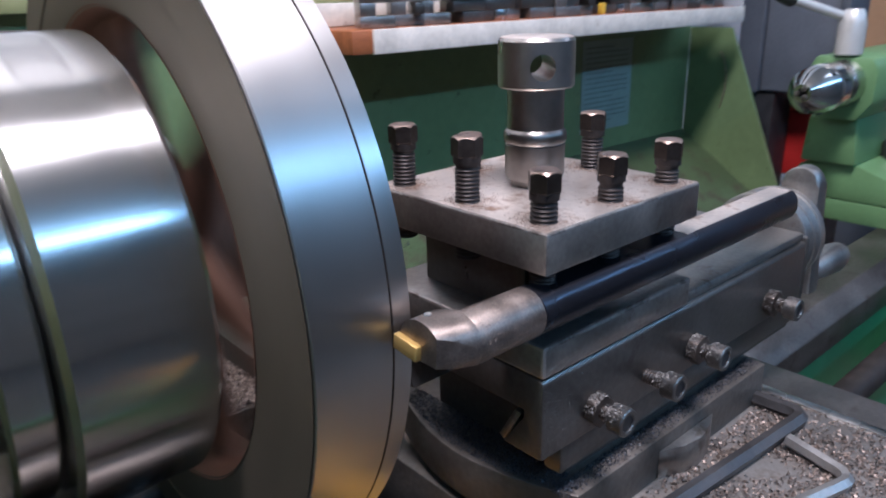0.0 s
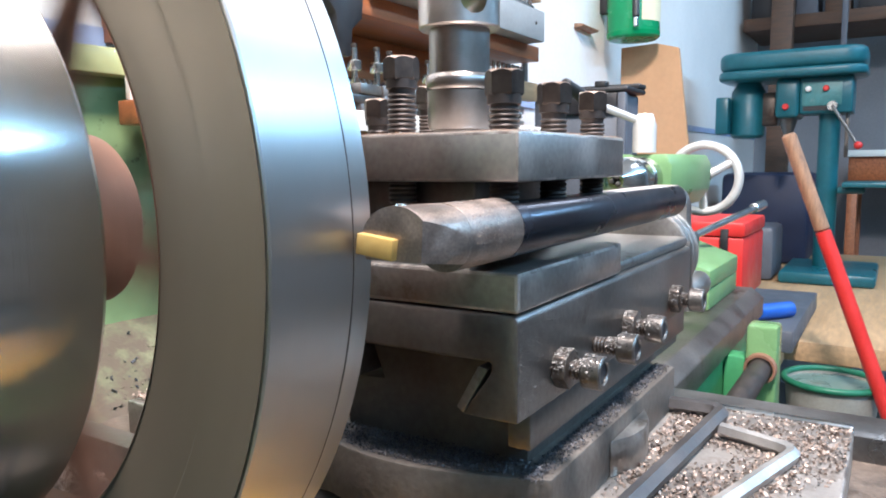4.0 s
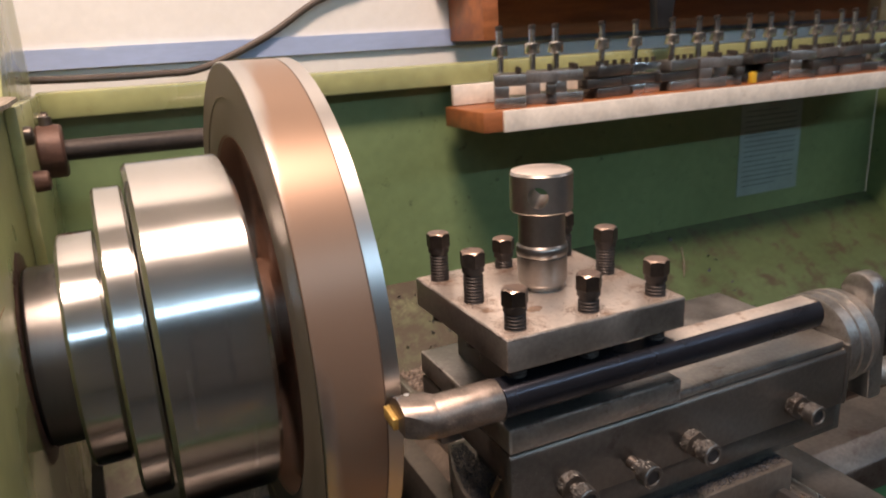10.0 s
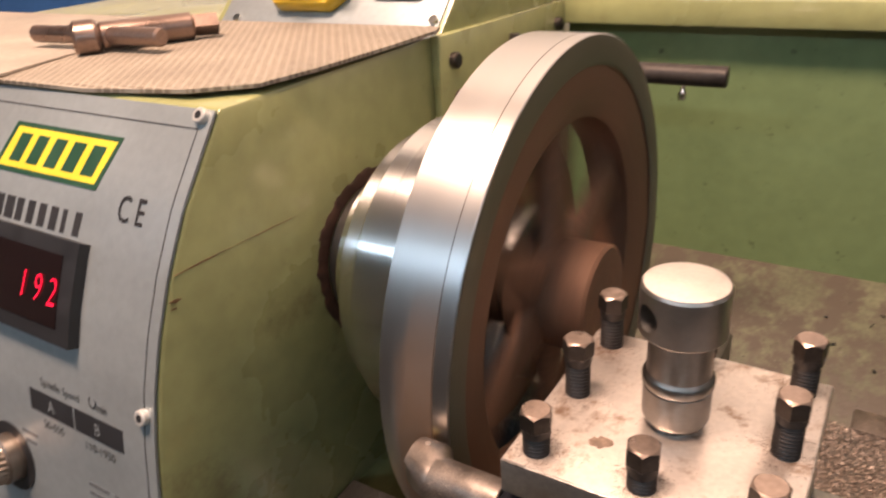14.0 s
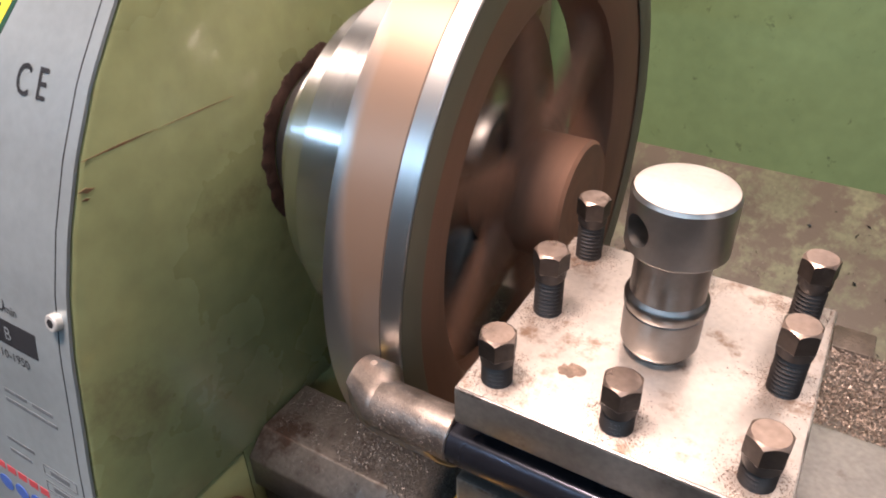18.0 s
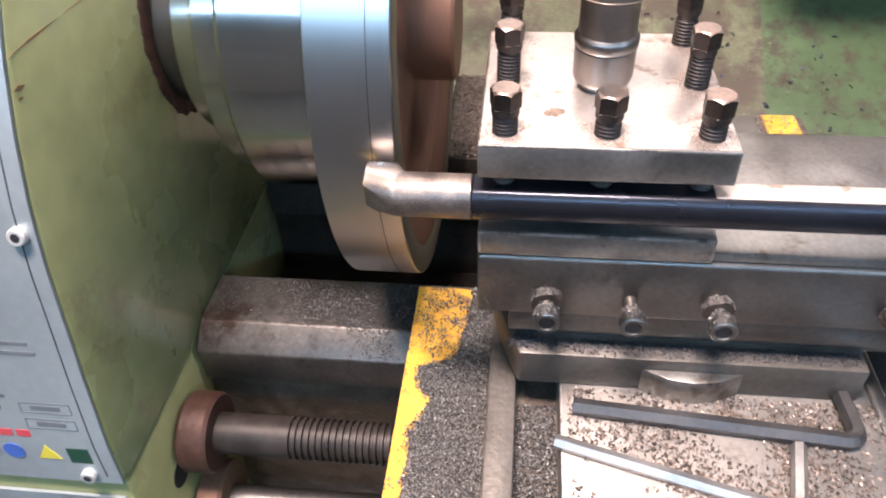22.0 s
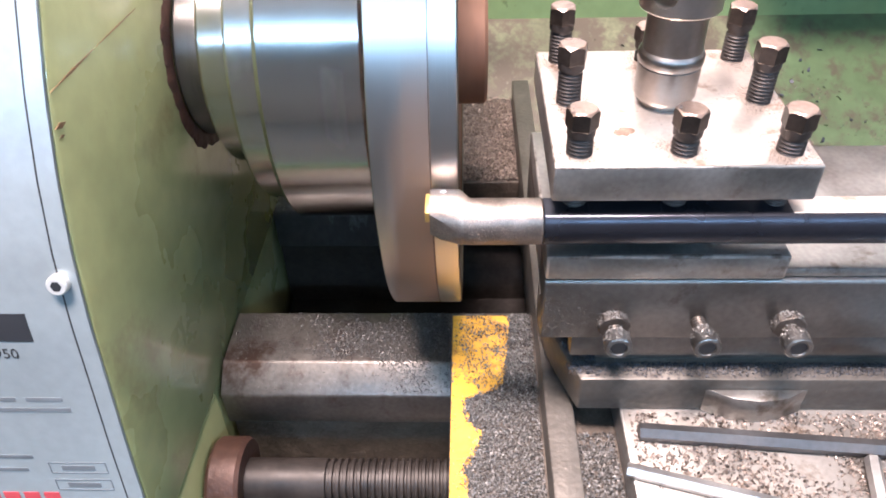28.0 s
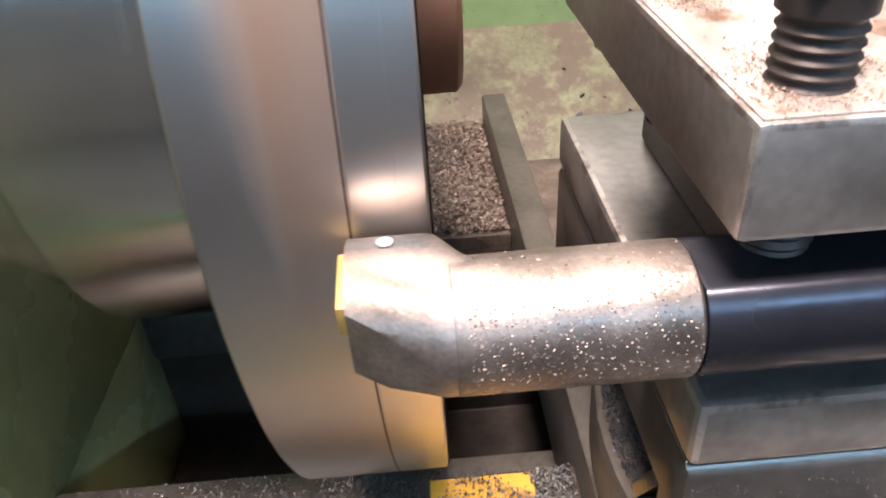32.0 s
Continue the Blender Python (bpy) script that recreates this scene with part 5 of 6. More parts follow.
for k in range(12):
    lab_.faces.new((lab_.verts[2 * k], lab_.verts[2 * k + 2], lab_.verts[2 * k + 3], lab_.verts[2 * k + 1]))
part("label", lab_, material("cream_label", (0.65, 0.60, 0.40), 0.6, 0, 0.06, 20), jar, "cream paper label")
part("spout", rod((JX - 0.066, JY - 0.026, 0.40), (JX - 0.074, JY - 0.030, 0.33), 0.009, 16, bev=0.002), BLACK, jar, "black spout")
part("spout_cap", rod((JX - 0.075, JY - 0.030, 0.329), (JX - 0.076, JY - 0.031, 0.305), 0.0065, 16, bev=0.001), CHROME, jar, "bright spout cap")
part("hanger", box(JX - 0.01, JX + 0.01, JY + 0.0665, 0.4886, 0.36, 0.42, 0.002), BLACK, jar)
jar.location, jar.scale = (1.44, 0.394, 0.262), (0.84, 0.84, 0.84)

DARK_WOOD = material("dark_brown_wood", (0.085, 0.045, 0.025), 0.6, 0, 0.3, 12.0, 0.1, 150, stretch=(6, 1, 6))
single("back_shelf", box(3.1, 3.55, -1.2, 0.45, 0.525, 0.575, 0.003), DARK_WOOD, "dark brown wooden shelf on the far wall", "shelf", base=(3.3, -0.3, 0.525))
for k, (sy, sw, sh, mt) in enumerate(((0.38, 0.10, 0.30, BLACK), (0.22, 0.08, 0.26, GREY_DARK), (0.11, 0.09, 0.32, DARK_WOOD), (-0.02, 0.12, 0.20, BLACK), (-0.17, 0.12, 0.28, YELLOW_PLASTIC), (-0.32, 0.13, 0.30, DARK_WOOD), (-0.48, 0.12, 0.26, BLACK))):
    single("stored_case", box(3.15, 3.35, sy - sw / 2, sy + sw / 2, 0.5752, 0.575 + sh, 0.004), mt, "small storage case on the far shelf", "case", group="cases on the far shelf", base=(3.25, sy, 0.575))
single("back_post", box(3.02, 3.09, 0.255, 0.335, FLOOR, 1.44, 0.003), DARK_WOOD, "dark wooden upright post behind the drill press", "post", base=(3.05, 0.29, FLOOR))
single("thin_post", box(3.02, 3.05, 0.065, 0.085, 0.20, 1.44, 0.002), GREY_DARK, "thin grey pipe running up the far wall", "pipe", base=(3.03, 0.075, 0.20))
far = thing("far_table", (3.2, -0.35, FLOOR), "white-topped brown side table by the far wall", "table")
part("table_top", box(2.98, 3.5, -0.80, 0.045, 0.005, 0.030, 0.003), PAPER, far, "white laminate top")
part("table_front", box(3.0, 3.02, -0.78, 0.035, -0.085, 0.0048, 0.002), WOOD_RED, far, "brown drawer front")
for ly in (-0.76, 0.0):
    part("table_leg", box(3.0, 3.04, ly, ly + 0.035, FLOOR, -0.0852, 0.002), WOOD_RED, far)
    part("table_leg", box(3.44, 3.48, ly, ly + 0.035, FLOOR, 0.0048, 0.002), WOOD_RED, far)

# ---- drill press ----
dp = thing("drill_press", (2.3, 0.1, -0.36), "teal enamelled bench drill press with a belt guard and motor", "drill press")
def slab(y0, y1, z0, z1, x0, x1, r, mt, nm, lab=""):
    part(nm, box(x0, x1, y0, y1, z0, z1, r, 3), mt, dp, lab)
def guard_outline(x0, x1, y0, y1, r):
    pts = []
    for cx, cy, q in ((x1 - r, y1 - r, 0), (x0 + r, y1 - r, 1), (x0 + r, y0 + r, 2), (x1 - r, y0 + r, 3)):
        pts += [(cx + r * math.cos((q + k / 8) * math.pi / 2), cy + r * math.sin((q + k / 8) * math.pi / 2)) for k in range(9)]
    return pts
part("guard_base", prism(guard_outline(2.138, 2.362, -0.042, 0.357, 0.06), "z", 0.2330, 0.2600, 0.008, seg=3), TEAL, dp, "lower half of the belt guard with a rolled edge")
part("belt_guard", prism(guard_outline(2.140, 2.360, -0.040, 0.355, 0.06), "z", 0.2602, 0.3130, 0.016, seg=4), TEAL, dp, "long rounded teal belt guard")
for k in range(6):
    part("guard_screw", lathe([(0.3128, 0.0), (0.3128, 0.008), (0.316, 0.007), (0.3165, 0.0)], "z", (2.19, 0.03 + 0.05 * k, 0.0), 14), TEAL, dp)
part("motor", lathe([(0.063, 0.0), (0.063, 0.040), (0.072, 0.050), (0.205, 0.050), (0.2325, 0.034), (0.2325, 0.0)], "z", (2.27, 0.283, 0.0), 36), TEAL, dp, "cylindrical teal motor")
part("terminal_box", box(2.185, 2.25, 0.326, 0.364, 0.075, 0.187, 0.006), TEAL, dp)
part("motor_mount", box(2.25, 2.31, 0.195, 0.245, 0.10, 0.20, 0.004), OXIDE, dp, "black motor mount")
slab(0.130, 0.1945, 0.118, 0.2328, 2.18, 2.34, 0.012, TEAL, "spindle_head", "rounded spindle housing")
slab(-0.008, 0.1298, 0.128, 0.2328, 2.186, 2.34, 0.006, TEAL, "head_casting")
part("switch_plate", box(2.183, 2.1858, 0.020, 0.122, 0.150, 0.218, 0.001), material("pale_teal_plate", (0.06, 0.19, 0.19), 0.45, 0, 0.2, 20.0, 0.03, 200, spots=(0.20, 0.26, 0.24), spots_amount=0.35, spots_scale=30), dp, "scuffed pale teal switch plate")
part("column", lathe([(-0.325, 0.0), (-0.325, 0.029), (0.128, 0.029), (0.128, 0.0)], "z", (2.25, 0.052, 0.0), 36), TEAL, dp, "dark teal column")
part("rack", box(2.22, 2.24, 0.000, 0.010, 0.0, 0.128, 0.002), CAST, dp, "grey toothed rack")
part("quill", lathe([(0.045, 0.0), (0.045, 0.010), (0.075, 0.014), (0.100, 0.022), (0.1178, 0.026), (0.1178, 0.0)], "z", (2.24, 0.163, 0.0), 28), STEEL_DARK, dp)
part("table_arm", box(2.20, 2.27, -0.05, 0.022, -0.105, -0.0842, 0.006), TEAL, dp)
part("work_table", box(2.12, 2.34, -0.19, 0.006, -0.084, -0.070, 0.004), TEAL, dp)
part("foot", box(2.08, 2.42, -0.092, 0.155, -0.3595, -0.325, 0.01), TEAL, dp)
for dy, dz, mt, rr in ((0.106, 0.198, WHITE_WALL, 0.008), (0.0605, 0.198, RED, 0.008), (0.042, 0.147, SATIN, 0.0145), (0.165, 0.150, RED, 0.009)):
    part("control_knob", lathe([(2.168, 0.0), (2.168, rr - 0.002), (2.170, rr), (2.1828, rr), (2.1828, 0.0)], "x", (0, dy, dz), 24), mt, dp)
part("label_strip", box(2.1835, 2.1857, 0.056, 0.118, 0.136, 0.1485), BLACK, dp)
part("feed_lever", rod((2.17, 0.042, 0.147), (2.12, -0.028, 0.034), 0.0045, 12), STEEL_DARK, dp)
part("lever_ball", lathe([(-0.011 * math.cos(a), 0.011 * math.sin(a)) for a in [q * math.pi / 10 for q in range(11)]], "x", (2.118, -0.030, 0.0325), 20), RED, dp)
single("machine_vice", box(2.1, 2.3, 0.17, 0.33, -0.359, -0.20, 0.015), GREY_DARK, "dark grey machine vice on the bench", "vice", base=(2.2, 0.25, -0.36))
single("blue_case", box(2.5, 2.8, 0.12, 0.40, -0.359, -0.05, 0.02), material("navy_case", (0.01, 0.018, 0.05), 0.5, 0, 0.1, 10), "dark blue machine case behind the drill press", "case", base=(2.6, 0.26, -0.36))

# ---- headstock front panel, controls and guard rod ----
def bulge_y(z):
    zs_ = [p[1] for p in bulge][::-1]
    return float(np.interp(z, zs_, [p[0] for p in bulge][::-1]))


def on_panel(x, z, lift):
    """A point on the bulging front, lifted off it."""
    d = 0.002
    t = Vector((0, bulge_y(z + d) - bulge_y(z - d), 2 * d)).normalized()
    n = Vector((0, -t.z, t.y))
    return Vector((x, bulge_y(z), z)) + n * lift


def panel_patch(corners, lo, hi, rows=1):
    """A thin plate on the bulge between four (x, z) corners: top left, top right, bottom right, bottom left."""
    b = bmesh.new()
    a, c, d, e = [Vector((*p, 0)) for p in corners]
    grid = []
    for k in range(rows + 1):
        l, r = a.lerp(e, k / rows), c.lerp(d, k / rows)
        grid.append([[b.verts.new(on_panel(p.x, p.y, h)) for p in (l, r)] for h in (lo, hi)])
    for g, h in zip(grid, grid[1:]):
        b.faces.new((g[1][0], g[1][1], h[1][1], h[1][0]))
        b.faces.new((g[0][0], g[0][1], h[0][1], h[0][0]))
        b.faces.new((g[0][0], g[1][0], h[1][0], h[0][0]))
        b.faces.new((g[0][1], g[1][1], h[1][1], h[0][1]))
    b.faces.new((*grid[0][0], *grid[0][1][::-1]))
    b.faces.new((*grid[-1][0], *grid[-1][1][::-1]))
    bmesh.ops.recalc_face_normals(b, faces=b.faces[:])
    return b


def rect(x0, x1, z0, z1):
    return [(x0, z1), (x1, z1), (x1, z0), (x0, z0)]


def lettering(text, size, place, bold=0.0):
    """Words in the built-in font, each vertex put in place by a function of its (across, up)."""
    cu = bpy.data.curves.new("words", "FONT")
    cu.body, cu.size, cu.align_x, cu.align_y, cu.offset = text, size, "CENTER", "CENTER", bold
    cu.resolution_u = 3
    o = new("words", cu)
    bpy.context.view_layer.update()
    me = bpy.data.meshes.new_from_object(o.evaluated_get(bpy.context.evaluated_depsgraph_get()))
    bpy.data.objects.remove(o)
    b = bmesh.new()
    b.from_mesh(me)
    bpy.data.meshes.remove(me)
    for v in b.verts:
        v.co = place(v.co.x, v.co.y)
    return b


FAINT_INK = material("faint_ink", (0.13, 0.145, 0.155), 0.6, 0.2, 0.1, 50.0)
PANEL_PRINT_RED = material("red_print", (0.50, 0.06, 0.07), 0.6, 0, 0.1, 50)
PANEL_BLUE = material("blue_print", (0.05, 0.12, 0.40), 0.6, 0, 0.1, 50)
LOGO_GREEN = material("logo_green", (0.008, 0.055, 0.03), 0.5, 0, 0.05, 50)
LOGO_YELLOW = material("logo_yellow", (0.68, 0.56, 0.05), 0.5, 0, 0.05, 50)
LED = material("red_led", (0.6, 0.0, 0.02), 0.4, 0, 0.0, 50, emit=((1.0, 0.02, 0.06), 1.5))

panel = thing("front_panel", (-0.4, -0.05, -0.17), "scuffed silver control panel on the headstock's bulging front", "panel")
part("panel_sheet", panel_patch(rect(-0.60, -0.2088, -0.1715, 0.0815), 0.0004, 0.0018, 40), PLATE_SILVER, panel)
part("border_line", panel_patch(rect(-0.2155, -0.2150, -0.1665, 0.074), 0.0018, 0.0020, 40), INK, panel)
part("border_line", panel_patch(rect(-0.60, -0.2152, 0.0738, 0.0743), 0.0018, 0.0020), INK, panel)
for sx, sz in ((-0.2145, 0.0785), (-0.2150, -0.0385), (-0.2230, -0.1650), (-0.392, 0.0785)):
    c = on_panel(sx, sz, 0.0018)
    n = (on_panel(sx, sz, 0.01) - c).normalized()
    s_ = part("panel_screw", rod(c - n * 0.001, c + n * 0.0032, 0.0037, 24, bev=0.0005), PALE_METAL, panel, "chromed socket screw")
    part("socket", rod(c + n * 0.0030, c + n * 0.00335, 0.0020, 6), BLACK, s_)
lg = part("maker_plate", panel_patch([(-0.3490, 0.0668), (-0.2610, 0.0668), (-0.2690, 0.0455), (-0.3575, 0.0455)], 0.0018, 0.0021, 6), LOGO_GREEN, panel, "dark green slanted maker's plate")
part("yellow_field", panel_patch([(-0.3460, 0.0648), (-0.2640, 0.0648), (-0.2710, 0.0475), (-0.3532, 0.0475)], 0.0021, 0.0023, 6), LOGO_YELLOW, lg, "yellow field")
for k in range(5):
    x0 = -0.344 + k * 0.0153
    part("maker_mark", panel_patch([(x0 + 0.003, 0.0622), (x0 + 0.0125, 0.0622), (x0 + 0.0085, 0.0500), (x0 - 0.0010, 0.0500)], 0.0023, 0.0025, 4), LOGO_GREEN, lg)
for k, wd in enumerate((0.009, 0.009, 0.007, 0.007, 0.007, 0.007, 0.004, 0.006)):
    x0 = -0.3480 + k * 0.0098
    part("model_mark", panel_patch(rect(x0, x0 + wd * 0.85, 0.0255, 0.0355), 0.0018, 0.0020, 3), INK, panel)
part("ce_mark", lettering("C E", 0.0150, lambda a, u: on_panel(-0.2405 + a * 0.85, 0.0405 + u, 0.0021), 0.0001), INK, panel)
disp = part("display_bezel", panel_patch(rect(-0.341, -0.2635, -0.0205, 0.0240), 0.0018, 0.0075, 8), BLACK, panel, "black plastic display bezel")
part("display_window", panel_patch(rect(-0.330, -0.2735, -0.0135, 0.0180), 0.0075, 0.0079, 6), material("smoked_window", (0.010, 0.004, 0.004), 0.15, 0, 0.1, 40), disp)
for word, dx in (("1", -0.0125), ("9", 0.0), ("2", 0.0125)):
    part("digit", lettering(word, 0.0175, lambda a, u, dx=dx: on_panel(-0.2890 + dx * 0.95 + a * 0.85 + u * 0.12, 0.0012 + u, 0.0085), -0.00025), LED, disp, "glowing red digit")
part("speed_words", lettering("Spindle Speed       /min", 0.0058, lambda a, u: on_panel(-0.2690 + a, -0.0450 + u, 0.0020)), INK, panel)
part("turn_arrow", lettering("C", 0.0085, lambda a, u: on_panel(-0.2530 - u, -0.0440 + a, 0.0020)), INK, panel)
tb = part("range_table", panel_patch(rect(-0.306, -0.231, -0.0620, -0.0505), 0.0018, 0.0020, 4), INK, panel, "black range table")
part("range_split", panel_patch(rect(-0.2690, -0.2682, -0.0620, -0.0505), 0.0020, 0.0021, 4), PLATE_SILVER, tb)
for tx, word in ((-0.2875, "A"), (-0.2500, "B")):
    part("range_letter", lettering(word, 0.0085, lambda a, u, tx=tx: on_panel(tx + a, -0.0563 + u, 0.0023)), PLATE_SILVER, tb)
part("range_figures", lettering("110-1950", 0.0062, lambda a, u: on_panel(-0.2500 + a, -0.0675 + u, 0.0020)), INK, panel)
part("range_figures", lettering("50-550", 0.0062, lambda a, u: on_panel(-0.2875 + a, -0.0675 + u, 0.0020)), INK, panel)
for z0, x0, x1 in ((-0.0885, -0.262, -0.246), (-0.0885, -0.242, -0.228), (-0.0935, -0.262, -0.226), (-0.1175, -0.268, -0.248), (-0.1245, -0.268, -0.252), (-0.0780, -0.318, -0.304), (-0.0830, -0.316, -0.306)):
    part("small_print", panel_patch(rect(x0, x1, z0 - 0.0009, z0 + 0.0009), 0.0018, 0.0020), FAINT_INK, panel)
for z0 in (-0.1235, -0.1330):
    for q in ((-0.243, -0.2195, z0 + 0.0026, z0 + 0.003), (-0.243, -0.2195, z0 - 0.003, z0 - 0.0026), (-0.243, -0.2426, z0 - 0.0026, z0 + 0.0026), (-0.2199, -0.2195, z0 - 0.0026, z0 + 0.0026), (-0.238, -0.2245, z0 - 0.0013, z0 + 0.0013)):
        part("serial_frame", panel_patch(rect(*q), 0.0018, 0.0020), FAINT_INK, panel)
for k in range(9):
    x0 = -0.318 + k * 0.0085
    part("warning_text", panel_patch(rect(x0, x0 + 0.0066, -0.1415, -0.1375), 0.0018, 0.0020), PANEL_PRINT_RED, panel)
for k in range(6):
    c = on_panel(-0.318 + k * 0.0125, -0.1515, 0.0019)
    n = (on_panel(-0.3, -0.1515, 0.01) - on_panel(-0.3, -0.1515, 0.0)).normalized()
    part("safety_sign", rod(c, c + n * 0.0003, 0.0050, 24), PANEL_BLUE, panel)
part("warning_triangle", panel_patch([(-0.2390, -0.1465), (-0.2388, -0.1465), (-0.2335, -0.1555), (-0.2445, -0.1555)], 0.0018, 0.0021), LOGO_YELLOW, panel)
part("first_aid_sign", panel_patch(rect(-0.2295, -0.2190, -0.1575, -0.1475), 0.0018, 0.0020), LOGO_GREEN, panel)
kc = on_panel(-0.331, -0.098, 0.0018)
kn = (on_panel(-0.331, -0.098, 0.02) - kc).normalized()
kb = part("knob_scale", rod(kc, kc + kn * 0.0006, 0.020, 40), BLACK, panel, "black knob scale")
knob = lathe([(0.0006, 0.0), (0.0006, 0.0135), (0.008, 0.0135), (0.009, 0.012)] + [(0.012, 0.0115), (0.026, 0.0108), (0.0275, 0.0095), (0.0275, 0.0)], "z", (0, 0, 0), 48)
for v in knob.verts:
    if 0.0115 < v.co.z < 0.0265:
        a = math.atan2(v.co.y, v.co.x)
        f = 1.0 + 0.05 * (1 if round(a / math.tau * 48) % 2 else -1)
        v.co.x, v.co.y = v.co.x * f, v.co.y * f
knob.transform(Matrix.Translation(kc) @ kn.to_track_quat("Z", "Y").to_matrix().to_4x4())
part("speed_knob", knob, material("bronze_knob", (0.30, 0.24, 0.20), 0.35, 0.9, 0.15, 60), panel, "ribbed bronze speed knob", smooth=False)

low = thing("gearbox_panel", (-0.4, -0.085, -0.36), "blue-grey gearbox panel with round steel knobs", "panel")
part("panel_sheet", prism([(-0.0885, -0.36), (-0.0775, -0.1835), (-0.0790, -0.1835), (-0.0900, -0.36)], "x", -0.60, HX - 0.004), PLATE_SILVER, low)
for kx, kz in ((-0.318, -0.208), (-0.282, -0.222), (-0.250, -0.234)):
    b = lathe([(0.0, 0.0), (0.0, 0.013), (0.012, 0.0125), (0.014, 0.016), (0.030, 0.016), (0.032, 0.014), (0.032, 0.0)], "z", (0, 0, 0), 32)
    b.transform(Matrix.Translation((kx, -0.0815, kz)) @ Matrix.Rotation(math.radians(95), 4, "X"))
    part("round_knob", b, BOSS, low, "round steel knob")
lowhole = part("oil_plug", rod((HX - 0.0012, -0.0416, -0.2205), (HX - 0.0002, -0.0416, -0.2205), 0.0085, 24), BLACK, low)

mat_ob = thing("ribbed_mat", (-0.45, 0.1, 0.083), "brown-grey ribbed rubber mat on the headstock top", "mat")
m = RUBBER.node_tree
bk = m.nodes.new("ShaderNodeTexBrick")
bk.inputs["Scale"].default_value, bk.inputs["Mortar Size"].default_value, bk.inputs["Mortar Smooth"].default_value = 82.0, 0.085, 0.6
bk.inputs["Row Height"].default_value = 0.30
bk.inputs["Color1"].default_value, bk.inputs["Color2"].default_value = (0.42, 0.38, 0.34, 1), (0.58, 0.54, 0.50, 1)
bk.inputs["Mortar"].default_value = (1, 1, 1, 1)
tcn = m.nodes.new("ShaderNodeTexCoord")
m.links.new(tcn.outputs["Object"], bk.inputs["Vector"])
bmp = m.nodes.new("ShaderNodeBump")
bmp.inputs["Strength"].default_value, bmp.inputs["Distance"].default_value = 0.5, 0.0008
m.links.new(bk.outputs["Color"], bmp.inputs["Height"])
m.links.new(bmp.outputs[0], m.nodes["Principled BSDF"].inputs["Normal"])
worn = m.nodes.new("ShaderNodeMix")
worn.data_type, worn.blend_type = "RGBA", "MULTIPLY"
worn.inputs["Factor"].default_value = 0.9
m.links.new(m.nodes["Principled BSDF"].inputs["Base Color"].links[0].from_socket, worn.inputs["A"])
m.links.new(bk.outputs["Color"], worn.inputs["B"])
m.links.new(worn.outputs["Result"], m.nodes["Principled BSDF"].inputs["Base Color"])
edge = [(-0.75, 0.010), (-0.376, 0.0105), (-0.30, 0.012), (-0.235, 0.020), (-0.2085, 0.040), (-0.203, 0.075), (-0.200, 0.130), (-0.200, 0.180), (-0.205, 0.1915), (-0.75, 0.1915)]
b = bmesh.new()
ring0 = [b.verts.new((x_, y_, 0.0838 + (0.0022 if x_ > -0.25 else 0.0))) for x_, y_ in edge]
ring1 = [b.verts.new((x_, y_, 0.0858 + (0.0022 if x_ > -0.25 else 0.0))) for x_, y_ in edge]
b.faces.new(ring0[::-1])
b.faces.new(ring1)
for k in range(len(edge)):
    j = (k + 1) % len(edge)
    b.faces.new((ring0[k], ring0[j], ring1[j], ring1[k]))
bmesh.ops.recalc_face_normals(b, faces=b.faces[:])
part("mat_sheet", b, RUBBER, mat_ob, smooth=False)
TAN_SHEET = material("tan_rubber", (0.33, 0.285, 0.235), 0.7, 0, 0.15, 20.0, 0.1, 300, spots=(0.17, 0.13, 0.10), spots_amount=0.15)
cover = thing("smooth_mat", (-0.56, 0.1, 0.0860), "smooth tan rubber sheet lapping over the ribbed mat", "mat")
part("sheet", prism([(-0.75, 0.0095), (-0.3765, 0.0100), (-0.3845, 0.040), (-0.391, 0.068), (-0.400, 0.120), (-0.404, 0.1905), (-0.75, 0.1905)], "z", 0.0861, 0.0884, 0.0005), TAN_SHEET, cover)


def slope(u, v, h):
    """A place on the control housing's sloping face: across, up the slope, off it."""
    return Vector((u, 0.1925 + 0.7274 * v - 0.6862 * h, 0.078 + 0.6862 * v + 0.7274 * h))


SL = Matrix(((1, 0, 0, 0), (0, 0.7274, -0.6862, 0), (0, 0.6862, 0.7274, 0), (0, 0, 0, 1)))


def on_slope(b, u, v, h=0.0, spin=0.0):
    b.transform(Matrix.Translation(slope(u, v, h)) @ SL @ Matrix.Rotation(spin, 4, "Z"))
    return b


cp = thing("control_plate", (-0.31, 0.23, 0.11), "brushed steel switch plate with a red emergency stop and black switch", "control plate")
part("plate", on_slope(box(-0.0965, 0.0965, 0.004, 0.101, 0.0002, 0.0016, 0.0004), -0.308, 0.0), PLATE_SILVER, cp)
for sx, sv in ((-0.388, 0.0115), (-0.2155, 0.0145), (-0.2155, 0.092), (-0.388, 0.092)):
    part("plate_screw", on_slope(lathe([(0.0016, 0), (0.0016, 0.0034), (0.004, 0.0030), (0.004, 0)], "z", n=18), sx, sv), CHROME, cp)
stop = part("stop_housing", on_slope(prism([(-0.036, -0.010), (-0.026, -0.022), (0.022, -0.022), (0.032, -0.010), (0.038, 0.012), (0.026, 0.022), (-0.030, 0.022)], "z", 0.0016, 0.013, 0.003), -0.322, 0.040), YELLOW_PLASTIC, cp, "greasy yellow switch housing")
part("housing_step", on_slope(prism([(-0.031, -0.008), (-0.024, -0.017), (0.018, -0.017), (0.026, -0.006), (0.030, 0.012), (0.020, 0.018), (-0.026, 0.018)], "z", 0.0131, 0.023, 0.003), -0.322, 0.040), YELLOW_PLASTIC, stop, "raised upper step")
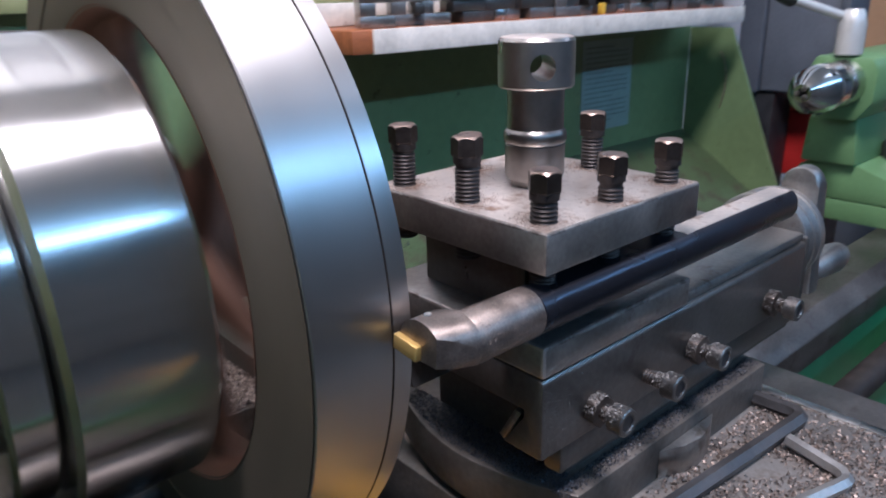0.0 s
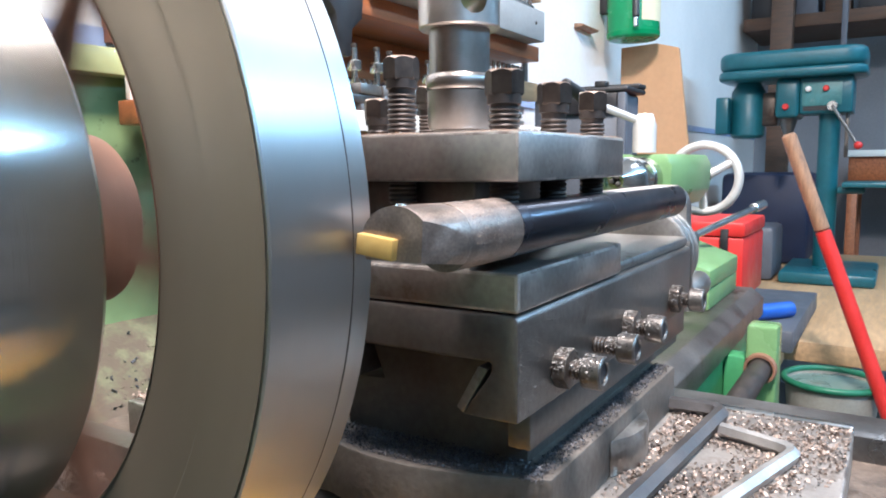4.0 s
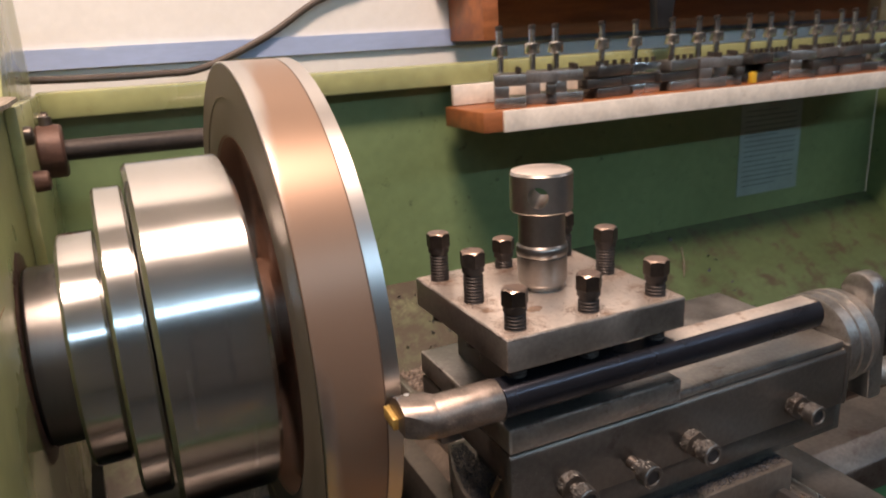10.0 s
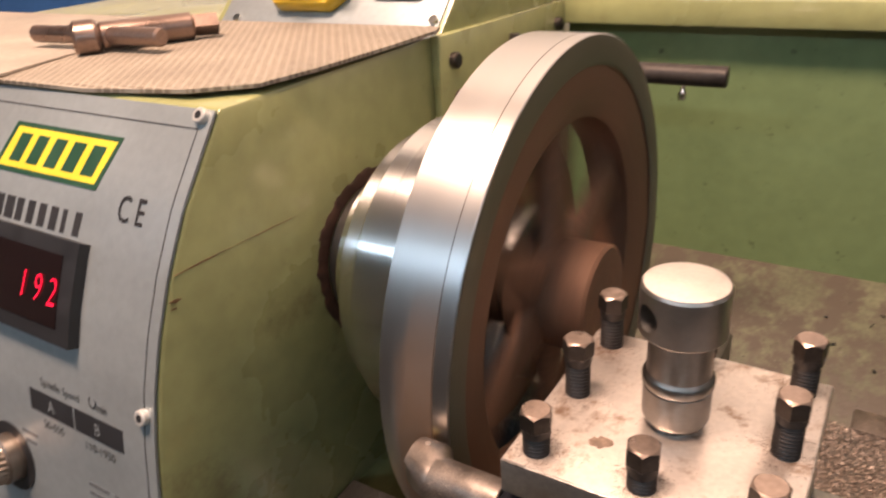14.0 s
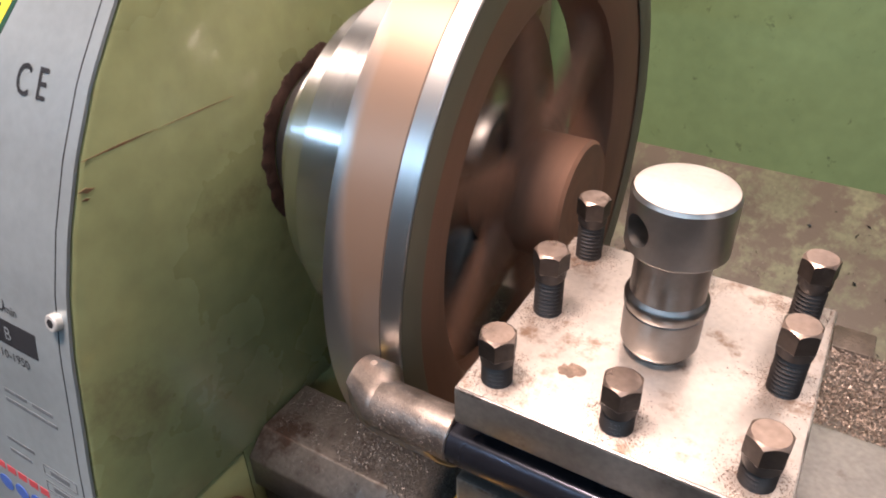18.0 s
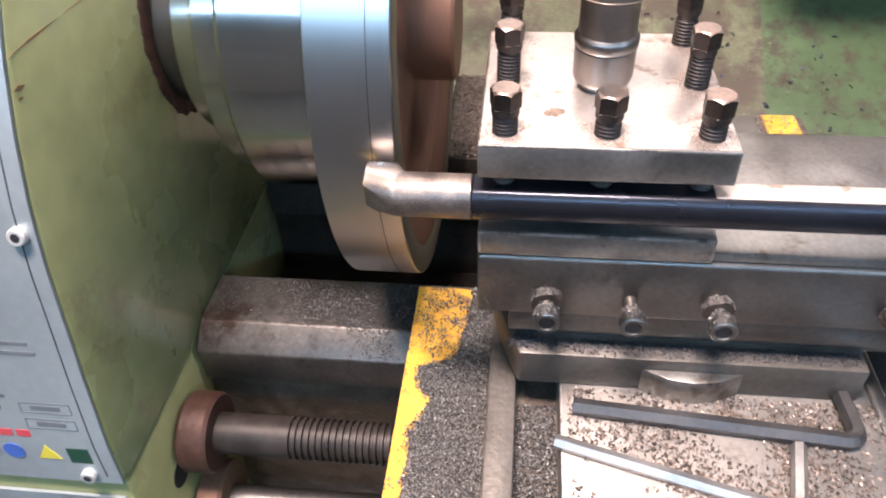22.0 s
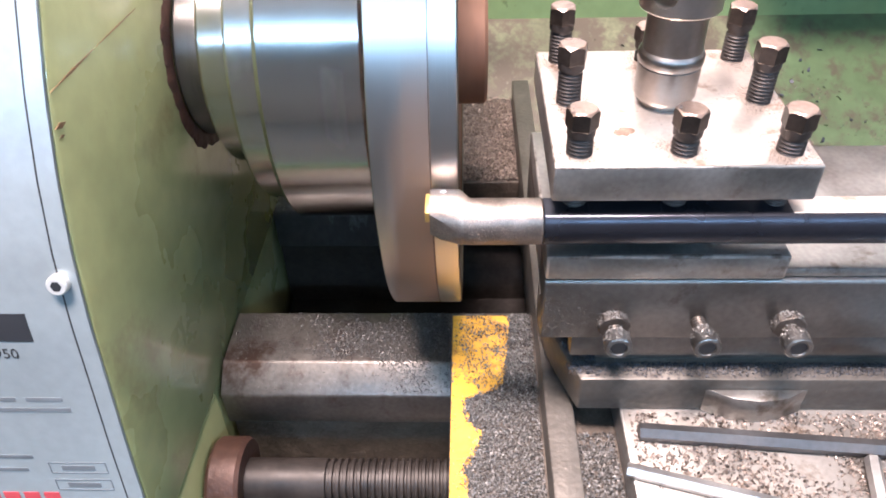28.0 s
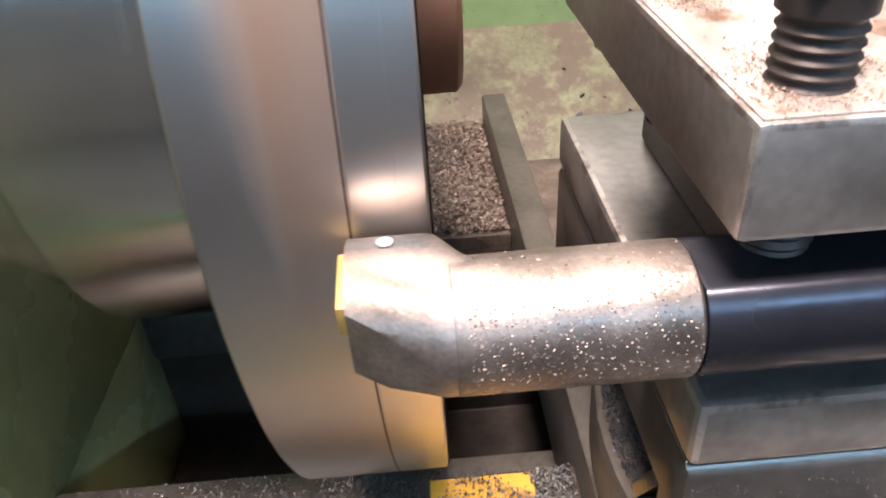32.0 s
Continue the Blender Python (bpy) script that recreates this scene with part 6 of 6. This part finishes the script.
part("button_recess", on_slope(box(-0.004, 0.016, -0.014, -0.004, 0.0231, 0.026, 0.0015), -0.316, 0.040), YELLOW_PLASTIC, stop, "grimy raised block")
fl = box(0.0, 0.003, -0.013, 0.013, 0.0, 0.018, 0.001)
fl = box(0.003, 0.020, -0.013, -0.0095, 0.0, 0.004, 0.001, bm=fl)
fl = box(0.003, 0.020, 0.0095, 0.013, 0.0, 0.004, 0.001, bm=fl)
fl = box(0.0172, 0.0205, -0.0094, 0.0094, 0.0, 0.004, 0.001, bm=fl)
fl.transform(Matrix.Rotation(-0.35, 4, "Y"))
part("flap_cover", on_slope(fl, -0.304, 0.046, 0.023), YELLOW_PLASTIC, stop, "open yellow flap frame")
part("red_rocker", on_slope(box(-0.003, 0.004, -0.006, 0.008, 0.0231, 0.031, 0.001), -0.306, 0.048), RED, stop)
part("catch", on_slope(box(0.020, 0.034, -0.006, 0.004, 0.0131, 0.019, 0.002), -0.322, 0.042), YELLOW_PLASTIC, stop, "broken yellow catch")
part("catch_screw", on_slope(lathe([(0.019, 0.0), (0.019, 0.0025), (0.0205, 0.0022), (0.0205, 0.0)], "z", n=14), -0.296, 0.041), CHROME, stop)
part("stop_stem", on_slope(lathe([(0.022, 0.0), (0.022, 0.009), (0.032, 0.009), (0.032, 0.0)], "z", n=28), -0.324, 0.045), RED, stop)
part("stop_button", on_slope(lathe([(0.032, 0.0), (0.032, 0.0142), (0.034, 0.0158), (0.043, 0.0155), (0.046, 0.013), (0.0472, 0.0)], "z", n=44), -0.324, 0.045), RED, stop, "big red mushroom stop button")
sw = part("switch_plate", on_slope(box(-0.020, 0.020, -0.020, 0.020, 0.0016, 0.006, 0.003), -0.250, 0.050), BLACK, cp, "black square switch plate")
part("switch_face", on_slope(box(-0.017, 0.017, -0.017, 0.017, 0.0061, 0.0068, 0.0003), -0.250, 0.050), PLATE_SILVER, sw)
part("switch_hub", on_slope(lathe([(0.0068, 0.0), (0.0068, 0.012), (0.017, 0.011), (0.017, 0.0)], "z", n=28), -0.250, 0.050), BLACK, sw)
part("switch_bar", on_slope(prism([(-0.019, -0.005), (0.014, -0.007), (0.017, 0.0), (0.014, 0.007), (-0.019, 0.005)], "z", 0.0171, 0.029, 0.001), -0.250, 0.050, spin=-0.35), BLACK, sw, "black turning bar")

key = thing("chuck_key", (-0.375, 0.09, 0.0858), "brown steel T-handled chuck key lying on the ribbed mat", "chuck key")
KEY_STEEL = material("brown_key_steel", (0.25, 0.175, 0.145), 0.33, 0.85, 0.2, 30.0, 0.04, 400, spots=(0.10, 0.065, 0.05), spots_amount=0.3, spots_scale=60)
part("key_shaft", rod((-0.3765, 0.0770, 0.0967), (-0.3475, 0.1245, 0.0960), 0.0084, 28, bev=0.0015), KEY_STEEL, key, "thick turned shaft")
part("key_collar", rod((-0.3850, 0.0645, 0.0967), (-0.3764, 0.0772, 0.0967), 0.0106, 32, bev=0.0022), KEY_STEEL, key, "rounded collar round the cross handle")
part("key_nose", rod((-0.3480, 0.1240, 0.0960), (-0.3390, 0.1370, 0.0955), 0.0068, 4), KEY_STEEL, key, "square nose")
part("key_handle", rod((-0.4405, 0.0750, 0.0967), (-0.3270, 0.0835, 0.0967), 0.0055, 24, bev=0.0012), KEY_STEEL, key, "cross handle with rounded ends")
lev2 = thing("gear_lever", (-0.46, 0.235, 0.1), "black gear lever grip behind the mat", "lever")
part("grip", lathe([(-0.022 * math.cos(a), 0.012 * math.sin(a)) for a in [q * math.pi / 10 for q in range(11)]], "x", (-0.408, 0.235, 0.109), 24), BLACK, lev2)
part("grip_arm", rod((-0.52, 0.235, 0.104), (-0.420, 0.235, 0.109), 0.007, 14), BLACK, lev2)

gr = thing("guard_rod", (-0.13, 0.272, 0.048), "brown steel chuck-guard rod with a collar and small pin", "guard rod")
part("rod", rod((HX + 0.006, 0.272, 0.048), (-0.052, 0.284, 0.0455), 0.0068, 24, bev=0.001), SCREW_OILY, gr)
part("collar", lathe([(HX + 0.006, 0.006), (HX + 0.006, 0.0155), (HX + 0.0075, 0.017), (HX + 0.020, 0.017), (HX + 0.0215, 0.0155), (HX + 0.0215, 0.006)], "x", (0, 0.272, 0.048), 32), RUST_DARK, gr, "rusty collar")
part("pin", lathe([(0.0295, 0.0), (0.0300, 0.0026), (0.034, 0.0030), (0.036, 0.0016), (0.040, 0.0016)], "z", (-0.079, 0.282, 0.0), 14), CHROME, gr, "small bright pin")
part("plate_bolt", lathe([(HX + 0.006, 0.0), (HX + 0.006, 0.0062), (HX + 0.013, 0.0058), (HX + 0.014, 0.0040), (HX + 0.011, 0.0035), (HX + 0.011, 0.0)], "x", (0, 0.205, 0.040), 20), RUST_DARK, gr)
part("collar_screw", lathe([(0.064, 0.0), (0.064, 0.004), (0.070, 0.0036), (0.070, 0.0)], "z", (HX + 0.013, 0.272, 0.0), 14), OXIDE, gr)

# ---- chips and swarf ----
def chips(name, label, area, count, mat_, seed, size=(0.0003, 0.0008), pile=0.0008, keep=None, top=None):
    """Curled flakes strewn over an area (x0, x1, y0, y1, z); top(x, y) gives a sloping or heaped surface."""
    r = random.Random(seed)
    verts, faces = [], []
    x0, x1, y0, y1, z0 = area
    made = 0
    while made < count:
        x, y = r.uniform(x0, x1), r.uniform(y0, y1)
        if keep and not keep(x, y, r):
            continue
        made += 1
        z = (top(x, y) if top else z0) + r.random() ** 2 * pile
        s = r.uniform(*size)
        q = Euler((r.uniform(-1.1, 1.1), r.uniform(-1.1, 1.1), r.uniform(0, math.tau))).to_matrix()
        w = s * r.uniform(0.3, 0.6)
        base = len(verts)
        for a, b_, c in ((-s, -w, 0), (-s, w, 0), (0, -w, s * 0.45), (0, w, s * 0.45), (s, -w * 0.7, -s * 0.1), (s, w * 0.7, -s * 0.1)):
            p = q @ Vector((a, b_, c))
            verts.append((x + p.x, y + p.y, max(z + p.z + s * 0.4, (top(x, y) if top else z0) + 0.0001)))
        faces += [(base, base + 1, base + 3, base + 2), (base + 2, base + 3, base + 5, base + 4)]
    me = bpy.data.meshes.new(name)
    base = Vector(((x0 + x1) / 2, (y0 + y1) / 2, z0))
    me.from_pydata([tuple(Vector(v) - base) for v in verts], [], faces)
    me.materials.append(mat_)
    o = new(name, me)
    o.location = base
    ORG[o] = base
    return tagged(o, label, "metal chips", kind="stuff")


def chip_material(name, a, c, metal=0.6, rough=0.5):
    m_ = material(name, a, rough, metal, 0.2, 200)
    nt = m_.node_tree
    g = nt.nodes.new("ShaderNodeNewGeometry")
    rp = nt.nodes.new("ShaderNodeMix")
    rp.data_type = "RGBA"
    rp.inputs["A"].default_value, rp.inputs["B"].default_value = (*a, 1), (*c, 1)
    nt.links.new(g.outputs["Random Per Island"], rp.inputs["Factor"])
    nt.links.new(rp.outputs["Result"], nt.nodes["Principled BSDF"].inputs["Base Color"])
    return m_


CHIP_A = chip_material("grey_chips", (0.022, 0.019, 0.017), (0.25, 0.235, 0.22), 0.2, 0.45)
CHIP_BED = chip_material("bed_chips", (0.022, 0.019, 0.017), (0.15, 0.138, 0.128), 0.35, 0.45)
CHIP_B = chip_material("tan_chips", (0.10, 0.075, 0.06), (0.44, 0.345, 0.285), 0.35)
CHIP_C = chip_material("dark_blue_chips", (0.016, 0.018, 0.024), (0.085, 0.09, 0.105), 0.4)


def wing_keep(x, y, r):
    """Thick on the outer half with a ragged bay, thin near the chuck end where the yellow shows."""
    edge_ = float(np.interp(y, *WING_EDGE))
    edge_ += 0.003 * noise.noise((x * 160, y * 160, 3.0)) + 0.003 * noise.noise((x * 60, y * 60, 7.0))
    inside = max(0.0, min(1.0, (x - edge_ + 0.0022) / 0.0042))
    patch = 0.5 + 1.2 * noise.noise((x * 130, y * 130, 11.0))
    stray = 0.48 * max(0.0, min(1.0, (y + 0.028) / 0.02)) * max(0.15, min(1.0, (x + 0.076) / 0.008))
    return r.random() < max(0.97 * inside, (stray + 0.06) * patch)


CARRIED.append(chips("chips_on_wing", "grey metal chips strewn over the yellow wing", (-0.078, -0.0385, -0.118, 0.030, -0.1388), 23500, CHIP_A, 1, size=(0.00025, 0.00065), pile=0.0016, keep=wing_keep))
CARRIED.append(chips("chips_in_gutter", "grey metal chips filling the saddle gutter", (-0.0250, -0.0080, -0.135, -0.046, -0.1350), 5000, CHIP_A, 2, pile=0.002))
CARRIED.append(chips("chips_on_cross_slide", "pale metal chips scattered on the cross slide", (-0.004, 0.120, -0.115, -0.047, -0.119), 4200, chip_material("brown_flakes", (0.045, 0.036, 0.03), (0.34, 0.265, 0.22), 0.4), 3, size=(0.0004, 0.0011), pile=0.0005,
                     keep=lambda x, y, r: noise.noise((x * 40, y * 40, 5.0)) + 0.25 - 5 * max(0, -0.075 - y - 0.25 * x) > r.uniform(-0.3, 0.5)))
# real chips, but dark blue and denser by the slide to give its shadow
CARRIED.append(chips("chips_on_swivel", "chips banked along the swivel base, coloured for the slide's blue-black shadow", (-0.030, 0.112, -0.0445, -0.0365, -0.100), 4200, CHIP_C, 4, size=(0.0002, 0.0005), pile=0.0012, keep=lambda x, y, r: r.random() < ((y + 0.0452) / 0.0085) ** 1.3))
CARRIED.append(chips("chips_on_swivel_end", "dark chips banked on the swivel base's rounded end", (-0.037, -0.018, -0.042, 0.05, -0.100), 5000, CHIP_C, 5, size=(0.0002, 0.00055), pile=0.0012, keep=lambda x, y, r: x > -0.025 - 0.012 * math.sin(math.pi * max(0, min(1, (y + 0.045) / 0.1))) + 0.001))
CARRIED.append(chips("chips_on_rear_wing", "tan metal chips heaped on the rear wing", (-0.0775, -0.0385, 0.152, 0.258, -0.139), 14000, CHIP_B, 6, size=(0.0004, 0.0010), pile=0.003))
CARRIED.append(chips("chips_behind_slide", "brownish chips caked over the rear of the cross slide", (-0.004, 0.0955, 0.100, 0.1795, -0.119), 13000, CHIP_B, 7, size=(0.0003, 0.0009), pile=0.0025, keep=lambda x, y, r: r.random() < max(0.0, min(1.0, (y - 0.105 + 0.02 * noise.noise((x * 60, y * 60, 8.0))) / 0.025))))
CARRIED.append(chips("chips_in_rear_gutter", "brownish chips lying behind the cross slide", (0.02, 0.155, 0.182, 0.204, -0.135), 4000, CHIP_B, 17, pile=0.003))

def cling(name, label, owner, count, place, mat_, seed, size):
    """Fine flakes clinging to a surface: place(r) gives a point on it and its normal."""
    r = random.Random(seed)
    verts, faces = [], []
    for _ in range(count):
        c, n = place(r)
        q = (n + Vector((r.uniform(-0.7, 0.7), r.uniform(-0.7, 0.7), r.uniform(-0.7, 0.7)))).to_track_quat("Z", "Y").to_matrix()
        sz = r.uniform(*size)
        k = len(verts)
        for u, v in ((-sz, -sz * 0.6), (sz, -sz * 0.5), (sz * 0.8, sz * 0.6), (-sz * 0.7, sz * 0.5)):
            verts.append(tuple(c + n * sz * 0.5 + q @ Vector((u, v, 0)) - ORG[owner]))
        faces.append((k, k + 1, k + 2, k + 3))
    me = bpy.data.meshes.new(name)
    me.from_pydata(verts, [], faces)
    me.materials.append(mat_)
    o = new(name, me)
    o.location = ORG[owner]
    ORG[o] = ORG[owner]
    CARRIED.append(o)
    return tagged(o, label, "metal chips", kind="stuff")


def on_screws(r):
    sx, nut = r.choice(((-0.0157, True), (-0.0157, True), (0.0160, False), (0.0484, True), (0.0484, True), (0.1125, True)))
    a = math.radians(min(max(r.gauss(100, 50), -20), 220))
    where = r.random()
    n = Vector((math.cos(a), 0, math.sin(a)))
    if nut and where < 0.5:
        return Vector((sx, -0.0425 - r.uniform(0.0002, 0.0046), -0.0690)) + n * 0.0058, n
    if where < 0.7:
        return Vector((sx, -0.0425 - r.uniform(0.0046, 0.0085), -0.0690)) + n * 0.0030, n
    return Vector((sx, -0.0510 - 0.005 * r.random() ** 1.5, -0.0690)) + n * 0.0050, n


def on_slide_face(r):
    return Vector((-0.0415 + 0.03 * r.random() ** 2.2, -0.0425, r.uniform(-0.0775, -0.052))), Vector((0, -1, 0))


cling("dust_on_lock_nuts", "grey chips clinging to the adjusting screws and lock nuts", slide, 2600, on_screws, CHIP_A, 8, (0.00012, 0.00038))
cling("dust_on_slide_face", "fine grey dust on the compound slide's face", slide, 900, on_slide_face, CHIP_A, 18, (0.00006, 0.00018))


def bed_keep(x, y, r):
    """Thick along the flat and towards the carriage, thinning out raggedly on the sloping edge."""
    j = 0.018 * noise.noise((x * 45, y * 70, 6.0)) + 0.008 * noise.noise((x * 150, y * 150, 2.0))
    near = max(0.0, min(1.0, (x + j + 0.128) / 0.03))
    flat = max(0.0, min(1.0, (y + 0.2 * j - 0.0225) / 0.004)) * max(0.15, min(1.0, (x + j + 0.175) / 0.03))
    return r.random() < max(0.85 * flat, 0.75 * near, 0.02) * (0.6 + noise.noise((x * 60, y * 60, 2.0)))


def bed_top(x, y):
    return -0.1665 if y > 0.0228 else -0.1665 - (0.0228 - y) * 0.804


chips("chips_on_bed", "grey metal chips strewn over the front bed way", (-0.204, -0.076, 0.0095, 0.0590, -0.1665), 17000, CHIP_BED, 9, size=(0.0002, 0.0005), pile=0.0008, top=bed_top,
      keep=bed_keep)
chips("chips_on_rear_way", "dark chips along the rear bed way", (-0.20, -0.085, 0.157, 0.188, -0.1665), 2500, CHIP_A, 10)
chips("chips_on_apron", "oily chips along the splashback's lower apron", (-0.18, 0.45, 0.245, 0.385, -0.2), 16000, chip_material("oily_chips", (0.04, 0.035, 0.025), (0.17, 0.15, 0.11), 0.3, 0.5), 11, size=(0.0005, 0.0012), pile=0.001,
      top=lambda x, y: -0.131 - (0.395 - y) * 0.662, keep=lambda x, y, r: noise.noise((x * 22, y * 22, 9.0)) + 0.9 * (0.33 - y) / 0.1 > r.uniform(-0.35, 0.6))
chips("flecks_on_apron", "large dark flakes of swarf scattered on the lower apron", (0.02, 0.46, 0.250, 0.388, -0.2), 170, CHIP_C, 21, size=(0.0012, 0.0032), pile=0.0003,
      top=lambda x, y: -0.131 - (0.395 - y) * 0.662, keep=lambda x, y, r: r.random() < 0.5 + 0.9 * noise.noise((x * 14, y * 14, 1.0)))
chips("chips_in_tray", "dark swarf lying in the chip tray", (-0.19, 0.02, -0.16, 0.15, -0.394), 2500, CHIP_A, 12, size=(0.001, 0.0025), pile=0.006)
POST_BOLTS = [(bx * PITCH, by * PITCH) for bx in (-1, 0, 1) for by in (-1, 0, 1) if bx or by]


def by_bolts(x, y, r):
    near = min(math.hypot(x - bx, y - by) for bx, by in POST_BOLTS)
    return r.random() < 0.9 * math.exp(-((near - 0.005) / 0.0045) ** 2) * (0.6 + noise.noise((x * 150, y * 150, 4.0))) + 0.006


CARRIED.append(chips("dust_on_tool_post", "fine brown dust of chips round the clamp bolts", (-0.0425, 0.0425, -0.0425, 0.0425, 0.0), 11000, chip_material("brown_dust", (0.13, 0.085, 0.06), (0.34, 0.235, 0.175), 0.2, 0.6), 14, size=(0.00008, 0.00026), pile=0.0002, keep=by_bolts))
def on_neck(r):
    a = math.radians(min(max(r.gauss(165, 45), 60), 262))
    n = Vector((0, math.cos(a), math.sin(a)))
    return Vector((r.uniform(-0.0700, -0.0448), BY, BZ)) + n * 0.0081, n


cling("dust_on_bar", "fine bright dust on the boring bar's neck", bar, 1800, on_neck, CHIP_B, 15, (0.00006, 0.00017))

# ---- swarf curls caught on the splashback ----
def curl(pts, r, label):
    c = single("swarf_curl", tube(pts, r, 8), CHIPS, label, "swarf", group="swarf curls on the splashback", base=pts[0])
    return c


def apron_z(y):
    return -0.131 - (0.393 - y) * 0.662 + 0.001


curl([(0.40, 0.335, apron_z(0.335)), (0.408, 0.345, apron_z(0.345) + 0.008), (0.41, 0.352, apron_z(0.352) + 0.018)], 0.0007, "thin dark sliver of swarf on the apron")
curl([(0.7735, 0.345, -0.02), (0.7735, 0.338, -0.03), (0.7735, 0.333, -0.05), (0.7735, 0.334, -0.075), (0.7735, 0.338, -0.095)], 0.0009, "brown curl of swarf stuck to the end plate")


def motions():
    """The spindle runs backwards at about 192 to 200 turns a minute; the carriage creeps to the headstock."""
    marks = [(0.0, -16426.0), (0.8, -15490.0), (1.1, -15140.0), (2.0, -14080.0), (6.0, -9390.0), (9.1, -5760.0), (14.1, 0.0), (15.1, 1152.0), (18.3, 5040.0), (20.5, 7667.0), (24.2, 12240.0), (32.0, 21600.0)]
    times = [k * 2 / 30 for k in range(481)]
    turns = np.interp(times, [t for t, _ in marks], [a for _, a in marks])
    for ob in (chuck, wheel):
        at = Matrix.Translation(ORG[ob])
        walk(ob, [(t, at @ Matrix.Rotation(-math.radians(a), 4, "X")) for t, a in zip(times, turns)])
    walk(band, [(t, Matrix.Translation((-FEED * t, 0, 0))) for t in (0.0, 8.0, 16.0, 24.0, 32.0)])
    for ob in CARRIED:
        base = ORG[ob]
        walk(ob, [(t, Matrix.Translation(base + Vector((FEED_START - FEED * t, 0, 0)))) for t in (0.0, 8.0, 16.0, 24.0, 32.0)])


FEED_START, FEED = 0.00165, 0.00020
motions()
